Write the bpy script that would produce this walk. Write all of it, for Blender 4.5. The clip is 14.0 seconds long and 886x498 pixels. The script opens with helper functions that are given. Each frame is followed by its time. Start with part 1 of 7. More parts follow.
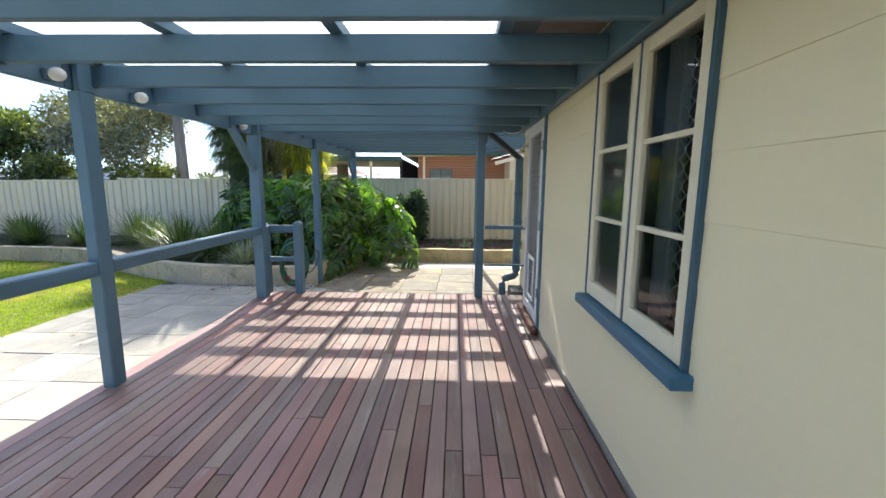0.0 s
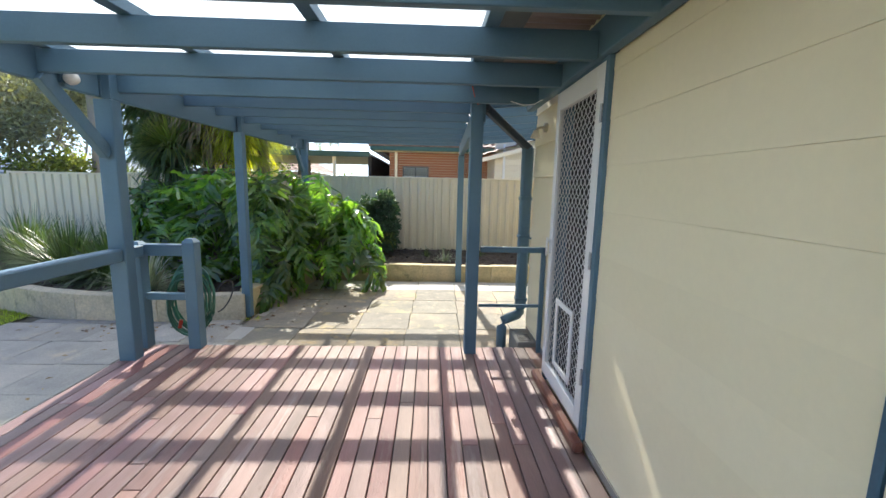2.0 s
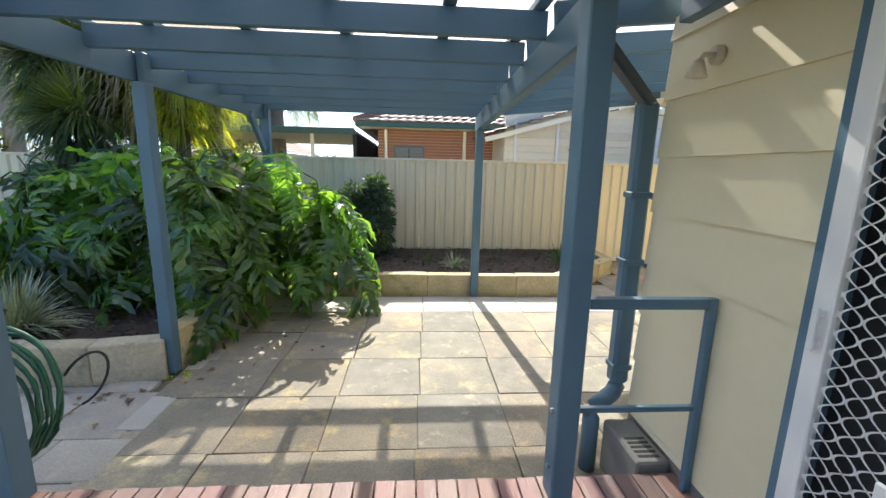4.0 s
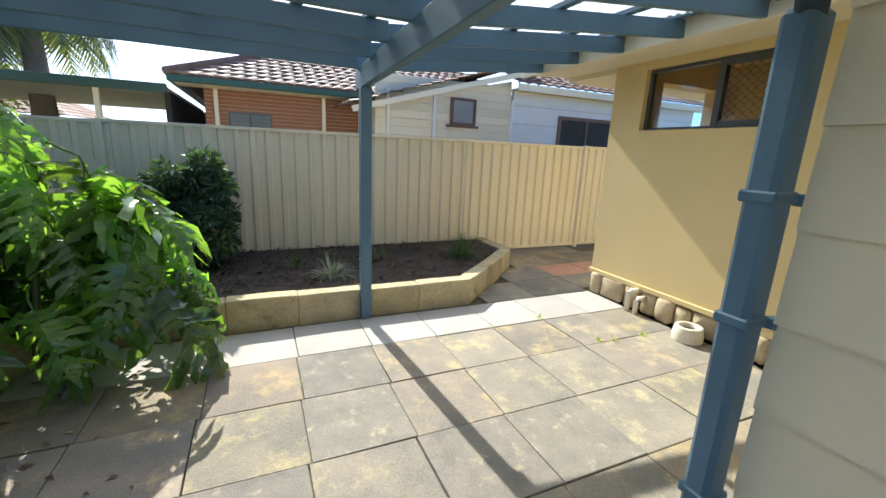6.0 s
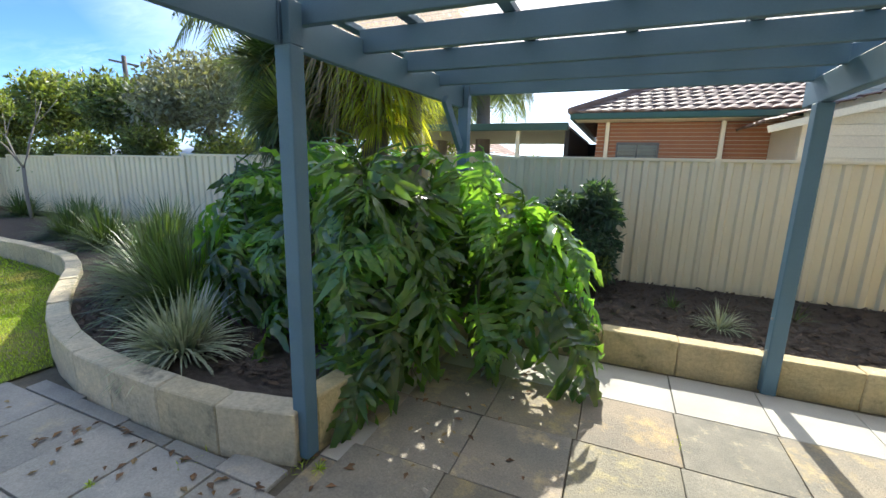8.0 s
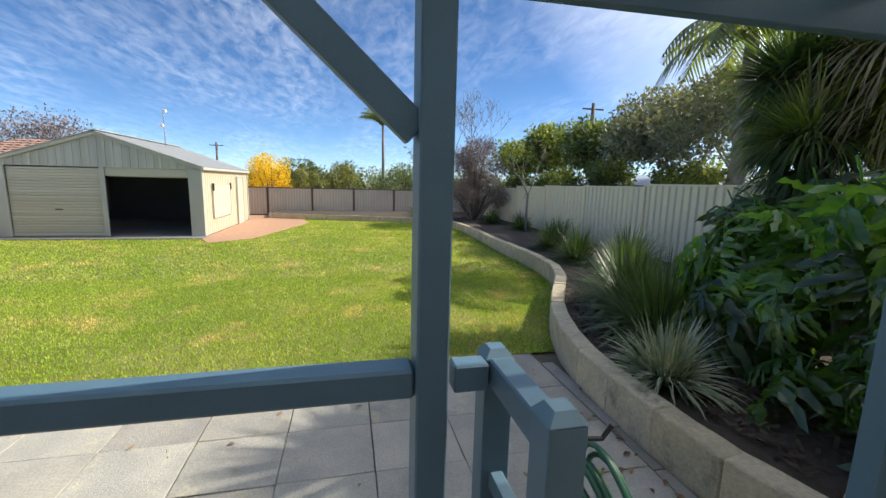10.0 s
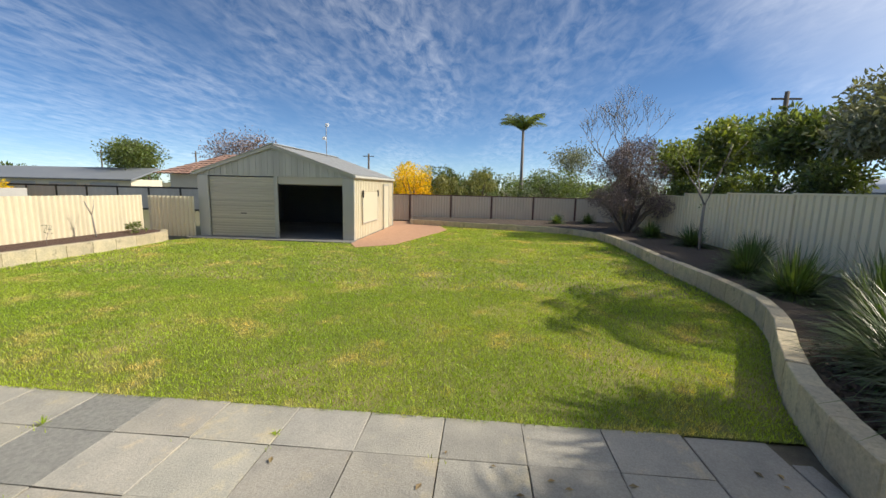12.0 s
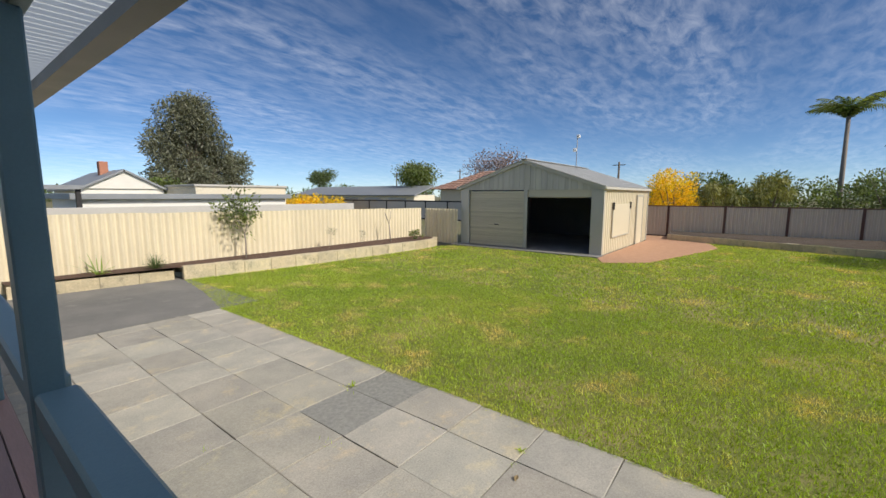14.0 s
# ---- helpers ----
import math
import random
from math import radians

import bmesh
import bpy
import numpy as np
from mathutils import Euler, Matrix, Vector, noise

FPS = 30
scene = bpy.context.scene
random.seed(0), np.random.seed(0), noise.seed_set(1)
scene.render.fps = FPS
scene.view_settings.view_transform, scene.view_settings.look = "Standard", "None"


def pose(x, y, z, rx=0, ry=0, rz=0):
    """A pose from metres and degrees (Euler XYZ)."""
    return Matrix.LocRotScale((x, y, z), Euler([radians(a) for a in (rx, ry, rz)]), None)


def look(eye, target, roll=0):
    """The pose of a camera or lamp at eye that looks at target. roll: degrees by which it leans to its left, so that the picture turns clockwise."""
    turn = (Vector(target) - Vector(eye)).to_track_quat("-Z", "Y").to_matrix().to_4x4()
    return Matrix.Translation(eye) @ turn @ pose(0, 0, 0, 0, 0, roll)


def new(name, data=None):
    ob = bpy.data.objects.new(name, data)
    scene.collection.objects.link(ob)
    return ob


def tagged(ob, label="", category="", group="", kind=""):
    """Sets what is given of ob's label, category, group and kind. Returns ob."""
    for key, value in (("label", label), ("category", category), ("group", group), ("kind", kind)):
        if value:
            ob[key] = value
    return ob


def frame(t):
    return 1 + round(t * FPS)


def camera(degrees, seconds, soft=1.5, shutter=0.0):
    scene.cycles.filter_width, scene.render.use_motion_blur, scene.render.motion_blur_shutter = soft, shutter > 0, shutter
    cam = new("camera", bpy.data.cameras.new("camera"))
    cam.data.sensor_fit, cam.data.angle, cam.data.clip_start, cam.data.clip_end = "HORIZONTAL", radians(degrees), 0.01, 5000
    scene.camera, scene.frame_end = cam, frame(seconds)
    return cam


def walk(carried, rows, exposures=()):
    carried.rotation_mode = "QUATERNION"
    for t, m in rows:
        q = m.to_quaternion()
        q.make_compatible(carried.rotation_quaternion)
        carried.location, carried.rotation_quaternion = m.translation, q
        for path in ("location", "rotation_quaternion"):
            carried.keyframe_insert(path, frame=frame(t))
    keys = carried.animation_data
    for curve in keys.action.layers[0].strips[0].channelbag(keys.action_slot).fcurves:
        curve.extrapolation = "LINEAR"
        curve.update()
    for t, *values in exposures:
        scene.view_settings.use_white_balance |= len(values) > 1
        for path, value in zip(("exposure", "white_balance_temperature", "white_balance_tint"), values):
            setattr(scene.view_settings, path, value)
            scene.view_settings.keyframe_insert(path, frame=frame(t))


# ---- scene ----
cam = camera(94.2, 14.0)
METRES, EYE, TILT, LEAN, TURN = 7.6, 1.42, 0.0, 0.0, 1.6
ROWS = [
    (0.0, 0.0, 0.0, 0.0, 0.07, -8.77, -0.48),
    (0.5, -0.0004, 0.0595, 0.0002, -1.46, -8.78, -0.65),
    (1.0, 0.0042, 0.1196, 0.0007, -2.64, -8.66, -0.85),
    (1.5, 0.0022, 0.1787, -0.0009, -3.23, -8.59, -1.07),
    (2.0, 0.0004, 0.2374, -0.0002, -3.37, -8.68, -1.2),
    (2.5, -0.0035, 0.2977, 0.0018, -3.12, -9.03, -1.25),
    (5.0, -0.0454, 0.589, -0.0001, -12.94, -12.54, -1.7),
    (5.5, -0.0462, 0.6386, -0.0028, -19.77, -13.22, -2.12),
    (6.0, -0.041, 0.6761, -0.0022, -25.49, -13.28, -2.46),
    (6.5, -0.0406, 0.6995, 0.001, -23.14, -12.93, -2.28),
    (7.0, -0.0548, 0.704, 0.0015, -12.05, -12.52, -1.96),
    (7.5, -0.0686, 0.7004, 0.0023, 4.09, -12.08, -1.75),
    (8.0, -0.0817, 0.6901, 0.0034, 21.44, -11.48, -1.48),
    (8.5, -0.0959, 0.6773, 0.0037, 37.91, -10.62, -1.46),
    (9.0, -0.1078, 0.6608, 0.005, 53.1, -9.93, -1.42),
    (11.5, -0.2252, 0.6096, 0.0047, 91.6, -8.62, -1.33),
    (12.0, -0.2598, 0.608, 0.0038, 93.71, -8.55, -1.28),
    (12.5, -0.2835, 0.6064, 0.0055, 97.6, -8.45, -1.14),
    (13.0, -0.2876, 0.5977, 0.0061, 104.9, -8.2, -0.84),
    (13.5, -0.2827, 0.5904, 0.0068, 114.92, -7.79, -0.45),
    (14.0, -0.2747, 0.5867, 0.0079, 126.47, -7.44, -0.18),
]
BASE = pose(0, 0, EYE, TILT, LEAN, TURN)
walk(cam, [(t, BASE @ pose(METRES * x, METRES * y, METRES * z, 90 + pitch, roll, yaw)) for t, x, y, z, yaw, pitch, roll in ROWS],
     exposures=[(0.0, 2.05, 6450, 10), (1.0, 2.22, 6450, 10), (2.5, 2.17, 6450, 10), (5.0, 2.18, 6350, 9), (5.5, 1.95, 6300, 9), (6.5, 1.85, 6200, 9), (7.5, 2.0, 6250, 8), (8.5, 2.0, 6500, 7), (9.0, 1.8, 6500, 8), (11.3, 1.02, 7200, 9), (13.0, 0.85, 7050, 10), (14.0, 0.70, 6950, 11)])

# ---------------------------------------------------------------- light
SUN_UP, SUN_TURN = 39.5, -5.0
world = bpy.data.worlds.new("sky")
scene.world = world
world.use_nodes = True
wt = world.node_tree
wt.nodes.clear()
w_out = wt.nodes.new("ShaderNodeOutputWorld")
w_bg = wt.nodes.new("ShaderNodeBackground")
w_sky = wt.nodes.new("ShaderNodeTexSky")
w_sky.sky_type, w_sky.sun_disc = "NISHITA", False
w_sky.sun_elevation, w_sky.sun_rotation = radians(SUN_UP), radians(SUN_TURN)
w_sky.air_density, w_sky.dust_density, w_sky.ozone_density = 0.54, 0.1, 4.0
w_bg.inputs["Strength"].default_value = 0.09
w_co = wt.nodes.new("ShaderNodeTexCoord")
w_sep = wt.nodes.new("ShaderNodeSeparateXYZ")
wt.links.new(w_co.outputs["Generated"], w_sep.inputs[0])
w_h = wt.nodes.new("ShaderNodeMath"); w_h.operation = "ADD"; w_h.inputs[1].default_value = 0.12
wt.links.new(w_sep.outputs["Z"], w_h.inputs[0])
w_m = wt.nodes.new("ShaderNodeMath"); w_m.operation = "MAXIMUM"; w_m.inputs[1].default_value = 0.05
wt.links.new(w_h.outputs[0], w_m.inputs[0])
w_div = wt.nodes.new("ShaderNodeVectorMath"); w_div.operation = "DIVIDE"
w_cmb = wt.nodes.new("ShaderNodeCombineXYZ")
for k in range(3):
    wt.links.new(w_m.outputs[0], w_cmb.inputs[k])
wt.links.new(w_co.outputs["Generated"], w_div.inputs[0])
wt.links.new(w_cmb.outputs[0], w_div.inputs[1])


def w_noise(scale, detail, stretch, turn):
    mp = wt.nodes.new("ShaderNodeMapping")
    mp.inputs["Rotation"].default_value[2] = turn
    mp.inputs["Scale"].default_value = (stretch, 1.0, 0.0)
    wt.links.new(w_div.outputs[0], mp.inputs[0])
    n = wt.nodes.new("ShaderNodeTexNoise")
    n.inputs["Scale"].default_value, n.inputs["Detail"].default_value = scale, detail
    n.inputs["Roughness"].default_value, n.inputs["Distortion"].default_value = 0.6, 0.4
    wt.links.new(mp.outputs[0], n.inputs["Vector"])
    return n.outputs["Fac"]


w_a = wt.nodes.new("ShaderNodeMapRange")
w_a.inputs["From Min"].default_value, w_a.inputs["From Max"].default_value = 0.34, 0.66
wt.links.new(w_noise(0.9, 3, 0.35, 1.25), w_a.inputs["Value"])
w_b = wt.nodes.new("ShaderNodeMapRange")
w_b.inputs["From Min"].default_value, w_b.inputs["From Max"].default_value = 0.36, 0.70
wt.links.new(w_noise(13.0, 6, 0.42, 1.35), w_b.inputs["Value"])
w_mul = wt.nodes.new("ShaderNodeMath"); w_mul.operation = "MULTIPLY"
w_half = wt.nodes.new("ShaderNodeMath"); w_half.operation = "MULTIPLY"; w_half.inputs[1].default_value = 0.22
wt.links.new(w_a.outputs[0], w_half.inputs[0])
wt.links.new(w_half.outputs[0], w_mul.inputs[0]); wt.links.new(w_b.outputs[0], w_mul.inputs[1])
w_k = wt.nodes.new("ShaderNodeMath"); w_k.operation = "MULTIPLY"; w_k.inputs[1].default_value = 0.70
# thin bright cloud thickens towards the sun
w_dot = wt.nodes.new("ShaderNodeVectorMath"); w_dot.operation = "DOT_PRODUCT"
w_dot.inputs[1].default_value = Vector((math.sin(radians(SUN_TURN)), math.cos(radians(SUN_TURN)), math.tan(radians(SUN_UP)))).normalized()
wt.links.new(w_co.outputs["Generated"], w_dot.inputs[0])
w_near = wt.nodes.new("ShaderNodeMapRange")
w_near.inputs["From Min"].default_value, w_near.inputs["From Max"].default_value = 0.55, 1.0
wt.links.new(w_dot.outputs["Value"], w_near.inputs["Value"])
w_far = wt.nodes.new("ShaderNodeMath"); w_far.operation = "MULTIPLY_ADD"; w_far.inputs[1].default_value = 0.75
wt.links.new(w_near.outputs[0], w_far.inputs[0])
wt.links.new(w_mul.outputs[0], w_far.inputs[2])
w_far.use_clamp = True
wt.links.new(w_far.outputs[0], w_k.inputs[0])
w_mix = wt.nodes.new("ShaderNodeMix"); w_mix.data_type = "RGBA"
wt.links.new(w_k.outputs[0], w_mix.inputs["Factor"])
w_hue = wt.nodes.new("ShaderNodeHueSaturation")
w_hue.inputs["Saturation"].default_value, w_hue.inputs["Value"].default_value = 1.12, 0.80
wt.links.new(w_sky.outputs[0], w_hue.inputs["Color"])
wt.links.new(w_hue.outputs[0], w_mix.inputs["A"])
w_mix.inputs["B"].default_value = (11.5, 11.8, 12.4, 1)
wt.links.new(w_mix.outputs["Result"], w_bg.inputs["Color"])
wt.links.new(w_bg.outputs[0], w_out.inputs[0])

sun_to = Vector((math.sin(radians(SUN_TURN)), math.cos(radians(SUN_TURN)), math.tan(radians(SUN_UP))))
sun = new("sun", bpy.data.lights.new("sun", "SUN"))
sun.data.energy, sun.data.angle, sun.data.color = 2.4, radians(0.53), (1.0, 0.94, 0.84)
sun.matrix_world = look(sun_to * 40, (0, 0, 0))

# ---------------------------------------------------------------- materials


def surf(name, c1, c2, scale=4.0, rough=0.7, bump=0.15, metal=0.0, spread=0.12, fine=60.0, stretch=(1, 1, 1), dirt=None, dirt_at=0.62,
         dirt_scale=1.5, sheen=0.5, leaf=0.0, vary="object", grain_by=0.14, hue=0.006):
    """A surface with two scales of variation, a difference from piece to piece, stains and fine relief."""
    m = bpy.data.materials.new(name)
    m.use_nodes = True
    nt = m.node_tree
    N, L = nt.nodes, nt.links
    p = N["Principled BSDF"]
    co = N.new("ShaderNodeTexCoord")
    info = N.new("ShaderNodeObjectInfo")
    rnd = info.outputs["Random"]
    if vary == "island":
        geo = N.new("ShaderNodeNewGeometry")
        rnd = geo.outputs["Random Per Island"]
    off = N.new("ShaderNodeMath"); off.operation = "MULTIPLY"; off.inputs[1].default_value = 37.0
    L.new(rnd, off.inputs[0])
    mp = N.new("ShaderNodeMapping")
    mp.inputs["Scale"].default_value = stretch
    L.new(co.outputs["Object"], mp.inputs["Vector"])
    if vary != "island":
        L.new(off.outputs[0], mp.inputs["Location"])

    def tex(s, d=5, r=0.6):
        n = N.new("ShaderNodeTexNoise")
        n.inputs["Scale"].default_value, n.inputs["Detail"].default_value, n.inputs["Roughness"].default_value = s, d, r
        L.new(mp.outputs[0], n.inputs["Vector"])
        return n.outputs["Fac"]

    def mixc(f, a, b):
        x = N.new("ShaderNodeMix"); x.data_type = "RGBA"
        L.new(f, x.inputs["Factor"])
        for socket, v in (("A", a), ("B", b)):
            if isinstance(v, tuple):
                x.inputs[socket].default_value = (*v, 1)
            else:
                L.new(v, x.inputs[socket])
        return x.outputs["Result"]

    def ramp(v, a, b):
        x = N.new("ShaderNodeMapRange")
        x.inputs["From Min"].default_value, x.inputs["From Max"].default_value = a, b
        L.new(v, x.inputs["Value"])
        return x.outputs[0]

    big = tex(scale)
    grain = tex(fine, 4, 0.7)
    col = mixc(ramp(big, 0.32, 0.68), c1, c2)
    if dirt:
        col = mixc(ramp(tex(dirt_scale, 6, 0.7), dirt_at, dirt_at + 0.14), col, dirt)
    hsv = N.new("ShaderNodeHueSaturation")
    amt = N.new("ShaderNodeMapRange")
    amt.inputs["To Min"].default_value, amt.inputs["To Max"].default_value = 1 - spread, 1 + spread
    L.new(rnd, amt.inputs["Value"])
    g = N.new("ShaderNodeMapRange")
    g.inputs["From Min"].default_value, g.inputs["From Max"].default_value = 0.2, 0.8
    g.inputs["To Min"].default_value, g.inputs["To Max"].default_value = 1 - grain_by, 1 + grain_by
    L.new(grain, g.inputs["Value"])
    mul = N.new("ShaderNodeMath"); mul.operation = "MULTIPLY"
    L.new(amt.outputs[0], mul.inputs[0]); L.new(g.outputs[0], mul.inputs[1])
    L.new(mul.outputs[0], hsv.inputs["Value"])
    for socket, k, mid_v, by in (("Hue", 7.31, 0.5, hue), ("Saturation", 13.7, 1.0, hue * 12)):
        fr = N.new("ShaderNodeMath"); fr.operation = "MULTIPLY"; fr.inputs[1].default_value = k
        L.new(rnd, fr.inputs[0])
        fc = N.new("ShaderNodeMath"); fc.operation = "FRACT"
        L.new(fr.outputs[0], fc.inputs[0])
        mr = N.new("ShaderNodeMapRange")
        mr.inputs["To Min"].default_value, mr.inputs["To Max"].default_value = mid_v - by, mid_v + by
        L.new(fc.outputs[0], mr.inputs["Value"])
        L.new(mr.outputs[0], hsv.inputs[socket])
    L.new(col, hsv.inputs["Color"])
    L.new(hsv.outputs[0], p.inputs["Base Color"])
    rr = N.new("ShaderNodeMapRange")
    rr.inputs["To Min"].default_value, rr.inputs["To Max"].default_value = rough - 0.1, min(1.0, rough + 0.12)
    L.new(big, rr.inputs["Value"])
    L.new(rr.outputs[0], p.inputs["Roughness"])
    p.inputs["Metallic"].default_value = metal
    p.inputs["Specular IOR Level"].default_value = sheen
    if bump:
        b = N.new("ShaderNodeBump")
        b.inputs["Strength"].default_value, b.inputs["Distance"].default_value = bump, 0.02
        add = N.new("ShaderNodeMath"); add.operation = "ADD"
        L.new(grain, add.inputs[0]); L.new(big, add.inputs[1])
        L.new(add.outputs[0], b.inputs["Height"])
        L.new(b.outputs[0], p.inputs["Normal"])
    if leaf:
        tr = N.new("ShaderNodeBsdfTranslucent")
        t2 = N.new("ShaderNodeMix"); t2.data_type = "RGBA"; t2.blend_type = "MULTIPLY"; t2.inputs["Factor"].default_value = 1.0
        L.new(hsv.outputs[0], t2.inputs["A"]); t2.inputs["B"].default_value = (3.5, 3.2, 0.8, 1)
        L.new(t2.outputs["Result"], tr.inputs["Color"])
        ms = N.new("ShaderNodeMixShader"); ms.inputs[0].default_value = leaf
        L.new(p.outputs[0], ms.inputs[1]); L.new(tr.outputs[0], ms.inputs[2])
        L.new(ms.outputs[0], N["Material Output"].inputs["Surface"])
    return m


def sheet_mat(name, tint, clear, milk, ribs=30.0):
    """Plastic roof sheet: part of the sun passes straight, part is spread."""
    m = bpy.data.materials.new(name)
    m.use_nodes = True
    N, L = m.node_tree.nodes, m.node_tree.links
    p = N["Principled BSDF"]
    p.inputs["Base Color"].default_value = (*milk, 1)
    p.inputs["Roughness"].default_value = 0.3
    tr = N.new("ShaderNodeBsdfTranslucent"); tr.inputs[0].default_value = (*milk, 1)
    cl = N.new("ShaderNodeBsdfTransparent"); cl.inputs[0].default_value = (*tint, 1)
    a = N.new("ShaderNodeMixShader"); a.inputs[0].default_value = 0.92
    b = N.new("ShaderNodeMixShader")
    noise_t = N.new("ShaderNodeTexNoise"); noise_t.inputs["Scale"].default_value = 3.0
    co = N.new("ShaderNodeTexCoord"); L.new(co.outputs["Object"], noise_t.inputs["Vector"])
    mr = N.new("ShaderNodeMapRange")
    mr.inputs["To Min"].default_value, mr.inputs["To Max"].default_value = clear - 0.1, clear + 0.1
    L.new(noise_t.outputs["Fac"], mr.inputs["Value"]); L.new(mr.outputs[0], b.inputs[0])
    L.new(p.outputs[0], a.inputs[1]); L.new(tr.outputs[0], a.inputs[2])
    L.new(a.outputs[0], b.inputs[1]); L.new(cl.outputs[0], b.inputs[2])
    L.new(b.outputs[0], N["Material Output"].inputs["Surface"])
    return m


def glass_mat(name, tint=(0.9, 0.95, 0.95), rough=0.02):
    m = bpy.data.materials.new(name)
    m.use_nodes = True
    N, L = m.node_tree.nodes, m.node_tree.links
    gl = N.new("ShaderNodeBsdfGlossy"); gl.inputs["Roughness"].default_value = rough
    cl = N.new("ShaderNodeBsdfTransparent"); cl.inputs[0].default_value = (*tint, 1)
    fr = N.new("ShaderNodeFresnel"); fr.inputs[0].default_value = 1.7
    mx = N.new("ShaderNodeMixShader")
    L.new(fr.outputs[0], mx.inputs[0]); L.new(cl.outputs[0], mx.inputs[1]); L.new(gl.outputs[0], mx.inputs[2])
    L.new(mx.outputs[0], N["Material Output"].inputs["Surface"])
    return m


BLUE = surf("blue_paint", (0.080, 0.158, 0.224), (0.098, 0.182, 0.25), 3, 0.5, 0.10, spread=0.06, fine=90, dirt=(0.14, 0.20, 0.25), dirt_at=0.66, grain_by=0.06, hue=0.0)
BLUE_TRIM = surf("blue_trim", (0.028, 0.13, 0.225), (0.036, 0.15, 0.25), 3, 0.42, 0.05, spread=0.03)
BLUE_DEEP = surf("blue_frame_paint", (0.045, 0.105, 0.155), (0.055, 0.12, 0.175), 3, 0.45, 0.05, spread=0.03)
DARKBLUE = surf("dark_pipe_paint", (0.035, 0.055, 0.075), (0.045, 0.065, 0.085), 3, 0.4, 0.04)
DECK = surf("deck_oil", (0.27, 0.150, 0.132), (0.205, 0.125, 0.115), 2.2, 0.46, 0.22, spread=0.30, fine=26, stretch=(6, 0.5, 6), dirt=(0.40, 0.32, 0.29), dirt_at=0.58, dirt_scale=1.1, hue=0.022)
SILL_WOOD = surf("sill_wood", (0.15, 0.05, 0.035), (0.20, 0.075, 0.05), 2, 0.4, 0.1, stretch=(6, 0.5, 6))
CREAM = surf("cream_board", (0.82, 0.73, 0.50), (0.84, 0.755, 0.53), 0.8, 0.55, 0.03, spread=0.012, fine=30, grain_by=0.025, hue=0.0)
CREAM_TRIM = surf("cream_gloss", (0.76, 0.70, 0.53), (0.80, 0.74, 0.58), 2, 0.4, 0.04, spread=0.02, grain_by=0.02, hue=0.0)
WHITE = surf("white_powdercoat", (0.74, 0.75, 0.74), (0.80, 0.80, 0.79), 2, 0.4, 0.03, spread=0.02, grain_by=0.02, hue=0.0)
YELLOW = surf("yellow_render", (0.72, 0.56, 0.27), (0.76, 0.60, 0.31), 1.2, 0.85, 0.10, spread=0.02, fine=80, dirt=(0.66, 0.52, 0.27), dirt_at=0.66, grain_by=0.05, hue=0.0)
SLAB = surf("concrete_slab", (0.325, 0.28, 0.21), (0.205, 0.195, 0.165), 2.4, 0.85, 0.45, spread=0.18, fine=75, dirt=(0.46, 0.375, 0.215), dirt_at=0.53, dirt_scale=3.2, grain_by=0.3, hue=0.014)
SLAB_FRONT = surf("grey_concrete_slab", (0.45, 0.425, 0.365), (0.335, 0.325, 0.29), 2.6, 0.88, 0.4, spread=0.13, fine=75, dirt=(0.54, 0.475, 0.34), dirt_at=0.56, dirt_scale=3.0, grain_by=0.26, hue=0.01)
SLAB_PALE = surf("pale_slab", (0.46, 0.44, 0.395), (0.39, 0.375, 0.335), 2.0, 0.8, 0.2, spread=0.08, fine=120)
SLAB_SPECK = surf("speckled_slab", (0.30, 0.275, 0.225), (0.215, 0.205, 0.175), 5, 0.9, 0.5, spread=0.08, fine=130, dirt=(0.46, 0.40, 0.28), dirt_at=0.57, dirt_scale=9, grain_by=0.35)
SLAB_GREY = surf("exposed_slab", (0.34, 0.34, 0.31), (0.24, 0.24, 0.225), 30, 0.9, 0.5, spread=0.05, fine=220)
CONCRETE = surf("old_concrete", (0.24, 0.235, 0.22), (0.17, 0.17, 0.165), 1.2, 0.9, 0.25, fine=90, dirt=(0.33, 0.32, 0.29), dirt_at=0.6, dirt_scale=2.5)
SAND = surf("joint_sand", (0.16, 0.14, 0.10), (0.10, 0.09, 0.07), 8, 0.95, 0.4, fine=120)
LIME = surf("limestone", (0.60, 0.49, 0.27), (0.42, 0.36, 0.22), 4, 0.9, 0.6, spread=0.12, fine=34, dirt=(0.20, 0.19, 0.11), dirt_at=0.56, dirt_scale=3.2, grain_by=0.24)
LIME_PALE = surf("limestone_pale", (0.62, 0.53, 0.36), (0.45, 0.40, 0.29), 4, 0.9, 0.6, spread=0.12, fine=34, dirt=(0.23, 0.21, 0.16), dirt_at=0.56, dirt_scale=3.4, grain_by=0.26)
SOIL = surf("mulch", (0.080, 0.062, 0.050), (0.13, 0.10, 0.08), 22, 0.95, 0.9, fine=130)
MULCH_RED = surf("bark_mulch", (0.13, 0.075, 0.055), (0.085, 0.05, 0.038), 25, 0.95, 0.8, fine=120)
FENCE = surf("fence_steel", (0.82, 0.74, 0.55), (0.85, 0.775, 0.58), 1.0, 0.45, 0.03, spread=0.02, fine=30, dirt=(0.72, 0.64, 0.46), dirt_at=0.66, dirt_scale=1.2, grain_by=0.02, hue=0.0)
FENCE_FAR = surf("far_fence_steel", (0.66, 0.58, 0.47), (0.70, 0.62, 0.50), 1.0, 0.5, 0.03, spread=0.03, fine=30, grain_by=0.03, hue=0.0)
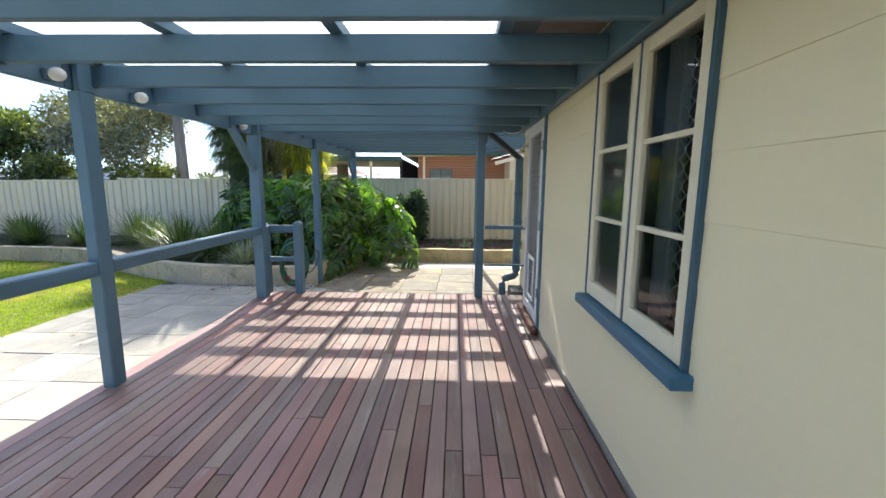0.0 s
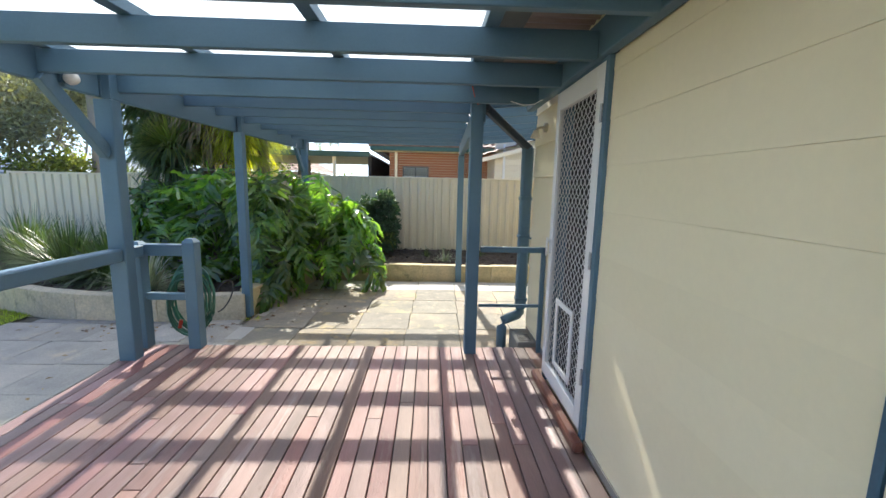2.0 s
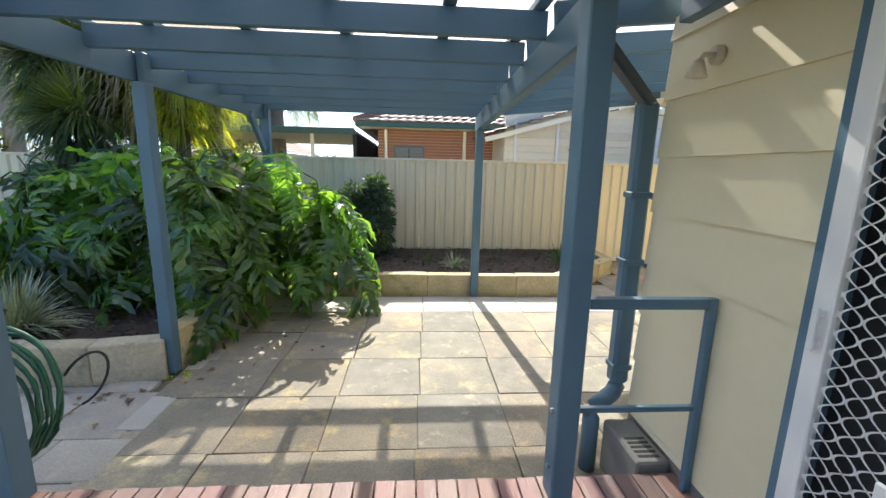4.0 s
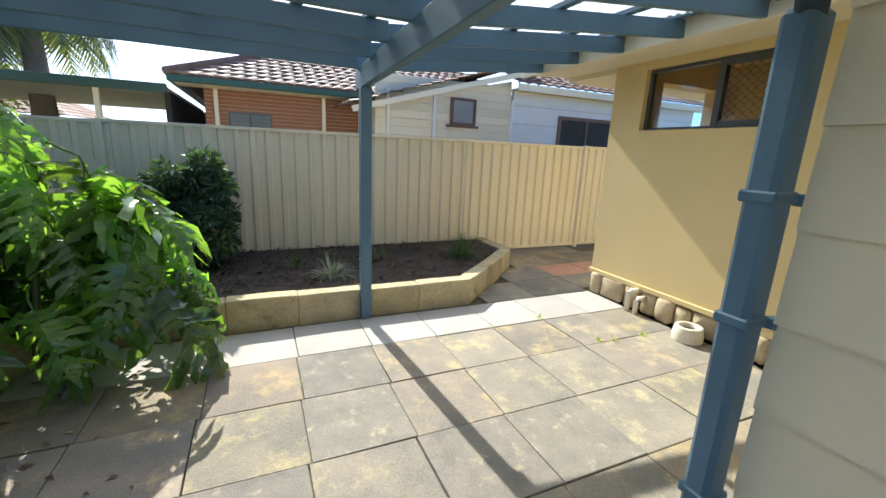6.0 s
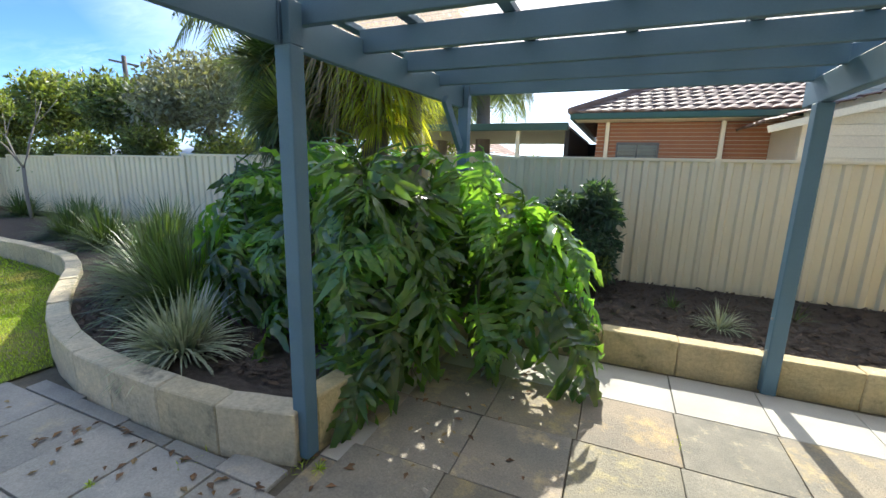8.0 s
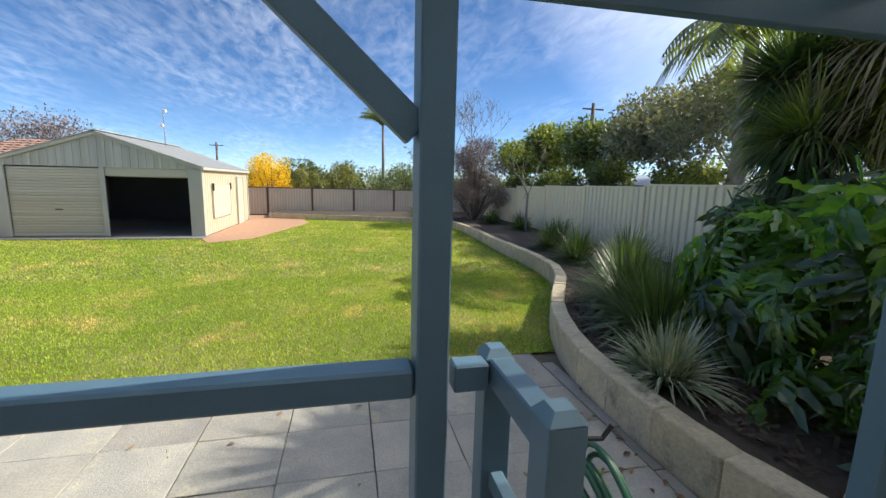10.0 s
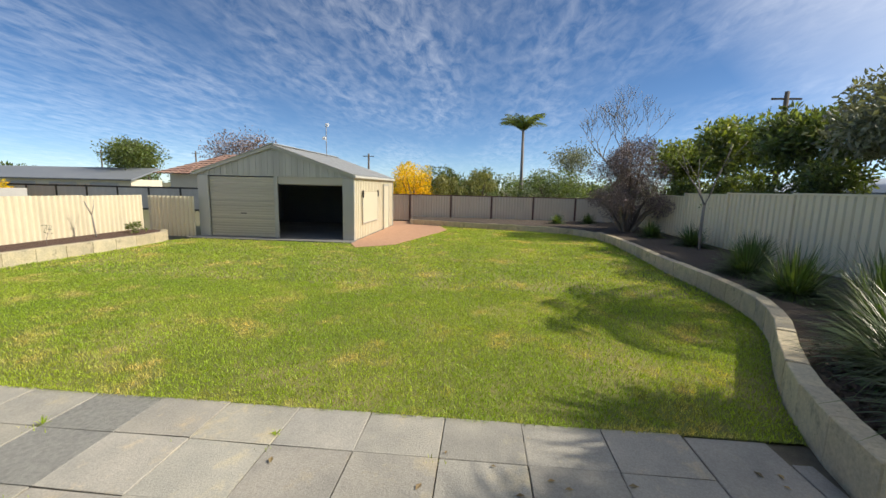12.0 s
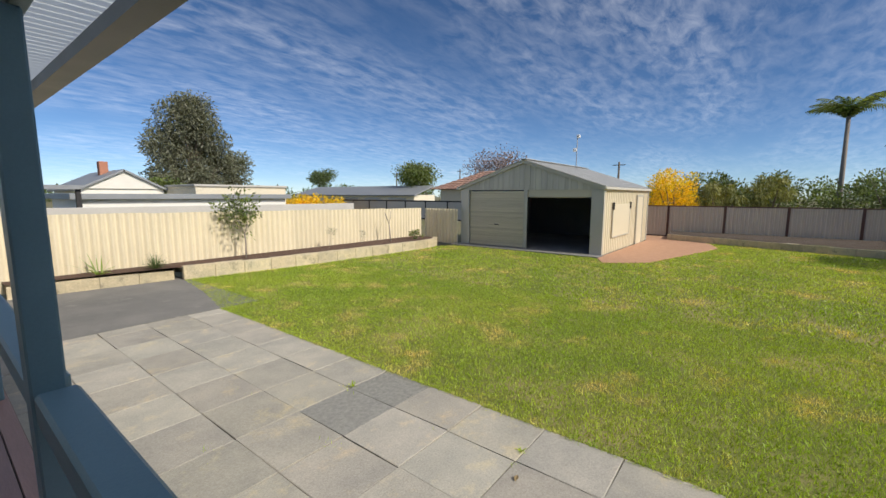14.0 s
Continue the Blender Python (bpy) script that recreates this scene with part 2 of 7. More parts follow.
FENCE_POST = surf("brown_post", (0.12, 0.06, 0.045), (0.15, 0.075, 0.055), 3, 0.5, 0.05)
CEMENT = surf("cement_sheet", (0.74, 0.66, 0.49), (0.68, 0.61, 0.45), 1.5, 0.8, 0.15, spread=0.04, fine=50, dirt=(0.56, 0.50, 0.38), dirt_at=0.66, grain_by=0.07, hue=0.0)
SHED_WALL = surf("shed_steel", (0.66, 0.60, 0.45), (0.69, 0.63, 0.48), 1, 0.45, 0.02, spread=0.02, grain_by=0.02, hue=0.0)
SHED_TRIM = surf("shed_trim", (0.50, 0.49, 0.44), (0.53, 0.52, 0.47), 1, 0.45, 0.02, grain_by=0.02, hue=0.0)
SHED_DOOR = surf("roller_door_steel", (0.56, 0.52, 0.42), (0.58, 0.54, 0.44), 1, 0.45, 0.02, grain_by=0.02, hue=0.0)
SHED_ROOF = surf("shed_roof_steel", (0.42, 0.43, 0.42), (0.47, 0.48, 0.47), 1, 0.35, 0.02, metal=0.2)
BRICK_PATH = surf("red_paving", (0.50, 0.30, 0.20), (0.43, 0.25, 0.165), 6, 0.9, 0.25, spread=0.15, fine=80)
LAWN = surf("lawn_soil", (0.15, 0.19, 0.035), (0.24, 0.24, 0.065), 0.9, 0.9, 0.6, fine=70, dirt=(0.33, 0.28, 0.13), dirt_at=0.52, dirt_scale=0.9)
GRASS = surf("grass_blades", (0.205, 0.325, 0.026), (0.35, 0.43, 0.058), 0.45, 0.5, 0, spread=0.55, fine=9, vary="island", leaf=0.2, dirt=(0.58, 0.48, 0.20), dirt_at=0.52, dirt_scale=1.1)
GROUND = surf("far_ground", (0.13, 0.14, 0.06), (0.17, 0.155, 0.09), 0.2, 0.95, 0.3, fine=4)
PHILO = surf("split_leaf", (0.048, 0.130, 0.052), (0.115, 0.205, 0.052), 5, 0.17, 0.08, spread=0.6, fine=18, leaf=0.46, sheen=1.0)
STEM = surf("green_stem", (0.08, 0.13, 0.04), (0.10, 0.10, 0.05), 5, 0.6, 0.1)
BLADE_DARK = surf("strap_leaf", (0.050, 0.092, 0.042), (0.078, 0.122, 0.055), 3, 0.38, 0, spread=0.45, vary="island", leaf=0.28, hue=0.012)
BLADE_PALE = surf("variegated_leaf", (0.46, 0.48, 0.36), (0.22, 0.28, 0.16), 9, 0.45, 0, spread=0.3, vary="island", leaf=0.06)
BLADE_DRY = surf("dry_skirt", (0.30, 0.22, 0.12), (0.22, 0.16, 0.09), 3, 0.7, 0, spread=0.35, vary="island", leaf=0.12)
BLADE_GOLD = surf("golden_strap_leaf", (0.32, 0.32, 0.045), (0.20, 0.25, 0.04), 3, 0.45, 0, spread=0.4, vary="island", leaf=0.5, hue=0.012)
BLADE_GREEN = surf("green_strap_leaf", (0.105, 0.150, 0.050), (0.150, 0.190, 0.060), 3, 0.4, 0, spread=0.4, vary="island", leaf=0.3, hue=0.012)
LEAF_OLIVE = surf("olive_foliage", (0.17, 0.19, 0.055), (0.23, 0.23, 0.08), 1.2, 0.5, 0, spread=0.45, vary="island", leaf=0.15)
LEAF_DARK = surf("dark_foliage", (0.065, 0.105, 0.050), (0.115, 0.150, 0.075), 1.2, 0.42, 0, spread=0.55, vary="island", leaf=0.28, hue=0.015)
LEAF_MID = surf("mid_foliage", (0.085, 0.130, 0.052), (0.145, 0.175, 0.070), 1.2, 0.45, 0, spread=0.55, vary="island", leaf=0.32, hue=0.018)
LEAF_EUC = surf("eucalypt_foliage", (0.10, 0.115, 0.075), (0.16, 0.165, 0.115), 1.2, 0.5, 0, spread=0.5, vary="island", leaf=0.12)
LEAF_GREY = surf("grey_foliage", (0.15, 0.175, 0.135), (0.23, 0.245, 0.20), 1.2, 0.55, 0, spread=0.45, vary="island", leaf=0.12)
LEAF_YELLOW = surf("yellow_foliage", (0.62, 0.43, 0.02), (0.45, 0.38, 0.03), 1.2, 0.6, 0, spread=0.35, vary="island", leaf=0.3)
LEAF_PURPLE = surf("purple_brown_foliage", (0.19, 0.145, 0.150), (0.27, 0.215, 0.215), 2, 0.7, 0, spread=0.4, vary="island", leaf=0.04)
LEAF_BLUE = surf("blue_green_foliage", (0.040, 0.085, 0.062), (0.062, 0.112, 0.082), 2, 0.45, 0, spread=0.5, vary="island", leaf=0.2)
BARK = surf("bark", (0.15, 0.115, 0.085), (0.22, 0.18, 0.14), 6, 0.9, 0.5, stretch=(1, 1, 0.3), fine=40)
BARK_GREY = surf("grey_bark", (0.24, 0.21, 0.19), (0.30, 0.27, 0.24), 6, 0.9, 0.4, stretch=(1, 1, 0.3), fine=40)
HOUSE_BRICK = surf("neighbour_brick", (0.33, 0.145, 0.085), (0.38, 0.175, 0.10), 6, 0.9, 0.2, spread=0.2, fine=60)
TILE = surf("roof_tile", (0.17, 0.10, 0.08), (0.24, 0.16, 0.13), 4, 0.66, 0.2, spread=0.3, vary="island", fine=60)
TILE_RED = surf("red_tile", (0.33, 0.20, 0.15), (0.38, 0.24, 0.19), 4, 0.8, 0.2, spread=0.2, vary="island", fine=60)
GREEN_TRIM = surf("green_fascia", (0.03, 0.085, 0.065), (0.035, 0.095, 0.075), 2, 0.4, 0.02)
WHITE_WALL = surf("white_weatherboard", (0.74, 0.73, 0.68), (0.80, 0.78, 0.72), 2, 0.6, 0.06, fine=40, dirt=(0.60, 0.57, 0.50), dirt_at=0.64)
CREAM_WALL = surf("cream_weatherboard", (0.70, 0.64, 0.50), (0.74, 0.69, 0.55), 2, 0.6, 0.06, fine=40, dirt=(0.55, 0.49, 0.38), dirt_at=0.62)
# near-black for unlit depths, their shade put into colour; also a plain dark post
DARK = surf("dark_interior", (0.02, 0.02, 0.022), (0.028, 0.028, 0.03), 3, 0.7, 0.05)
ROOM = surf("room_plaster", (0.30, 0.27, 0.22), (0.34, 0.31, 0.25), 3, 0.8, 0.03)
RUST = surf("old_roof_steel", (0.30, 0.27, 0.24), (0.22, 0.17, 0.14), 5, 0.6, 0.1, stretch=(0.5, 4, 1), dirt=(0.36, 0.23, 0.16), dirt_at=0.6)
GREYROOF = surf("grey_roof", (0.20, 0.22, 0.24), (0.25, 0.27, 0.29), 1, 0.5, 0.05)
GREY = surf("grey_wall", (0.46, 0.45, 0.43), (0.52, 0.51, 0.48), 1, 0.8, 0.08)
ALU = surf("bronze_aluminium", (0.085, 0.095, 0.10), (0.10, 0.11, 0.115), 3, 0.4, 0.02, metal=0.3)
STONE = surf("footing_stone", (0.55, 0.45, 0.29), (0.42, 0.33, 0.20), 8, 0.9, 0.6, spread=0.2, fine=60)
PIPE_CREAM = surf("cream_pipe", (0.70, 0.64, 0.50), (0.74, 0.68, 0.54), 3, 0.4, 0.02)
HOSE = surf("green_hose", (0.03, 0.13, 0.085), (0.04, 0.16, 0.10), 3, 0.35, 0.02)
BLACKISH = surf("black_plastic", (0.02, 0.02, 0.022), (0.03, 0.03, 0.032), 3, 0.4, 0.02)
RED_PLASTIC = surf("red_plastic", (0.45, 0.05, 0.03), (0.5, 0.06, 0.04), 3, 0.4, 0.02)
STEEL = surf("galvanised_steel", (0.40, 0.41, 0.42), (0.48, 0.49, 0.50), 6, 0.4, 0.03, metal=0.8)
BULB = surf("white_bulb", (0.72, 0.70, 0.66), (0.76, 0.74, 0.70), 3, 0.3, 0)
TIMBER = surf("pole_timber", (0.13, 0.11, 0.09), (0.17, 0.145, 0.12), 3, 0.9, 0.3, stretch=(4, 4, 0.4))
OPAL = sheet_mat("opal_sheet", (0.9, 0.93, 0.95), 0.14, (0.72, 0.76, 0.78))
TINTED = sheet_mat("tinted_sheet", (0.98, 0.95, 0.92), 0.72, (0.66, 0.58, 0.50))
CLEAR = sheet_mat("clear_sheet", (0.88, 0.89, 0.88), 0.60, (0.70, 0.71, 0.71))
PANE = glass_mat("window_glass")
PANE_DIM = glass_mat("dim_glass", (0.55, 0.58, 0.58))

# ---------------------------------------------------------------- building helpers
BASES = {}


def thing(name, at, label, category, group="", kind=""):
    ob = new(name)
    ob.empty_display_size = 0.1
    ob.location = at
    BASES[ob] = Vector(at)
    return tagged(ob, label, category, group, kind)


def link(name, me, material, parent=None, label="", smooth=False):
    if material:
        me.materials.clear()
        me.materials.append(material)
    if smooth:
        me.polygons.foreach_set("use_smooth", [True] * len(me.polygons))
    ob = new(name, me)
    if parent:
        ob.parent = parent
        base = BASES.get(parent, Vector((0, 0, 0)))
        if base.length:
            me.transform(Matrix.Translation(-base))
        BASES[ob] = base
    if label:
        ob["label"] = label
    return ob


def part(name, bm, material, parent=None, label="", smooth=False):
    """One mesh object, built in the world's metres, under a thing or a part."""
    me = bpy.data.meshes.new(name)
    bm.to_mesh(me)
    bm.free()
    return link(name, me, material, parent, label, smooth)


def piece(name, me, parent, m):
    """One of many alike pieces that share a mesh."""
    ob = new(name, me)
    if parent:
        ob.parent = parent
        ob.matrix_basis = Matrix.Translation(-BASES.get(parent, Vector((0, 0, 0)))) @ m
    else:
        ob.matrix_basis = m
    return ob


def struct(name, bm, material, label, category):
    ob = part(name, bm, material)
    BASES[ob] = Vector((0, 0, 0))
    return tagged(ob, label, category, kind="structure")


def box(x0, x1, y0, y1, z0, z1, bevel=0.0, bm=None, turn=None):
    b = bmesh.new()
    bmesh.ops.create_cube(b, size=1.0)
    b.transform(Matrix.LocRotScale(((x0 + x1) / 2, (y0 + y1) / 2, (z0 + z1) / 2), None, (abs(x1 - x0), abs(y1 - y0), abs(z1 - z0))))
    if bevel:
        bmesh.ops.bevel(b, geom=b.edges[:], offset=bevel, segments=1, affect="EDGES")
    if turn:
        b.transform(turn)
    if bm is None:
        return b
    me = bpy.data.meshes.new("tmp")
    b.to_mesh(me)
    b.free()
    bm.from_mesh(me)
    bpy.data.meshes.remove(me)
    return bm


def sheet(x, y0, y1, z0, z1, flip=False):
    """One thin pane in the plane x (or y, if flip)."""
    bm = bmesh.new()
    pts = [(y0, x, z0), (y1, x, z0), (y1, x, z1), (y0, x, z1)] if flip else [(x, y1, z0), (x, y0, z0), (x, y0, z1), (x, y1, z1)]
    bm.faces.new([bm.verts.new(p) for p in pts])
    return bm


def thicken(bm, t):
    """Closed slabs, t thick, hanging below each face."""
    out = bmesh.new()
    for face in bm.faces:
        face.normal_update()
        nrm = face.normal if face.normal.z >= 0 else -face.normal
        top = [out.verts.new(vtx.co) for vtx in face.verts]
        low = [out.verts.new(vtx.co - nrm * t) for vtx in face.verts]
        n = len(top)
        out.faces.new(top)
        out.faces.new(low[::-1])
        for k in range(n):
            out.faces.new((top[k], low[k], low[(k + 1) % n], top[(k + 1) % n]))
    bm.free()
    bmesh.ops.recalc_face_normals(out, faces=out.faces[:])
    return out


def boxes(*lots, bevel=0.0):
    bm = bmesh.new()
    for lot in lots:
        box(*lot, bevel=bevel, bm=bm)
    return bm


def beam(a, b, w, h, bevel=0.004, bm=None):
    """A straight timber from a to b, w wide and h deep."""
    a, b = Vector(a), Vector(b)
    d = b - a
    q = d.to_track_quat("Y", "Z").to_matrix().to_4x4()
    return box(-w / 2, w / 2, -d.length / 2, d.length / 2, -h / 2, h / 2, bevel, bm, Matrix.Translation((a + b) / 2) @ q)


def tube(points, radii, sides=8, bm=None, closed=False):
    """A round, tapered tube along points."""
    bm = bm or bmesh.new()
    pts = [Vector(p) for p in points]
    if isinstance(radii, (int, float)):
        radii = [radii] * len(pts)
    rings = []
    n = len(pts)
    for i, p in enumerate(pts):
        d = (pts[(i + 1) % n] - pts[i - 1]) if closed else (pts[min(i + 1, n - 1)] - pts[max(i - 1, 0)])
        d = d.normalized() if d.length > 1e-9 else Vector((0, 0, 1))
        u = d.cross(Vector((0.31, 0.17, 0.94))) if abs(d.z) < 0.95 else d.cross(Vector((1, 0, 0)))
        u.normalize()
        v = d.cross(u)
        rings.append([bm.verts.new(p + (u * math.cos(k * math.tau / sides) + v * math.sin(k * math.tau / sides)) * radii[i]) for k in range(sides)])
    for i in range(n if closed else n - 1):
        a, b = rings[i], rings[(i + 1) % n]
        for k in range(sides):
            bm.faces.new((a[k], a[(k + 1) % sides], b[(k + 1) % sides], b[k]))
    if not closed:
        bm.faces.new(rings[0][::-1])
        bm.faces.new(rings[-1])
    return bm


def prism(outline, z0, z1, bm=None):
    """A closed plan outline drawn up from z0 to z1."""
    bm = bm or bmesh.new()
    lo = [bm.verts.new((x, y, z0)) for x, y in outline]
    hi = [bm.verts.new((x, y, z1)) for x, y in outline]
    n = len(outline)
    top = bm.faces.new(hi)
    bot = bm.faces.new(lo[::-1])
    for k in range(n):
        bm.faces.new((lo[k], lo[(k + 1) % n], hi[(k + 1) % n], hi[k]))
    bmesh.ops.recalc_face_normals(bm, faces=bm.faces[:])
    return bm


def wave_sheet(length, height, pitch, depth, per=8, flat=None, thick=0.004):
    """Corrugated sheet along x from 0 to length, from z 0 to height; flat: list of (share, depth share) of one trapezoidal rib."""
    pts = []
    n = max(1, round(length / pitch))
    for i in range(n):
        if flat:
            for s, d in flat:
                pts.append(((i + s) * length / n, d * depth))
        else:
            for k in range(per):
                pts.append(((i + k / per) * length / n, math.sin(k / per * math.tau) * depth))
    pts.append((length, pts[0][1]))
    bm = bmesh.new()
    rows = []
    for dy in (0, thick):
        for z in (0, height):
            rows.append([bm.verts.new((x, y + dy, z)) for x, y in pts])
    for k in range(len(pts) - 1):
        bm.faces.new((rows[0][k], rows[0][k + 1], rows[1][k + 1], rows[1][k]))
        bm.faces.new((rows[2][k + 1], rows[2][k], rows[3][k], rows[3][k + 1]))
        bm.faces.new((rows[1][k], rows[1][k + 1], rows[3][k + 1], rows[3][k]))
    return bm


def cards(name, verts, faces, material, parent, label="", kind=""):
    me = bpy.data.meshes.new(name)
    me.from_pydata(verts, [], faces)
    ob = link(name, me, material, parent, label)
    if kind:
        ob["kind"] = kind
    return ob


rng = np.random.default_rng(7)


def leaf_cloud(centres, radii, n, size, seed, flat=0.75, droop=0.0, slim=0.45):
    """Many small folded leaves round clump centres: vertices and faces."""
    r = np.random.default_rng(seed)
    centres, radii = np.asarray(centres, float), np.asarray(radii, float)
    w = radii ** 2
    idx = r.choice(len(centres), n, p=w / w.sum())
    d = r.normal(size=(n, 3))
    d /= np.linalg.norm(d, axis=1)[:, None]
    rad = radii[idx] * (r.random(n) ** 0.4)
    p = centres[idx] + d * rad[:, None] * np.array([1, 1, flat])
    along = d * 0.7 + r.normal(size=(n, 3)) * 0.6
    along[:, 2] -= droop
    along /= np.linalg.norm(along, axis=1)[:, None]
    side = np.cross(along, r.normal(size=(n, 3)))
    side /= np.linalg.norm(side, axis=1)[:, None] + 1e-9
    up = np.cross(side, along)
    s = size * (0.6 + 0.8 * r.random(n))[:, None]
    v = np.stack([p, p + along * s * 0.5 + side * s * slim * 0.5 + up * s * 0.12, p + along * s, p + along * s * 0.5 - side * s * slim * 0.5 + up * s * 0.12], 1)
    f = np.arange(n * 4).reshape(n, 4)
    return v.reshape(-1, 3).tolist(), f.tolist()


def blades(at, n, length, width, seed, spread=1.0, droop=0.9, base=0.06, up=1.0, seg=4):
    """Arching strap leaves from a crown: vertices and faces."""
    r = np.random.default_rng(seed)
    v, f = [], []
    for _ in range(n):
        a = r.random() * math.tau
        out = Vector((math.cos(a), math.sin(a), 0))
        lean = spread * r.random() ** 0.7
        ln = length * (0.6 + 0.5 * r.random())
        d = (out * lean + Vector((0, 0, up * (1.05 - 0.75 * lean)))).normalized()
        sidev = Vector((-math.sin(a), math.cos(a), 0)) * width * (0.7 + 0.6 * r.random())
        p = Vector(at) + out * base * r.random()
        s0 = len(v)
        for k in range(seg + 1):
            t = k / seg
            w = sidev * (0.55 + 0.9 * t if t < 0.4 else 0.91 * (1 - (t - 0.4) / 0.62))
            v.append(tuple(p - w * 0.5))
            v.append(tuple(p + w * 0.5))
            p = p + d * (ln / seg)
            d = (d + Vector((0, 0, -droop * (0.35 + 0.5 * t))) * (1.6 / seg) * (0.5 + lean)).normalized()
        for k in range(seg):
            b = s0 + 2 * k
            f.append((b, b + 1, b + 3, b + 2))
    return v, f


def grass_clump(at, n, length, width, material, label, seed, name="strap_leaf_clump", spread=1.0, droop=0.9, group="strap-leaf clumps"):
    t = thing(name, at, label, "plant", group)
    v, f = blades(at, n, length, width, seed, spread, droop, base=length * 0.26)
    cards("leaves", v, f, material, t, kind="stuff")
    return t


def limbs(at, height, seed, spread=0.5, depth=3, r0=0.1, first=0.35, fork=3, lean=(0, 0)):
    """A tapered trunk with forking limbs: their meshes and the twig ends. Small trees get each limb apart."""
    r = np.random.default_rng(seed)
    whole = bmesh.new()
    made = [whole]
    ends = []

    def grow(p, d, ln, rad, lev):
        pts, rr = [p], [rad]
        for k in range(3):
            d = (d + Vector(r.normal(size=3)) * 0.10 + Vector((0, 0, 0.05))).normalized()
            p = p + d * ln / 3
            pts.append(p)
            rr.append(max(rad * (1 - 0.14 * (k + 1)), 0.012 if depth > 4 else 0.002))
        if depth <= 2 and lev < depth:
            made.append(tube(pts, rr, 5))
        else:
            tube(pts, rr, 7 if lev == depth else 5, whole)
        if lev == 0:
            ends.append(p)
            return
        for k in range(fork):
            a = (k + r.random() * 0.7) * math.tau / fork
            nd = (d * 1.0 + Vector((math.cos(a), math.sin(a), 0.25 * r.random())) * spread * (0.7 + 0.6 * r.random())).normalized()
            grow(p, nd, ln * (0.62 + 0.22 * r.random()), rr[-1] * 0.68, lev - 1)
        ends.append(p)

    grow(Vector(at), Vector((lean[0], lean[1], 1)).normalized(), height * first, r0, depth)
    return made, ends


def tree(name, at, height, width, n, size, leaf_mat, seed, label, bark=BARK, first=0.3, spread=0.6, r0=None, clump=0.22, droop=0.0, slim=0.45, low=0.0, category="tree", depth=3, shape=None):
    """A trunk with forked limbs and a crown of many leaves in uneven clumps."""
    t = thing(name, at, label, category)
    made, ends = limbs(at, height, seed, spread, depth, r0 or height * 0.022, first)
    top = max(e.z for e in ends) - at[2]
    far = max(1e-3, max(math.hypot(e.x - at[0], e.y - at[1]) for e in ends))
    kz, kx = height * 0.92 / top, (width / 2) * 0.82 / far
    for i, bm in enumerate(made):
        for vtx in bm.verts:
            hz = max(0.0, (vtx.co.z - at[2]) / top)
            s = 1 + (kx - 1) * min(1.0, hz * 1.5)
            vtx.co = Vector((at[0] + (vtx.co.x - at[0]) * s, at[1] + (vtx.co.y - at[1]) * s, at[2] + (vtx.co.z - at[2]) * kz))
        part("branch" if i else "trunk", bm, bark, t, smooth=True)
    if n:
        cs = []
        for e in ends:
            hz = max(0.0, (e.z - at[2]) / top)
            s = 1 + (kx - 1) * min(1.0, hz * 1.5)
            cs.append((at[0] + (e.x - at[0]) * s, at[1] + (e.y - at[1]) * s, at[2] + max(low * height, (e.z - at[2]) * kz)))
        r = np.random.default_rng(seed + 1)
        extra = []
        for _ in range(len(cs) // 2):
            a, b = r.integers(len(cs), size=2)
            q = r.random()
            extra.append(tuple(cs[a][k] * q + cs[b][k] * (1 - q) for k in range(3)))
        cs += extra
        rad = width * clump * (0.55 + 0.8 * r.random(len(cs)))
        v, f = leaf_cloud(cs, rad, n, size, seed + 2, 0.8, droop, slim)
        cards("crown", v, f, leaf_mat, t, kind="stuff")
    return t


def bush(name, at, rx, ry, h, n, size, material, seed, label, clumps=30, slim=0.45, droop=0.0, category="shrub", sink=0.15, taper=False):
    """A leafy shrub on several stems, rounded or narrowing to its top."""
    r = np.random.default_rng(seed)
    t = thing(name, at, label, category)
    bm = bmesh.new()
    cs = []
    for _ in range(clumps):
        a, q, u = r.random() * math.tau, r.random() ** 0.5, r.random()
        z = at[2] + h * (sink + (0.82 - sink) * u)
        k = 0.22 + 0.78 * (1 - u) ** 0.8 if taper else math.sqrt(max(0.08, 1 - (abs(u - 0.4) / 0.75) ** 2))
        c = Vector((at[0] + math.cos(a) * rx * q * k, at[1] + math.sin(a) * ry * q * k, z))
        cs.append(tuple(c))
        if len(cs) % 3 == 0:
            b = Vector((at[0] + (c.x - at[0]) * 0.15, at[1] + (c.y - at[1]) * 0.15, at[2]))
            part("stem", tube([b, (b + c) / 2 + Vector((0, 0, 0.06 * h)), c], [0.018 * h + 0.006, 0.012 * h + 0.004, 0.006], 5), BARK, t)
    v, f = leaf_cloud(cs, [min(rx, ry, h) * (0.25 + 0.22 * r.random()) for _ in cs], n, size, seed + 1, 0.9, droop, slim)
    cards("foliage", v, f, material, t, kind="stuff")
    return t

# ---------------------------------------------------------------- ground, lawn, soil
G = -0.27
struct("ground", boxes((-400, 400, -400, 400, -1.0, G - 0.10)), GROUND, "dry grassy ground reaching the horizon", "ground")

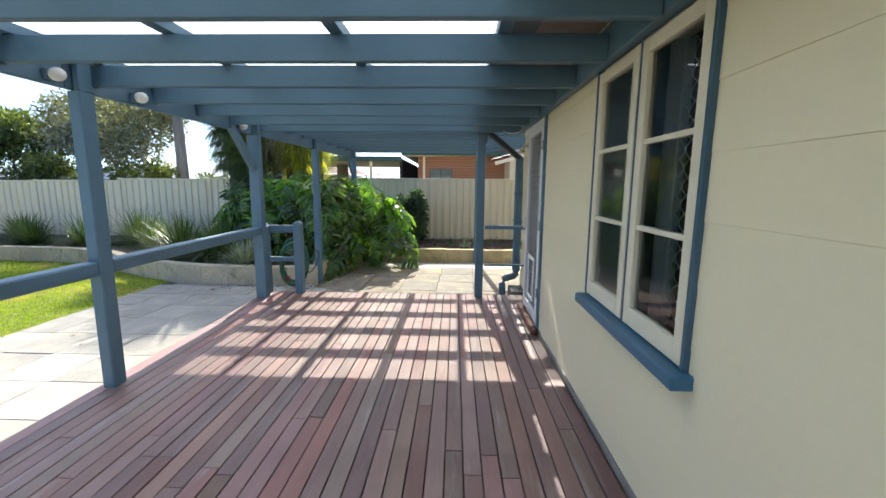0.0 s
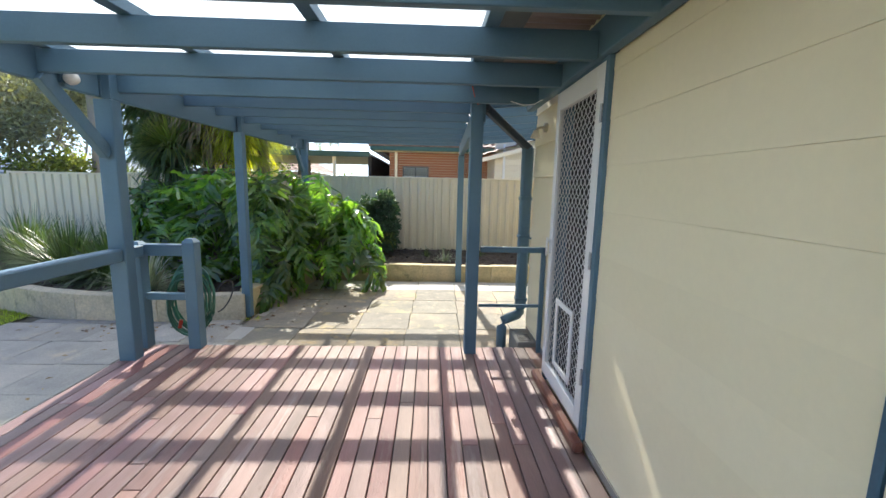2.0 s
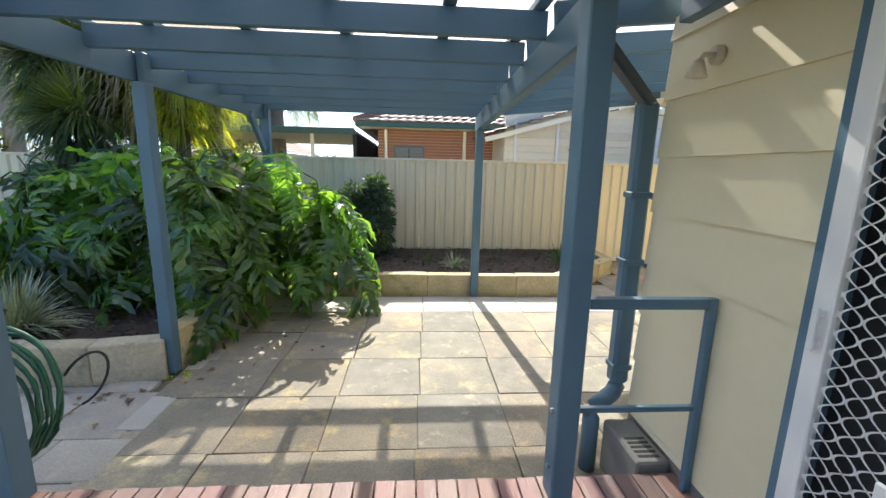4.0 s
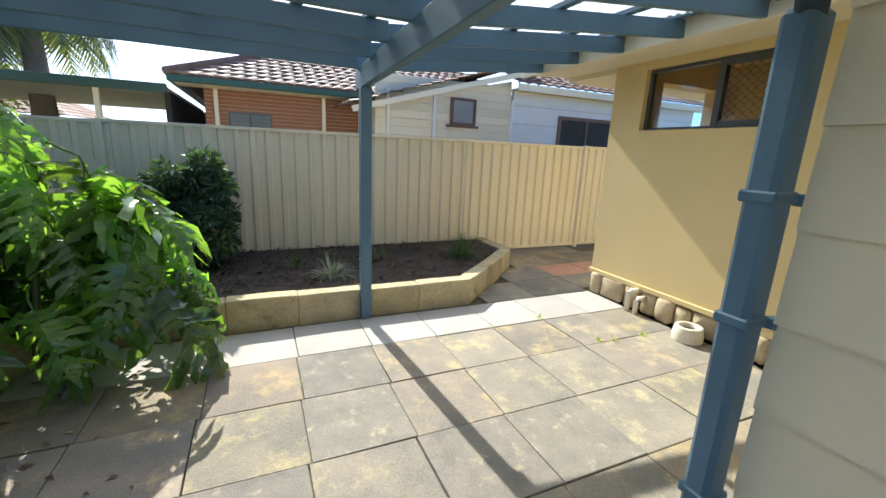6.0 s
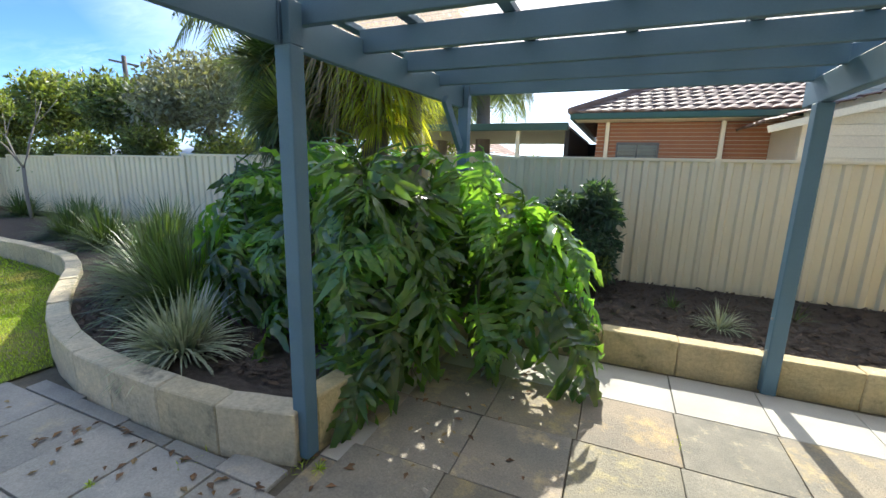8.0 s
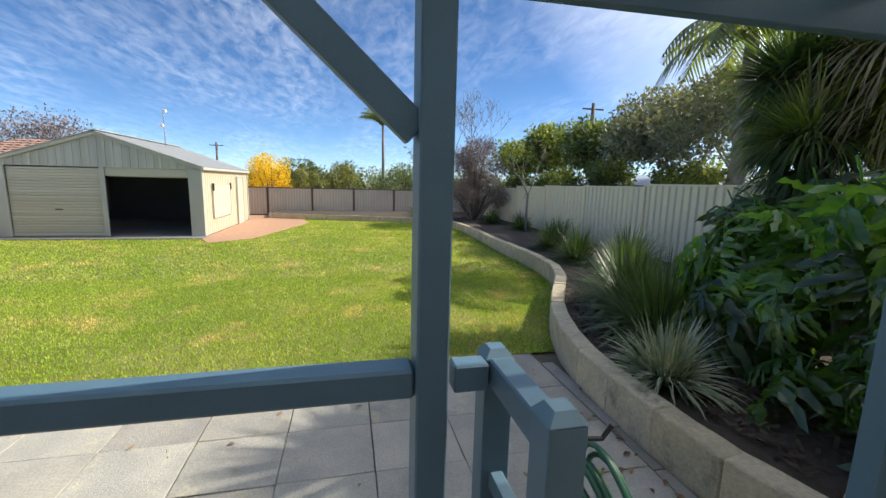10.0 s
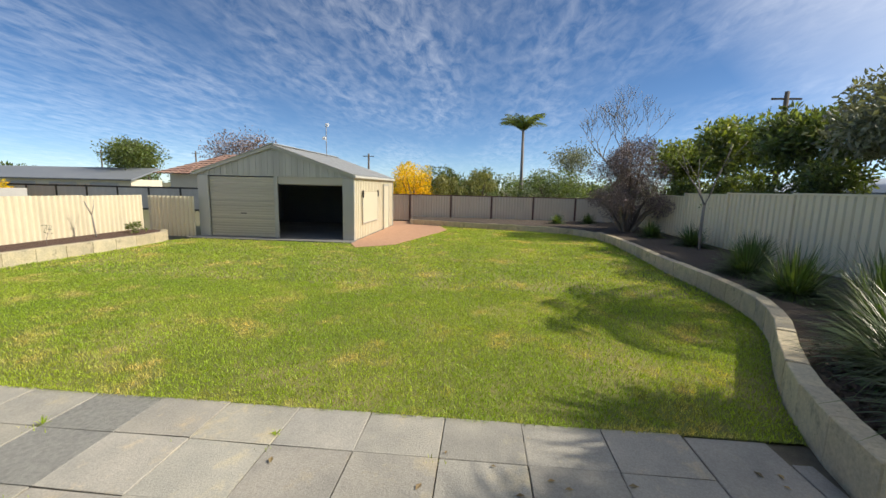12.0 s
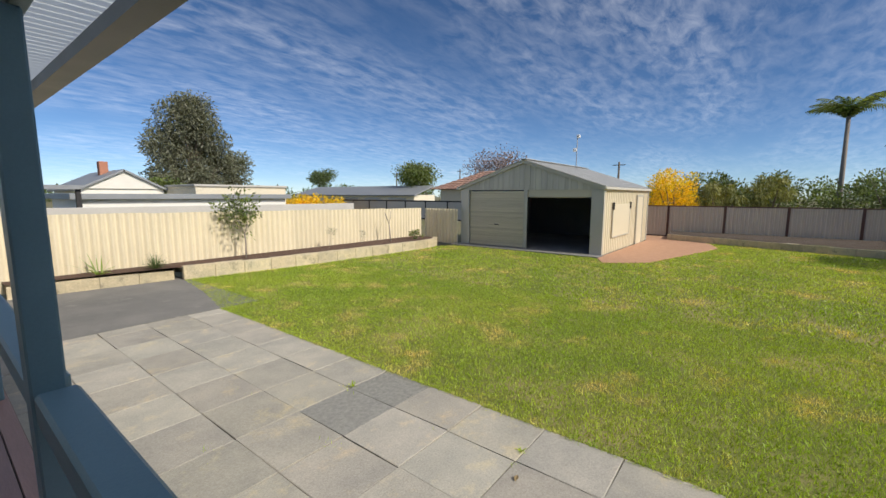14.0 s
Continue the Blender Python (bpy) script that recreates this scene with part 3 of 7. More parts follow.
# lawn-side line of the curved limestone wall, from the pergola corner to the far fence
CURVE = [(-2.33, 6.84), (-2.85, 6.71), (-3.5, 6.69), (-4.2, 6.72), (-4.95, 6.89), (-5.55, 7.12), (-6.25, 7.50), (-7.0, 7.96), (-7.8, 8.33), (-8.7, 8.50), (-9.8, 8.57),
         (-11.4, 8.60), (-13.5, 8.75), (-15.7, 8.85), (-17.3, 8.72), (-18.5, 8.05), (-19.1, 6.8), (-19.4, 5.6), (-19.8, 4.4), (-20.3, 2.9), (-20.9, 1.3)]
LEFT = [(-3.0, -5.40), (-5.45, -5.14), (-5.5, -4.98), (-8.2, -4.60), (-11.0, -4.46), (-12.6, -4.42), (-13.3, -4.55), (-13.75, -4.9)]
FENCE_Y, FAR_X, LEFT_Y = 11.3, -22.5, -5.9

lawn_line = [(-4.985, -2.15)] + [(-5.3, -3.6), (-5.5, -4.98)] + LEFT[3:7] + [(-13.9, -4.2), (-14.0, 0.7), (-13.2, 1.1), (-14.0, 2.05), (-18.6, 3.2), (-20.4, 2.7)] + CURVE[::-1][2:-4] + [(-4.985, 6.88)]
bm = bmesh.new()
face = bm.faces.new([bm.verts.new((x, y, G - 0.012)) for x, y in lawn_line])
if face.normal.z < 0:
    bmesh.ops.reverse_faces(bm, faces=[face])
bmesh.ops.triangulate(bm, faces=bm.faces[:])
lawn = struct("lawn", bm, LAWN, "mown green lawn with dry straw patches", "lawn")


def inside(px, py, poly):
    ok = np.zeros(len(px), bool)
    for (x0, y0), (x1, y1) in zip(poly, poly[1:] + poly[:1]):
        hit = ((y0 > py) != (y1 > py)) & (px < (x1 - x0) * (py - y0) / (y1 - y0 + 1e-12) + x0)
        ok ^= hit
    return ok


def lawn_blades(n, x0, x1, length, width, seed):
    r = np.random.default_rng(seed)
    px, py = x0 + (x1 - x0) * r.random(n), -5.2 + 14.2 * r.random(n)
    keep = inside(px, py, lawn_line)
    px, py = px[keep], py[keep]
    m = len(px)
    a = r.random(m) * math.tau
    ln = length * (0.5 + 0.8 * r.random(m))
    lean = r.normal(size=(m, 2)) * 0.45
    p = np.stack([px, py, np.full(m, G - 0.012)], 1)
    sx = np.stack([np.cos(a), np.sin(a), np.zeros(m)], 1) * width
    tip = p + np.stack([lean[:, 0] * ln, lean[:, 1] * ln, ln], 1)
    v = np.stack([p - sx, p + sx, tip], 1).reshape(-1, 3)
    return v.tolist(), np.arange(m * 3).reshape(m, 3).tolist()


grass = thing("grass", (-8, 2, G), "short mown grass blades covering the lawn", "grass", kind="stuff")
v, f = lawn_blades(260000, -9.0, -4.95, 0.030, 0.0035, 11)
cards("blades", v, f, GRASS, grass, kind="stuff")
v, f = lawn_blades(170000, -20.5, -9.0, 0.036, 0.008, 12)
cards("blades", v, f, GRASS, grass, kind="stuff")
# ragged edge of the lawn over the paving
r = np.random.default_rng(5)
v, f = [], []
for _ in range(2600):
    y = -2.1 + 8.9 * r.random()
    b, g = blades((-4.985 + r.normal() * 0.012 + 0.006, y, G), 1, 0.045, 0.005, int(r.integers(1e9)), 1.0, 0.6, 0.01, seg=2)
    f += [tuple(k + len(v) for k in q) for q in g]
    v += b
cards("edge_blades", v, f, GRASS, grass, kind="stuff")

# garden beds
bed = [(x, y + 0.1) for x, y in CURVE] + [(-22.4, 1.2), (-22.4, 11.22), (3.0, 11.22), (3.0, 10.3), (1.72, 9.16), (-1.95, 9.16), (-2.15, 8.4), (-2.3, 7.0)]
bm = bmesh.new()
bm.faces.new([bm.verts.new((x, y, -0.035)) for x, y in bed])
bmesh.ops.triangulate(bm, faces=bm.faces[:])
bmesh.ops.subdivide_edges(bm, edges=bm.edges[:], cuts=6, use_grid_fill=True)
for vtx in bm.verts:
    vtx.co.z += 0.04 * noise.noise(vtx.co * 1.3)
bmesh.ops.recalc_face_normals(bm, faces=bm.faces[:])
struct("garden_soil", bm, SOIL, "dark mulched soil of the raised garden bed", "soil")
bm = bmesh.new()
bm.faces.new([bm.verts.new((x, y, -0.03)) for x, y in [(-3.0, -5.45)] + [(x, y - 0.08) for x, y in LEFT[1:]] + [(-13.75, -5.88), (-3.0, -5.88)]])
bmesh.ops.triangulate(bm, faces=bm.faces[:])
bmesh.ops.recalc_face_normals(bm, faces=bm.faces[:])
struct("mulch_bed", bm, MULCH_RED, "reddish bark mulch along the corrugated fence", "soil")
# scattered bark chips
r = np.random.default_rng(21)
v, f = [], []
for _ in range(5200):
    if r.random() < 0.6:
        x, y = -2.0 + 4.8 * r.random(), 9.25 + 1.9 * r.random()
    else:
        x, y = -6.5 + 4.2 * r.random(), 7.1 + 1.5 * r.random()
    if not inside(np.array([x]), np.array([y]), bed)[0]:
        continue
    c, a, s = Vector((x, y, -0.02 + 0.02 * r.random())), r.random() * math.tau, 0.012 + 0.022 * r.random()
    u, w = Vector((math.cos(a), math.sin(a), 0.3 * r.normal())) * s, Vector((-math.sin(a), math.cos(a), 0.3 * r.normal())) * s * 0.4
    k = len(v)
    v += [tuple(c - u - w), tuple(c + u - w), tuple(c + u + w), tuple(c - u + w)]
    f.append((k, k + 1, k + 2, k + 3))
chips = thing("bark_chips", (0, 9.6, -0.03), "loose bark chips scattered over the garden soil", "mulch", kind="stuff")
cards("chips", v, f, surf("bark_chip", (0.10, 0.068, 0.045), (0.05, 0.036, 0.026), 9, 0.9, 0.2, spread=0.5, vary="island"), chips, kind="stuff")

# old concrete pad and brick path
struct("concrete_pad", boxes((-5.6, -2.0, -5.42, -2.17, G - 0.1, G - 0.004)), CONCRETE, "worn grey concrete pad beside the paving", "pavement")
struct("shed_apron", boxes((-14.5, -14.0, -4.5, 0.75, G - 0.1, G + 0.02), (-20.2, -14.5, -4.36, 0.62, G - 0.1, G + 0.015), bevel=0.004), CONCRETE, "concrete floor and apron of the garage", "pavement")
bm = prism([(-14.0, 0.72), (-13.2, 1.12), (-14.0, 2.07), (-18.6, 3.25), (-20.6, 2.75), (-22.3, 1.35), (-22.3, -2.0), (-20.1, -2.0), (-20.1, 0.72)][::-1], G - 0.1, G + 0.004)
struct("brick_path", bm, BRICK_PATH, "red brick paving beside the garage", "pavement")

# ---------------------------------------------------------------- house and veranda structure
WX = 0.83
ROOF = 2.2
DECK_Y0, DECK_Y1 = -2.2, 5.31
struct("deck_frame", boxes((-2.50, -2.455, DECK_Y0, DECK_Y1, -0.20, -0.03), (-2.45, 0.80, DECK_Y1 - 0.05, DECK_Y1 - 0.005, -0.20, -0.03), (-2.45, 0.82, DECK_Y0, DECK_Y0 + 0.05, -0.2, -0.03),
                           (-2.45, 0.82, 1.0, 1.05, -0.2, -0.03), (-2.45, 0.82, 3.1, 3.15, -0.2, -0.03), (-2.455, 0.82, DECK_Y0, DECK_Y1 - 0.06, -0.27, -0.22)),
       surf("joist_timber", (0.12, 0.075, 0.06), (0.16, 0.10, 0.08), 4, 0.8, 0.2), "dark timber frame under the deck", "deck")

# house wall with the window and door openings cut through
WIN = (1.41, 2.475, 0.78, 2.05)
DOOR = (3.90, 4.69, 0.03, 2.05)
WR = 0.95
lots = [(WX + 0.02 + (0.12 if a == DOOR[1] else 0.0), WX + (0.30 if a == DOOR[1] else 0.16), a, b, c, d) for a, b, c, d in (
    (-3.0, WIN[0], G, 2.5), (WIN[0], WIN[1], G, WIN[2]), (WIN[0], WIN[1], WIN[3], 2.5), (WIN[1], DOOR[0], G, 2.5), (DOOR[0], DOOR[1], G, DOOR[2]), (DOOR[0], DOOR[1], DOOR[3], 2.5), (DOOR[1], 5.76, G, 2.5))]
wall_house = struct("wall_house", boxes(*lots), CREAM, "cream painted weatherboard house wall", "wall")
struct("wall_house_end", boxes((WX + 0.30, 3.45, 5.64, 5.76, G, 2.5), (WX + 0.02, 6.0, -3.1, -3.0, G, 2.5), (5.9, 6.0, -3.0, 5.64, G, 2.5)), CREAM, "cream house walls closing the room", "wall")
struct("room_floor", boxes((WX + 0.16, 5.9, -3.0, 5.38, -0.1, 0.02)), surf("room_boards", (0.12, 0.06, 0.035), (0.16, 0.08, 0.05), 3, 0.4, 0.05), "dark timber floor inside the house", "floor")
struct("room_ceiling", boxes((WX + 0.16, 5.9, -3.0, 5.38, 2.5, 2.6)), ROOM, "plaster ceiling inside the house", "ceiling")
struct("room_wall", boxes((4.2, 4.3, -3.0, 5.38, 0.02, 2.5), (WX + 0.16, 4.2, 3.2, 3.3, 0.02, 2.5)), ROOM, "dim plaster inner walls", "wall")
struct("baseboard", boxes((WX - 0.012, WX + 0.02, -3.0, 3.86, 0.005, 0.05), (WR - 0.012, WR + 0.02, 4.73, 5.76, -0.05, 0.05), (WX + 0.141, WR + 0.018, 4.695, 4.725, 0.0, 2.2)), surf("base_strip", (0.18, 0.17, 0.16), (0.25, 0.24, 0.22), 5, 0.7, 0.1), "dark strip along the foot of the wall", "trim")

# yellow rendered wing with its high window
YX, YN = 3.45, 9.03
WIN2 = (7.05, 8.60, 1.72, 2.36)
# the north side's opening is unseen, added to let sun into the room
struct("wall_wing", boxes((YX, YX + 0.25, 5.5, WIN2[0], 0.0, 2.6), (YX, YX + 0.25, WIN2[0], WIN2[1], 0.0, WIN2[2]), (YX, YX + 0.25, WIN2[0], WIN2[1], WIN2[3], 2.6), (YX, YX + 0.25, WIN2[1], YN, 0.0, 2.6),
                          (YX + 0.25, 3.95, YN - 0.25, YN, 0.0, 2.6), (3.95, 5.05, YN - 0.25, YN, 0.0, 1.15), (3.95, 5.05, YN - 0.25, YN, 2.3, 2.6), (5.05, 7.0, YN - 0.25, YN, 0.0, 2.6), (6.8, 7.0, 5.5, YN - 0.25, 0.0, 2.6)), YELLOW, "yellow rendered wall of the house wing", "wall")
struct("wing_ledge", boxes((YX - 0.025, YX, 5.5, YN + 0.025, -0.02, 0.035), (YX, 7.0, YN, YN + 0.025, -0.02, 0.035), bevel=0.006), YELLOW, "yellow ledge at the foot of the render", "trim")
struct("wing_footing", boxes((YX + 0.05, 7.0, 5.5, YN - 0.05, G, -0.02)), STONE, "rubble stone footing of the wing", "wall")
struct("wing_room", boxes((YX + 0.25, 6.8, 5.5, 8.78, 1.0, 1.05), (5.2, 5.3, 5.5, 8.78, 1.05, 2.6), (YX + 0.25, 6.8, 5.5, 8.78, 2.6, 2.7)), surf("wing_plaster", (0.55, 0.40, 0.18), (0.58, 0.43, 0.2), 2, 0.8, 0.03), "ochre walls of the room behind the high window", "wall")
# sloped soffit and fascia of the wing
bm = bmesh.new()
q = [bm.verts.new(p) for p in ((2.75, 5.67, 2.40), (YX, 5.67, 2.44), (YX, 9.9, 2.44), (2.75, 9.9, 2.40), (2.75, 5.67, 2.45), (YX, 5.67, 2.50), (YX, 9.9, 2.50), (2.75, 9.9, 2.45))]
for a in ((0, 3, 2, 1), (4, 5, 6, 7), (0, 1, 5, 4), (2, 3, 7, 6), (0, 4, 7, 3), (1, 2, 6, 5)):
    bm.faces.new([q[k] for k in a])
struct("wing_soffit", bm, CREAM_TRIM, "cream lined soffit under the wing's eave", "ceiling")
struct("wing_eave", boxes((YX, 7.3, YN + 0.002, 9.9, 2.38, 2.44), (YX + 0.25, 7.3, 5.3, 9.0, 2.72, 2.80)), CREAM_TRIM, "cream eave lining round the corner of the wing", "ceiling")
struct("wing_fascia", boxes((2.70, 2.748, 5.67, 9.9, 2.36, 2.52), bevel=0.004), CREAM_TRIM, "cream fascia board of the wing", "trim")
bm = bmesh.new()
q = [bm.verts.new(p) for p in ((2.62, 5.3, 2.56), (7.4, 5.3, 3.6), (7.4, 9.95, 3.6), (2.62, 9.95, 2.56))]
bm.faces.new(q)
bm = thicken(bm, 0.05)
struct("wing_roof", bm, RUST, "weathered steel roof of the wing", "roof")

# ---------------------------------------------------------------- veranda and pergola timbers


def post(name, x, y, z0, z1, w, label, notch=None, deep=None):
    t = thing(name, (x, y, z0), label, "post", "blue timber posts")
    h, d = w / 2, (deep or w) / 2
    if notch:
        part("shaft", box(x - h, x + h, y - d, y + d, z0, notch, 0.006), BLUE, t)
        part("upper_shaft", box(x, x + h, y - d * 0.9, y + d * 0.9, notch, z1, 0.004), BLUE, t)
    else:
        part("shaft", box(x - h, x + h, y - d, y + d, z0, z1, 0.006), BLUE, t)
    for dz in (0.35, 0.62):
        bm = bmesh.new()
        tube([(x - h - 0.012, y - 0.01, z0 + dz), (x - h + 0.004, y - 0.01, z0 + dz)], 0.011, 6, bm)
        part("bolt", bm, STEEL, t)
    return t


BX = -2.42
P_DECK = "blue painted square timber post standing on the deck edge"
post("veranda_post", -2.406, 2.69, -0.20, 2.20, 0.084, P_DECK, 1.99, 0.112)
post("veranda_post", BX, 5.018, -0.20, 2.20, 0.130, "blue painted square timber post at the deck corner", 1.99, 0.100)
post("veranda_post", BX, 0.10, -0.20, 2.20, 0.112, P_DECK, 1.99)
post("veranda_post", 0.317, 5.206, -0.20, 2.22, 0.10, "dark blue timber post beside the deck step rail", None, 0.112)
post("pergola_post", -2.33, 6.93, G, 2.20, 0.10, "blue timber post against the limestone garden wall", 2.0)
post("pergola_post", -2.24, 9.20, G, 2.20, 0.10, "blue timber corner post among the foliage", 2.0)
post("pergola_post", 0.48, 9.02, G, 1.94, 0.10, "blue timber post on the paving before the garden bed")

B_LAB = "blue painted timber beam on the veranda posts"
for a, b in (((-2.445, DECK_Y0), (-2.445, 2.60)), ((-2.445, 2.605), (-2.445, 4.96)), ((-2.44, 4.965), (-2.37, 6.88)), ((-2.368, 6.885), (-2.27, 9.35))):
    t = thing("side_beam", (a[0], a[1], 2.0), B_LAB, "beam", "veranda beams")
    part("timber", beam((*a, 2.10), (*b, 2.10), 0.045, 0.20), BLUE, t)
t = thing("centre_beam", (0.40, 5.26, 1.95), "blue timber beam carrying the pergola rafters", "beam")
part("timber", beam((0.36, 5.27, 2.04), (0.50, 9.36, 2.04), 0.075, 0.19, 0.006), BLUE, t)
t = thing("wall_plate", (WX - 0.04, 0, 2.06), "blue timber plate along the top of the house wall", "beam")
part("timber", box(WX - 0.06, WX - 0.002, -2.2, 5.45, 2.062, 2.24, 0.004), BLUE, t)

# braces
for a, b, w in (((BX, 4.97, 1.60), (BX, 4.49, 2.04), 0.06), ((-2.24, 9.1, 1.62), (-2.25, 8.72, 2.02), 0.045)):
    t = thing("knee_brace", a, "blue timber knee brace between post and beam", "brace", "knee braces")
    part("timber", beam(a, b, w, 0.09), BLUE, t)
    c = Vector(a).lerp(Vector(b), 0.12)
    part("bolt", tube([(c.x + w / 2 - 0.002, c.y, c.z), (c.x + w / 2 + 0.006, c.y, c.z)], 0.007, 6), BLUE, t)

RAFT = "blue painted timber rafter across the veranda roof"
raft_ys = [-1.68 + 0.5625 * k for k in range(13)]
for y in raft_ys:
    t = thing("rafter", (BX, y, 2.05), RAFT, "rafter", "veranda rafters")
    part("timber", box(-2.42, WX - 0.062, y - 0.0225, y + 0.0225, 2.05, 2.185, 0.004), BLUE, t)
perg_ys = [5.40 + 0.545 * k for k in range(8)]
for y in perg_ys:
    s = (y - 5.27) / 4.09
    t = thing("pergola_rafter", (-2.4, y, 2.118), "blue painted timber rafter of the pergola", "rafter", "pergola rafters")
    part("timber", box(-2.40 + 0.1 * s, 0.325 + 0.14 * s, y - 0.0225, y + 0.0225, 2.118, 2.255, 0.004), BLUE, t)
for y in [5.85 + 0.6 * k for k in range(7)]:
    s = (y - 5.27) / 4.09
    t = thing("eave_rafter", (0.4, y, 2.135), "blue timber rafter between pergola beam and eave", "rafter", "eave rafters")
    part("timber", beam((0.34 + 0.14 * s, y, 2.205), (2.698, y, 2.43), 0.045, 0.13), BLUE, t)
BATS = [-2.36, -1.50, -0.62, 0.24]
for x in BATS:
    t = thing("batten", (x, 1.6, 2.2), "blue timber batten under the roof sheets", "batten", "roof battens")
    part("timber", box(x - 0.035, x + 0.035, -2.2, 5.36, 2.187, 2.243, 0.003), BLUE, t)
for x in (-2.40, -1.98, -1.40, -0.79, -0.17, 0.30):
    t = thing("batten", (x, 7.3, 2.257), "blue timber batten on the pergola rafters", "batten", "pergola battens")
    part("timber", box(x - 0.035, x + 0.035, 5.46, 9.2, 2.257, 2.295, 0.003), BLUE, t)
for x in (0.9, 1.5, 2.1, 2.6):
    t = thing("batten", (x, 7.6, 2.27), "blue timber batten on the eave rafters", "batten", "pergola battens")
    part("timber", box(x - 0.03, x + 0.03, 5.7, 9.6, 2.275 + (x - 0.4) * 0.0965, 2.31 + (x - 0.4) * 0.0965, 0.003), BLUE, t)


def roof_sheet(name, x0, x1, y0, y1, z, material, label, category="roof", drop=0.0):
    bm = wave_sheet(y1 - y0, x1 - x0, 0.076, 0.008, 6, thick=0.002)
    bm.transform(Matrix(((0, 0, 1, x0), (1, 0, 0, y0), (drop, 1, 0, z), (0, 0, 0, 1))))
    return struct(name, bm, material, label, category)


roof_sheet("roof_sheet_deck", -2.82, 0.26, -2.3, 5.45, 2.256, OPAL, "white translucent corrugated sheets over the deck")
roof_sheet("roof_sheet_pergola", -2.55, 0.42, 5.47, 9.3, 2.308, TINTED, "tinted clear corrugated sheets over the pergola")
roof_sheet("roof_sheet_eave", 0.44, 2.68, 5.7, 9.7, 2.325, CLEAR, "pale clear corrugated sheets beside the eave", drop=0.0965)
roof_sheet("roof_sheet_house", 0.31, 1.6, -3.0, 5.62, 2.33, RUST, "old corrugated steel house roof seen from below", "roof")
struct("house_gutter", boxes((0.285, 0.30, -3.0, 5.6, 2.25, 2.37), (0.30, 0.42, -3.0, 5.6, 2.25, 2.262), (0.42, 0.43, -3.0, 5.6, 2.25, 2.37)), DARKBLUE, "dark gutter along the edge of the house roof", "gutter")
struct("house_roof", boxes((1.6, 6.2, -3.2, 5.6, 2.62, 2.68), (WX + 0.02, 1.6, -3.2, 5.55, 2.505, 2.6)), RUST, "steel roof above the house", "roof")

struct("deck_gutter", boxes((-2.90, -2.885, -2.3, 4.6, 2.18, 2.275), (-2.885, -2.805, -2.3, 4.6, 2.18, 2.192), (-2.805, -2.79, -2.3, 4.6, 2.18, 2.25)), DARKBLUE, "dark gutter along the low edge of the veranda roof", "gutter")

# lights on the beam
for y in (2.49, 3.15, 4.65):
    t = thing("bulb_light", (-2.37, y, 2.03), "white bulb light fixed to the blue beam", "light", "beam bulb lights")
    part("holder", box(-2.42, -2.395, y - 0.03, y + 0.03, 2.02, 2.08, 0.004), BLUE, t)
    bm = bmesh.new()
    bmesh.ops.create_uvsphere(bm, u_segments=14, v_segments=10, radius=0.04)
    bm.transform(Matrix.Translation((-2.355, y, 2.05)) @ Matrix.Diagonal((1.15, 1, 1, 1)))
    part("bulb", bm, BULB, t, "round white bulb", smooth=True)

# rails
t = thing("deck_rail", (BX, 2.69, 0.77), "blue timber handrail along the deck edge", "railing")
part("top_rail", box(BX - 0.055, BX + 0.05, 2.748, 4.966, 0.80, 0.895, 0.01), BLUE, t)
t = thing("deck_rail", (BX, 0.1, 0.77), "blue timber handrail along the deck edge", "railing")
part("top_rail", box(BX - 0.055, BX + 0.05, 0.158, 2.632, 0.80, 0.895, 0.01), BLUE, t)


def newel(x, y, z1):
    bm = box(x - 0.05, x + 0.05, y - 0.05, y + 0.05, 0.0, z1 - 0.03, 0.004)
    b2 = bmesh.new()
    lo = [b2.verts.new((x + a * 0.05, y + b * 0.05, z1 - 0.029)) for a, b in ((-1, -1), (1, -1), (1, 1), (-1, 1))]
    hi = [b2.verts.new((x + a * 0.028, y + b * 0.028, z1)) for a, b in ((-1, -1), (1, -1), (1, 1), (-1, 1))]
    for k in range(4):
        b2.faces.new((lo[k], lo[(k + 1) % 4], hi[(k + 1) % 4], hi[k]))
    b2.faces.new(hi)
    me = bpy.data.meshes.new("tmp")
    b2.to_mesh(me)
    b2.free()
    bm.from_mesh(me)
    bpy.data.meshes.remove(me)
    return bm


t = thing("stub_rail", (-2.2, 5.30, 0.0), "short blue timber rail with two newel posts at the deck end", "railing")
part("newel_post", newel(-2.47, 5.26, 0.915), BLUE, t)
part("link_rail", box(-2.46, -2.38, 5.094, 5.208, 0.80, 0.89, 0.006), BLUE, t)
part("newel_post", newel(-2.03, 5.26, 0.945), BLUE, t)
part("top_rail", box(-2.418, -2.082, 5.22, 5.30, 0.80, 0.895, 0.006), BLUE, t)
part("low_rail", box(-2.418, -2.082, 5.235, 5.285, 0.42, 0.48, 0.006), BLUE, t)
t = thing("step_rail", (0.62, 5.2, 0.0), "thin blue steel rail beside the house corner", "railing")
part("end_post", box(0.90, 0.935, 5.185, 5.22, 0.0, 0.925, 0.003), BLUE, t)
part("top_rail", box(0.382, 0.898, 5.18, 5.225, 0.88, 0.925, 0.003), BLUE, t)
part("low_rail", box(0.382, 0.898, 5.19, 5.215, 0.405, 0.43, 0.003), BLUE, t)

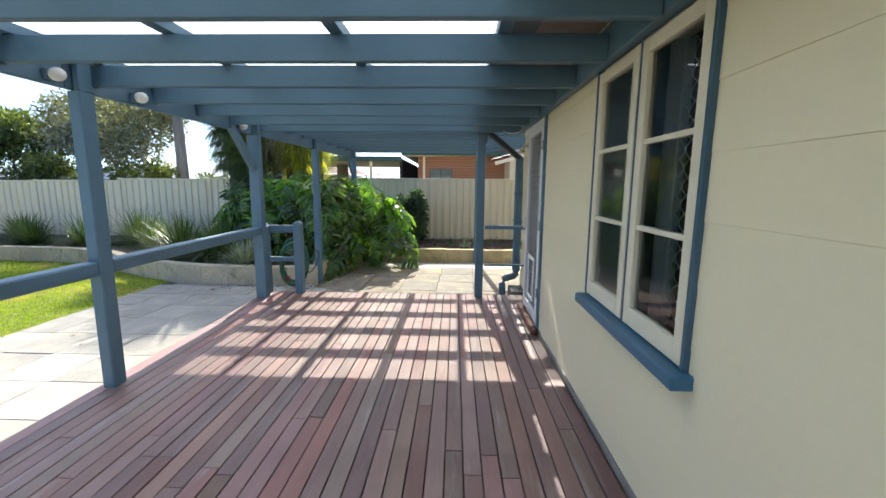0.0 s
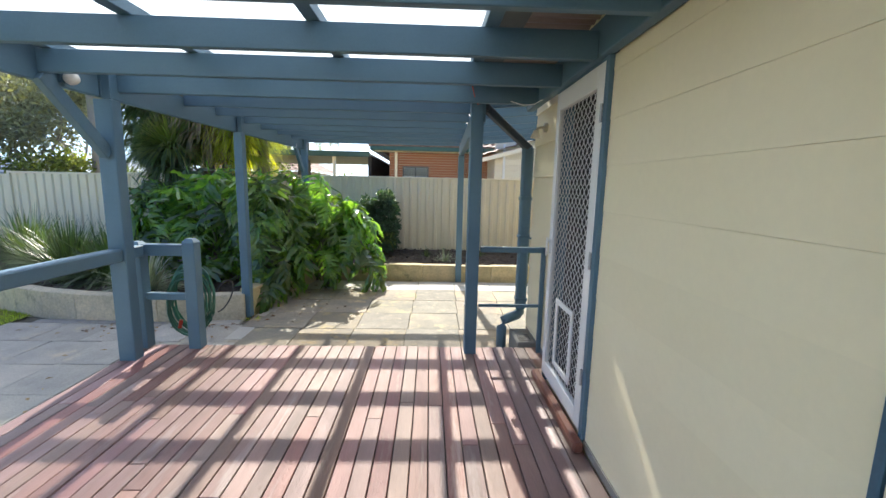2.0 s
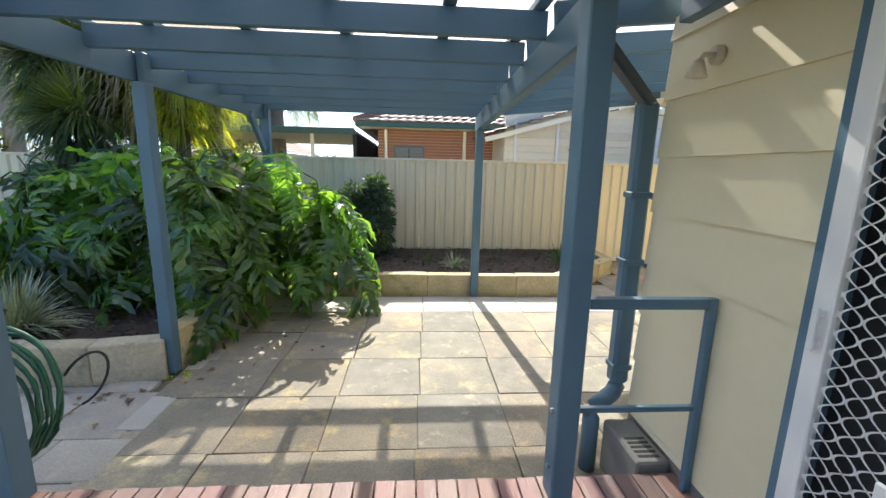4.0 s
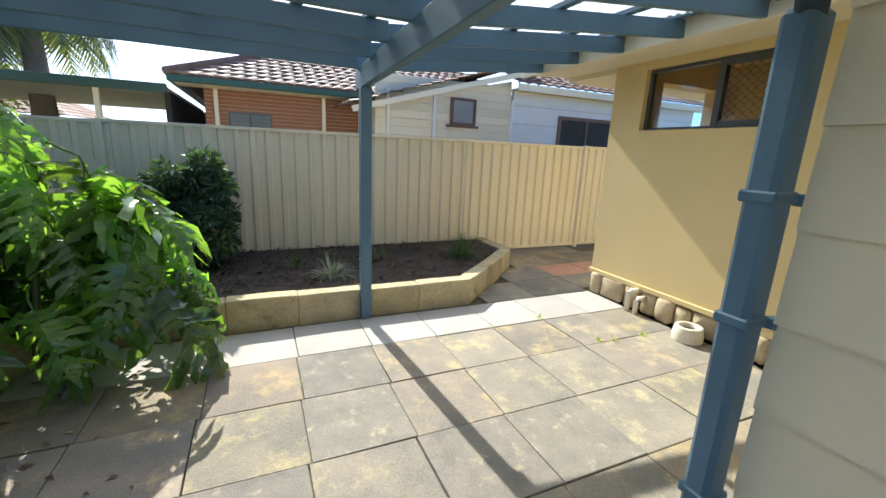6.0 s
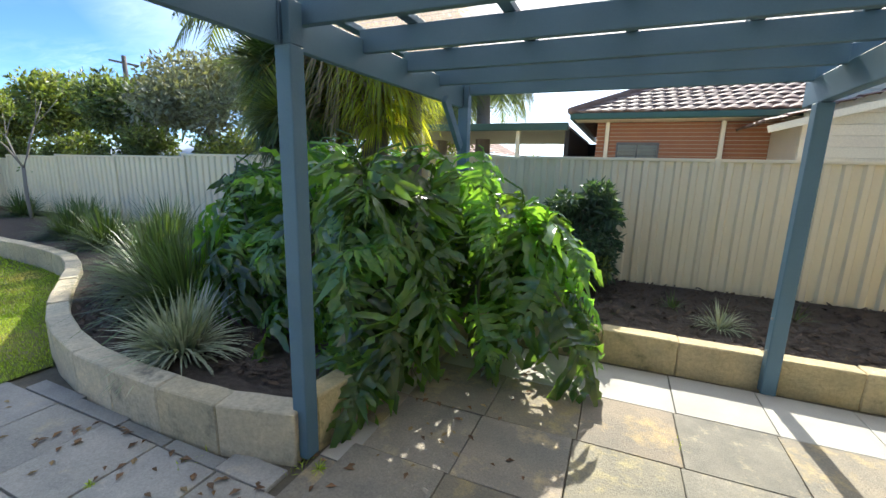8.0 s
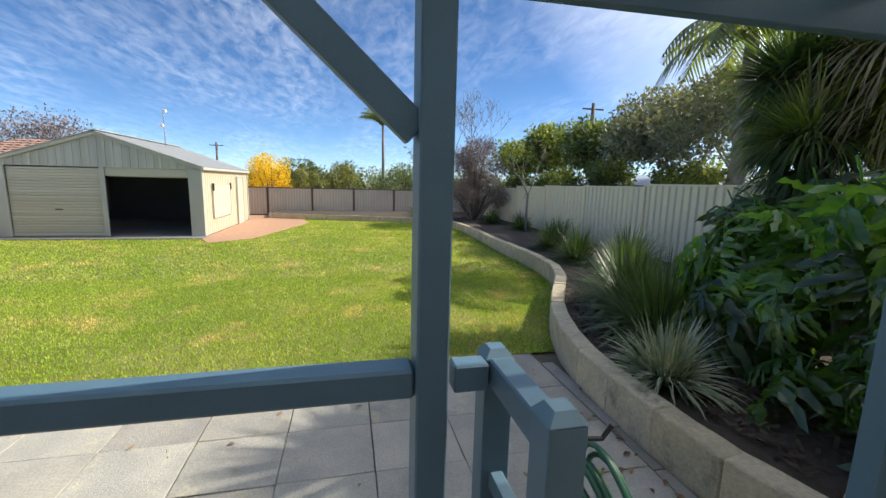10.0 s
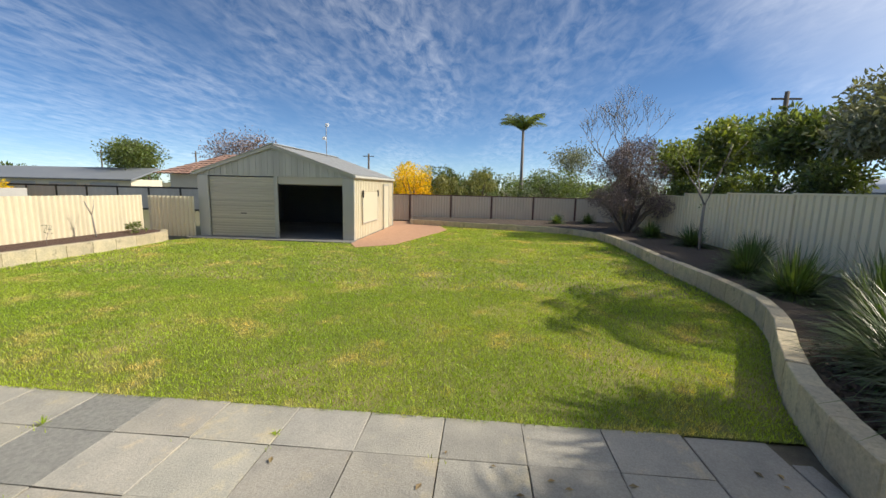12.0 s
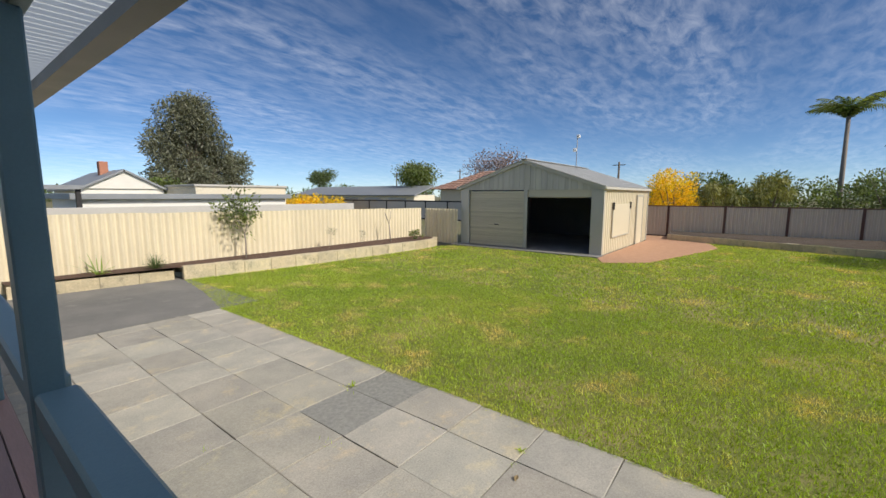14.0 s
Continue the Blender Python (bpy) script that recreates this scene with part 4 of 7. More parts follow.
# downpipe with collars and brackets
t = thing("downpipe", (0.91, 5.84, -0.1), "dark blue downpipe with collars on the house corner", "pipe")
part("offset_pipe", beam((0.44, 5.62, 2.12), (0.91, 5.84, 1.78), 0.07, 0.07, 0.012), DARKBLUE, t)
part("outlet", box(0.40, 0.47, 5.57, 5.65, 2.09, 2.26, 0.01), DARKBLUE, t)
part("pipe", box(0.835, 0.94, 5.79, 5.88, 0.20, 1.81, 0.018), BLUE, t)
part("elbow", tube([(0.905, 5.84, 0.24), (0.89, 5.835, 0.18), (0.85, 5.80, 0.145), (0.75, 5.72, 0.14), (0.70, 5.70, 0.12), (0.68, 5.69, 0.06), (0.68, 5.69, G)], 0.048, 14), BLUE, t, smooth=True)
for z in (1.30, 0.925, 0.29):
    part("collar", box(0.829, 0.946, 5.784, 5.886, z, z + 0.035, 0.006), BLUE, t)
    if z > 0.5:
        part("bracket", box(0.94, 0.985, 5.765, 5.80, z - 0.005, z + 0.03, 0.004), BLUE, t)
t = thing("drain_block", (0.72, 5.45, -0.1), "concrete drain block with slots beside the step", "drain")
part("block", box(0.76, 0.93, 5.33, 5.70, G, 0.04, 0.01), CONCRETE, t)
# slots are not cut: near-black strips give their inner shade as colour
for k in range(5):
    part("slot", box(0.79, 0.90, 5.37 + k * 0.035, 5.387 + k * 0.035, 0.036, 0.042), DARK, t)

# chain hanging from the deck corner, and loose wires under the roof
t = thing("chain", (-2.52, 4.9, -0.2), "dark steel chain hanging from the deck post", "chain")
for k in range(16):
    u = k / 15
    c = Vector((-2.50 - 0.16 * u, 4.96 - 0.62 * u, -0.02 - 0.20 * math.sin(u * 1.5)))
    a = Vector((-0.25, -0.95, -0.15)).normalized() * 0.026
    b = (Vector((0, 0, 1)) if k % 2 else Vector((1, -0.2, 0))) * 0.012
    part("link", tube([c + a * math.cos(q * math.tau / 10) + b * math.sin(q * math.tau / 10) for q in range(10)], 0.0045, 5, closed=True), BLACKISH, t, smooth=True)
t = thing("loose_wire", (0.27, 5.05, 2.2), "thin reddish wire hanging from the rafter", "wire")
part("wire", tube([(0.25, 5.03, 2.24), (0.26, 5.035, 2.16), (0.275, 5.04, 2.10), (0.31, 5.10, 2.045), (0.33, 5.14, 2.06)], 0.004, 5), RED_PLASTIC, t)
t = thing("loose_wire", (0.75, 5.0, 2.05), "thin white wire looping above the screen door", "wire")
part("wire", tube([(0.55, 5.02, 2.06), (0.64, 5.0, 2.03), (0.72, 4.97, 2.035), (0.78, 4.95, 2.07)], 0.004, 5), WHITE, t)

# small wall light near the corner
t = thing("wall_light", (WR, 5.40, 1.92), "small pale wall light by the screen door", "light")
part("base", tube([(WR, 5.40, 1.93), (WR - 0.035, 5.40, 1.93)], 0.04, 12), PIPE_CREAM, t, smooth=True)
part("arm", tube([(WR - 0.03, 5.40, 1.93), (WR - 0.08, 5.40, 1.93), (WR - 0.10, 5.40, 1.90)], 0.012, 8), PIPE_CREAM, t, smooth=True)
part("shade", tube([(WR - 0.10, 5.40, 1.905), (WR - 0.105, 5.40, 1.84)], [0.02, 0.045], 12), PIPE_CREAM, t, "pale shade", smooth=True)



# ---------------------------------------------------------------- screen lattice


def lattice(y0, y1, z0, z1, cw, ch, x, w, bulge=0.0):
    """Diamond mesh of crossing wavy strips in the plane x."""
    bm = bmesh.new()
    n = int(round((y1 - y0) / cw))
    m = int(round((z1 - z0) / ch)) * 6
    for k in range(n + 1):
        for s in (-1, 1):
            last = None
            for i in range(m + 1):
                z = z0 + (z1 - z0) * i / m
                y = y0 + (k + 0.5) * cw + s * (cw / 2) * math.cos((z - z0) / ch * math.pi) * 0.94
                out = y < y0 or y > y1
                y = min(max(y, y0), y1)
                a = [bm.verts.new((x + dx, y + dy, z)) for dx, dy in ((-0.002, -w / 2), (-0.002, w / 2), (0.002, 0))]
                if last and not (out and last[1]):
                    for c in range(3):
                        bm.faces.new((last[0][c], last[0][(c + 1) % 3], a[(c + 1) % 3], a[c]))
                last = (a, out)
    return bm


# window: two casements in a blue frame with a sill
w0, w1, wz0, wz1 = WIN
t = tagged(new("window_1"), "two cream casement windows in a blue frame with a sill", "window", kind="structure")
BASES[t] = Vector((0, 0, 0))
FX = WX - 0.005
part("window_frame", boxes((FX - 0.02, WX + 0.10, w0 - 0.020, w0, wz0 - 0.0, wz1 + 0.02), (FX - 0.02, WX + 0.10, w1, w1 + 0.020, wz0, wz1 + 0.02), (FX - 0.012, WX + 0.10, (w0 + w1) / 2 - 0.014, (w0 + w1) / 2 + 0.014, wz0, wz1), bevel=0.003), BLUE_DEEP, t)
part("window_sill", box(FX - 0.075, WX + 0.10, w0 - 0.055, w1 + 0.025, wz0 - 0.06, wz0 - 0.005, 0.006), BLUE_TRIM, t, "blue painted sill")
mid = (w0 + w1) / 2
for a, b in ((w0 + 0.004, mid - 0.017), (mid + 0.017, w1 - 0.004)):
    z0, z1 = wz0 + 0.004, wz1 - 0.004
    st = 0.058
    s = part("sash", boxes((FX - 0.016, FX + 0.022, a, a + st, z0, z1), (FX - 0.016, FX + 0.022, b - st, b, z0, z1), (FX - 0.0155, FX + 0.022, a + st, b - st, z0, z0 + 0.085), (FX - 0.0155, FX + 0.022, a + st, b - st, z1 - 0.06, z1), bevel=0.003), CREAM_TRIM, t, "cream timber casement")
    ph = (z1 - 0.06 - z0 - 0.085) / 3
    for k in range(3):
        za = z0 + 0.085 + k * ph
        g = part("pane", sheet(FX + 0.007, a + st - 0.004, b - st + 0.004, za - 0.003, za + ph + 0.003), PANE, s)
        g.visible_shadow = False
        if k:
            part("glazing_bar", box(FX - 0.010, FX + 0.018, a + st, b - st, za - 0.011, za + 0.011, 0.002), CREAM_TRIM, s)
part("window_reveal", boxes((FX + 0.024, WX + 0.20, w0 - 0.03, w0 + 0.012, wz0, wz1), (FX + 0.024, WX + 0.20, w1 - 0.012, w1 + 0.03, wz0, wz1), (WX + 0.101, WX + 0.20, mid - 0.03, mid + 0.03, wz0, wz1), bevel=0.003), WHITE, t, "white inner jambs")
for a, b in ((w0 + 0.014, mid - 0.032), (mid + 0.032, w1 - 0.014)):
    s = part("screen_frame", boxes((WX + 0.15, WX + 0.175, a, a + 0.022, wz0, wz1), (WX + 0.15, WX + 0.175, b - 0.022, b, wz0, wz1), bevel=0.002), WHITE, t, "white screen frame")
    part("security_mesh", lattice(a + 0.022, b - 0.022, wz0 + 0.02, wz1 - 0.01, 0.080, 0.078, WX + 0.16, 0.006), WHITE, s, "white diamond security mesh behind the glass")

# far window of the room, seen through the glass
t = tagged(new("window_2"), "white framed window on the far side of the room", "window", kind="structure")
BASES[t] = Vector((0, 0, 0))
part("window_frame", boxes((4.16, 4.20, 3.30 - 0.9, 3.30 - 0.83, 1.0, 1.8), (4.16, 4.20, 1.4, 1.47, 1.0, 1.8), (4.16, 4.20, 1.47, 2.4, 1.0, 1.07), (4.16, 4.20, 1.47, 2.4, 1.73, 1.8)), WHITE, t)
part("pane", sheet(4.187, 1.47, 2.4, 1.07, 1.73), PANE_DIM, t)

# screen door
d0, d1, dz0, dz1 = DOOR
t = tagged(new("door_1"), "white diamond mesh security screen door, closed", "door", kind="structure")
BASES[t] = Vector((0, 0, 0))
part("door_frame", boxes((WX - 0.024, WX + 0.14, d0 - 0.035, d0 + 0.012, 0.0, dz1 + 0.035), (WX - 0.012, WX + 0.14, d1 - 0.006, d1 + 0.03, 0.0, dz1 + 0.035), (WX - 0.02, WX + 0.14, d0 + 0.012, d1 - 0.006, dz1, dz1 + 0.035), bevel=0.003), BLUE, t, "blue painted door frame")
DX = WX - 0.012
a, b, z0, z1 = d0 + 0.016, d1 - 0.01, 0.075, dz1 - 0.004
leaf = part("door_leaf", boxes((DX - 0.014, DX + 0.02, a, a + 0.085, z0, z1), (DX - 0.014, DX + 0.02, b - 0.06, b, z0, z1), (DX - 0.0138, DX + 0.02, a + 0.085, b - 0.06, z0, z0 + 0.10), (DX - 0.0138, DX + 0.02, a + 0.085, b - 0.06, z1 - 0.115, z1), bevel=0.004), WHITE, t)
part("mesh_screen", lattice(a + 0.08, b - 0.055, z0 + 0.095, z1 - 0.11, 0.062, 0.056, DX + 0.004, 0.0075), WHITE, leaf, "white diamond mesh")
part("pet_door", boxes((DX - 0.018, DX - 0.004, 4.12, 4.155, 0.24, 0.70), (DX - 0.018, DX - 0.004, 4.40, 4.435, 0.24, 0.70), (DX - 0.0178, DX - 0.004, 4.155, 4.40, 0.24, 0.275), (DX - 0.0178, DX - 0.004, 4.155, 4.40, 0.665, 0.70), bevel=0.003), WHITE, leaf, "white framed pet flap")
part("handle", boxes((DX - 0.045, DX - 0.035, b - 0.05, b - 0.03, 0.95, 1.08), (DX - 0.035, DX - 0.015, b - 0.05, b - 0.03, 0.96, 0.98), (DX - 0.035, DX - 0.015, b - 0.05, b - 0.03, 1.05, 1.07), bevel=0.003), WHITE, leaf)
for z in (0.35, 1.0, 1.75):
    part("hinge", tube([(DX - 0.02, a - 0.006, z), (DX - 0.02, a - 0.006, z + 0.09)], 0.008, 8), STEEL, leaf)
# near-black panel puts the darkness behind the mesh into colour
part("inner_door", box(WX + 0.10, WX + 0.135, d0 + 0.012, d1 - 0.006, 0.04, dz1), DARK, t, "near-black panel standing in for the unlit interior behind the screen")
t = thing("door_sill", (WX - 0.03, 4.3, 0.0), "reddish brown timber door sill on the deck", "sill")
part("timber", box(WX - 0.085, WX - 0.026, d0 - 0.09, d1 + 0.06, 0.002, 0.062, 0.012), SILL_WOOD, t)

# high window of the wing
a, b, z0, z1 = WIN2
t = tagged(new("window_3"), "dark framed sliding window high in the yellow wall", "window", kind="structure")
BASES[t] = Vector((0, 0, 0))
part("window_frame", boxes((YX + 0.06, YX + 0.12, a, a + 0.035, z0, z1), (YX + 0.06, YX + 0.12, b - 0.035, b, z0, z1), (YX + 0.061, YX + 0.12, a + 0.035, b - 0.035, z0, z0 + 0.035), (YX + 0.061, YX + 0.12, a + 0.035, b - 0.035, z1 - 0.035, z1), (YX + 0.055, YX + 0.12, 7.78, 7.84, z0, z1), bevel=0.003), ALU, t)
part("sash", boxes((YX + 0.065, YX + 0.10, a + 0.036, a + 0.075, z0 + 0.036, z1 - 0.036), (YX + 0.065, YX + 0.10, a + 0.075, 7.78, z0 + 0.036, z0 + 0.075), (YX + 0.065, YX + 0.10, a + 0.075, 7.78, z1 - 0.075, z1 - 0.036)), ALU, t)
for c, d in ((a + 0.03, 7.80), (7.82, b - 0.03)):
    g = part("pane", sheet(YX + 0.09, c, d, z0 + 0.03, z1 - 0.03), PANE, t)
    g.visible_shadow = False
part("mesh_screen", lattice(a + 0.07, 7.79, z0 + 0.07, z1 - 0.07, 0.08, 0.07, YX + 0.12, 0.006), ALU, t)
part("window_sill", box(YX - 0.004, YX + 0.06, a - 0.0, b, z0 - 0.012, z0 + 0.006, 0.003), YELLOW, t)

# pipes and pot at the foot of the yellow wall
t = thing("vent_pipe", (3.38, 8.2, G), "cream bent plastic pipe at the stone footing", "pipe")
part("pipe", tube([(3.33, 8.30, G), (3.33, 8.30, -0.06), (3.35, 8.29, -0.03), (3.47, 8.25, -0.03)], 0.028, 10), PIPE_CREAM, t, smooth=True)
part("stub", tube([(3.32, 8.18, G), (3.32, 8.18, -0.12), (3.34, 8.18, -0.09), (3.45, 8.17, -0.09)], 0.026, 10), PIPE_CREAM, t, smooth=True)
t = thing("drain_pot", (3.28, 7.52, G), "cream round drain collar on the paving", "drain")
bm = bmesh.new()
prof = [(0.135, 0.0), (0.14, 0.05), (0.125, 0.13), (0.12, 0.14), (0.085, 0.14), (0.08, 0.10)]
rings = [[bm.verts.new((3.28 + rr * math.cos(k * math.tau / 20), 7.52 + rr * math.sin(k * math.tau / 20), G + z)) for k in range(20)] for rr, z in prof]
for i in range(len(rings) - 1):
    for k in range(20):
        bm.faces.new((rings[i][k], rings[i][(k + 1) % 20], rings[i + 1][(k + 1) % 20], rings[i + 1][k]))
part("collar", bm, PIPE_CREAM, t, smooth=True)
part("grate", tube([(3.28, 7.52, G + 0.09), (3.28, 7.52, G + 0.1)], 0.082, 16), BLACKISH, t)

# coiled hose on the stub rail
t = thing("garden_hose", (-2.2, 5.42, 0.1), "green garden hose coiled on the stub rail", "hose")
r = np.random.default_rng(3)
for k in range(9):
    rad, oy, oz = 0.19 + 0.045 * r.random(), 5.40 + 0.017 * k, 0.36 + 0.02 * r.normal()
    pts = [(-2.19 + 0.82 * rad * math.cos(s * math.tau / 28) + 0.004 * r.normal(), oy + 0.01 * math.sin(s * 0.7), oz + 1.35 * rad * math.sin(s * math.tau / 28)) for s in range(28)]
    part("coil", tube(pts, 0.0095, 7, closed=True), HOSE, t, smooth=True)
part("loose_end", tube([(-2.0 + 0.09 * math.sin(k * 0.28), 5.55 + 0.11 * (1 - math.cos(k * 0.28)), 0.34 + 0.17 * math.sin(k * 0.28 + 0.5)) for k in range(16)], 0.007, 7), BLACKISH, t, smooth=True)
part("fitting", tube([(-2.26, 5.40, 0.12), (-2.24, 5.40, 0.19)], 0.016, 8), RED_PLASTIC, t, "red hose fitting")
part("hook", tube([(-2.19, 5.34, 0.74), (-2.19, 5.50, 0.72), (-2.19, 5.53, 0.76)], 0.008, 6), BLACKISH, t)
# ---------------------------------------------------------------- fences
RIB = [(0.0, 0.0), (0.12, 1.0), (0.42, 1.0), (0.54, 0.0)]


def fence_line(name, p0, p1, z0, z1, material, post_mat, label, pitch=0.19, depth=0.035, group="", flat=RIB, pw=0.06, rail=0.045):
    """One fence panel from p0 to p1 with its rails, and the post at p1."""
    a, b = Vector((*p0, 0)), Vector((*p1, 0))
    d = b - a
    t = thing(name, (a.x, a.y, z0), label, "fence", group)
    m = Matrix.Translation((a.x, a.y, z0)) @ d.to_track_quat("X", "Z").to_matrix().to_4x4()
    bm = wave_sheet(d.length, z1 - z0, pitch, depth, flat=flat)
    bm.transform(m)
    part("sheet", bm, material, t)
    if rail:
        for zz in (z0, z1 - rail):
            bm = box(0, d.length, -0.012, depth + 0.016, zz - z0 - (0.004 if zz == z0 else -0.004), zz - z0 + rail, 0.004)
            bm.transform(m)
            part("rail", bm, post_mat, t)
    if pw:
        bm = box(d.length - pw / 2, d.length + pw / 2, -0.018, depth + 0.02, -0.05, z1 - z0 + 0.008, 0.004)
        bm.transform(m)
        part("post", bm, post_mat, t)
    return t


xs = [5.11] + [2.71 - 2.4 * k for k in range(11)]
tops = [1.62, 1.61, 1.61, 1.61, 1.60, 1.58, 1.55, 1.49, 1.47, 1.43, 1.34, 1.22]
for k in range(len(xs) - 1):
    fence_line("fence_panel", (xs[k], FENCE_Y), (xs[k + 1], FENCE_Y), -0.19 if k else G + 0.02, tops[k + 1], FENCE, FENCE, "cream ribbed steel fence panel between neighbours", group="cream boundary fence panels")
fence_line("fence_panel", (6.6, FENCE_Y), (5.17, FENCE_Y), G + 0.02, 1.62, FENCE, FENCE, "cream ribbed steel side gate", group="cream boundary fence panels")
fence_line("fence_panel", (-21.29, FENCE_Y), (-22.5, FENCE_Y), -0.15, 1.15, FENCE_FAR, FENCE, "cream ribbed steel fence panel at the far corner", group="cream boundary fence panels")
ys = [11.2, 9.07, 7.08, 5.07, 3.08, 1.03, -1.0, -3.0, -5.0, -7.0]
for k in range(len(ys) - 1):
    fence_line("far_fence_panel", (FAR_X, ys[k]), (FAR_X, ys[k + 1]), G, 1.07, FENCE_FAR, FENCE_POST, "pale ribbed fence panel with brown posts and top rail", pitch=0.13, depth=0.02, group="far fence panels", pw=0.085)
# corrugated cement sheet fence
x = 4.0
k = 0
while x > -13.9:
    x1 = max(x - 1.15, -14.0)
    tz = 1.10 - 0.010 * (-(x + x1) / 2 - 3.7) + (0.008 if k % 2 else 0)
    fence_line("corrugated_panel", (x, LEFT_Y), (x1 - 0.02, LEFT_Y), -0.25, tz, CEMENT, CEMENT, "cream corrugated cement sheet fence", pitch=0.146, depth=0.024, group="corrugated fence sheets", flat=None, pw=0, rail=0)
    x = x1
    k += 1
fence_line("corrugated_panel", (-14.25, -5.9), (-14.25, -4.36), G, 0.99, CEMENT, CEMENT, "corrugated fence return beside the garage", pitch=0.146, depth=0.024, group="corrugated fence sheets", flat=None, pw=0, rail=0)

# ---------------------------------------------------------------- garage
SX, SB, SY0, SY1, SE, SR, SYM = -14.5, -20.1, -4.36, 0.65, 1.76, 2.60, -1.88
t = thing("garage", (-17.3, SYM, G), "cream steel double garage with one roller door open", "garage")


def ribbed(x0, y0, x1, y1, z0, z1, pitch=0.2):
    a, b = Vector((x0, y0, 0)), Vector((x1, y1, 0))
    d = b - a
    bm = wave_sheet(d.length, z1 - z0, pitch, 0.028, flat=[(0, 0), (0.1, 1), (0.25, 1), (0.35, 0)])
    bm.transform(Matrix.Translation((x0, y0, z0)) @ d.to_track_quat("X", "Z").to_matrix().to_4x4())
    return bm


part("side_wall", ribbed(SB, SY1, SX, SY1, G, SE, 0.19), SHED_WALL, t, "cream ribbed side wall")
part("side_wall", ribbed(SX, SY0, SB, SY0, G, SE, 0.19), SHED_WALL, t)
part("back_wall", ribbed(SB, SY0, SB, SY1, G, SE + 0.05, 0.19), SHED_WALL, t)
# gable sheet above the doors
bm = bmesh.new()
n = 26
half = (SY1 - SY0) / 2
for k in range(n):
    ya, yb = SY0 + (SY1 - SY0) * k / n, SY0 + (SY1 - SY0) * (k + 1) / n
    for a, b, dx in ((ya, ya + (yb - ya) * 0.65, 0.0), (ya + (yb - ya) * 0.65, yb, 0.02)):
        ta, tb = [max(1.68, SE + (SR - SE) * (1 - abs(y - SYM) / half) - 0.02) for y in (a, b)]
        bm = bmesh.new()
        q = [bm.verts.new((x, y, z)) for x in (SX - 0.02, SX + dx) for y, z in ((a, 1.66), (b, 1.66), (b, tb), (a, ta))]
        for c in ((4, 5, 6, 7), (3, 2, 1, 0), (0, 1, 5, 4), (1, 2, 6, 5), (2, 3, 7, 6), (3, 0, 4, 7)):
            bm.faces.new([q[e] for e in c])
        part("gable_panel", bm, SHED_TRIM, t)
part("pier", box(SX - 0.03, SX + 0.03, SY0, -4.02, G, 1.66, 0.004), SHED_TRIM, t)
part("pier", box(SX - 0.03, SX + 0.03, -1.86, -1.74, G, 1.66, 0.004), SHED_TRIM, t)
part("pier", box(SX - 0.03, SX + 0.03, 0.33, SY1, G, 1.66, 0.004), SHED_TRIM, t)
d = part("roller_door", box(SX - 0.075, SX - 0.068, -4.02, -1.86, G + 0.02, 1.63), SHED_DOOR, t, "closed cream roller door")
for k in range(24):
    za = G + 0.02 + 1.88 * k / 24
    part("slat", box(SX - 0.067, SX - 0.044, -4.02, -1.86, za + 0.012, za + 1.88 / 24 - 0.004, 0.01), SHED_DOOR, d)
part("handle", box(SX - 0.045, SX - 0.02, -3.0, -2.82, 0.48, 0.51, 0.004), BLACKISH, d)
d = part("roller_door", tube([(SX - 0.2, -1.74, 1.58), (SX - 0.2, 0.33, 1.58)], 0.17, 16), SHED_DOOR, t, "rolled up roller door", smooth=True)
part("bottom_bar", box(SX - 0.06, SX - 0.03, -1.74, 0.33, 1.43, 1.66, 0.004), SHED_DOOR, d)
for s in (-1, 1):
    ye = SYM + s * ((SY1 - SY0) / 2 + 0.10)
    a, b = Vector((0, ye, SE - 0.03)), Vector((0, SYM, SR))
    d = b - a
    bm = wave_sheet(SX - SB + 0.2, d.length, 0.19, 0.024, flat=[(0, 0), (0.1, 1), (0.25, 1), (0.35, 0)])
    for vtx in bm.verts:
        xx, dep, up = vtx.co
        vtx.co = Vector((SB - 0.08 + xx, a.y + d.y * up / d.length, a.z + d.z * up / d.length + dep + 0.015))
    part("roof_slope", bm, SHED_ROOF, t, "pale grey ribbed roof")
    part("barge", beam((SX + 0.06, ye, SE - 0.05), (SX + 0.06, SYM, SR - 0.02), 0.05, 0.12), SHED_TRIM, t)
    part("gutter", box(SB - 0.05, SX + 0.1, ye - 0.05, ye + 0.05, SE - 0.10, SE - 0.02, 0.01), SHED_TRIM, t)
part("ridge_cap", box(SB - 0.1, SX + 0.12, SYM - 0.12, SYM + 0.12, SR + 0.035, SR + 0.06, 0.008), SHED_ROOF, t)
part("corner_trim", box(SX - 0.06, SX + 0.034, SY1 - 0.002, SY1 + 0.045, G, SE - 0.02, 0.003), SHED_TRIM, t)
part("corner_trim", box(SB - 0.02, SB + 0.06, SY1 + 0.0, SY1 + 0.045, G, SE - 0.02, 0.003), SHED_TRIM, t)
d = part("side_door", box(-19.15, -18.35, SY1 + 0.03, SY1 + 0.055, G, 1.45, 0.004), SHED_WALL, t, "cream side door")
part("door_surround", boxes((-18.35, -18.29, SY1 + 0.02, SY1 + 0.07, G, 1.51), (-19.21, -19.15, SY1 + 0.02, SY1 + 0.07, G, 1.51), (-19.15, -18.35, SY1 + 0.02, SY1 + 0.07, 1.45, 1.51)), SHED_TRIM, d)
d = part("window_shutter", box(-17.35, -15.4, SY1 + 0.03, SY1 + 0.05, 0.22, 1.22, 0.004), SHED_WALL, t, "closed cream window shutter")
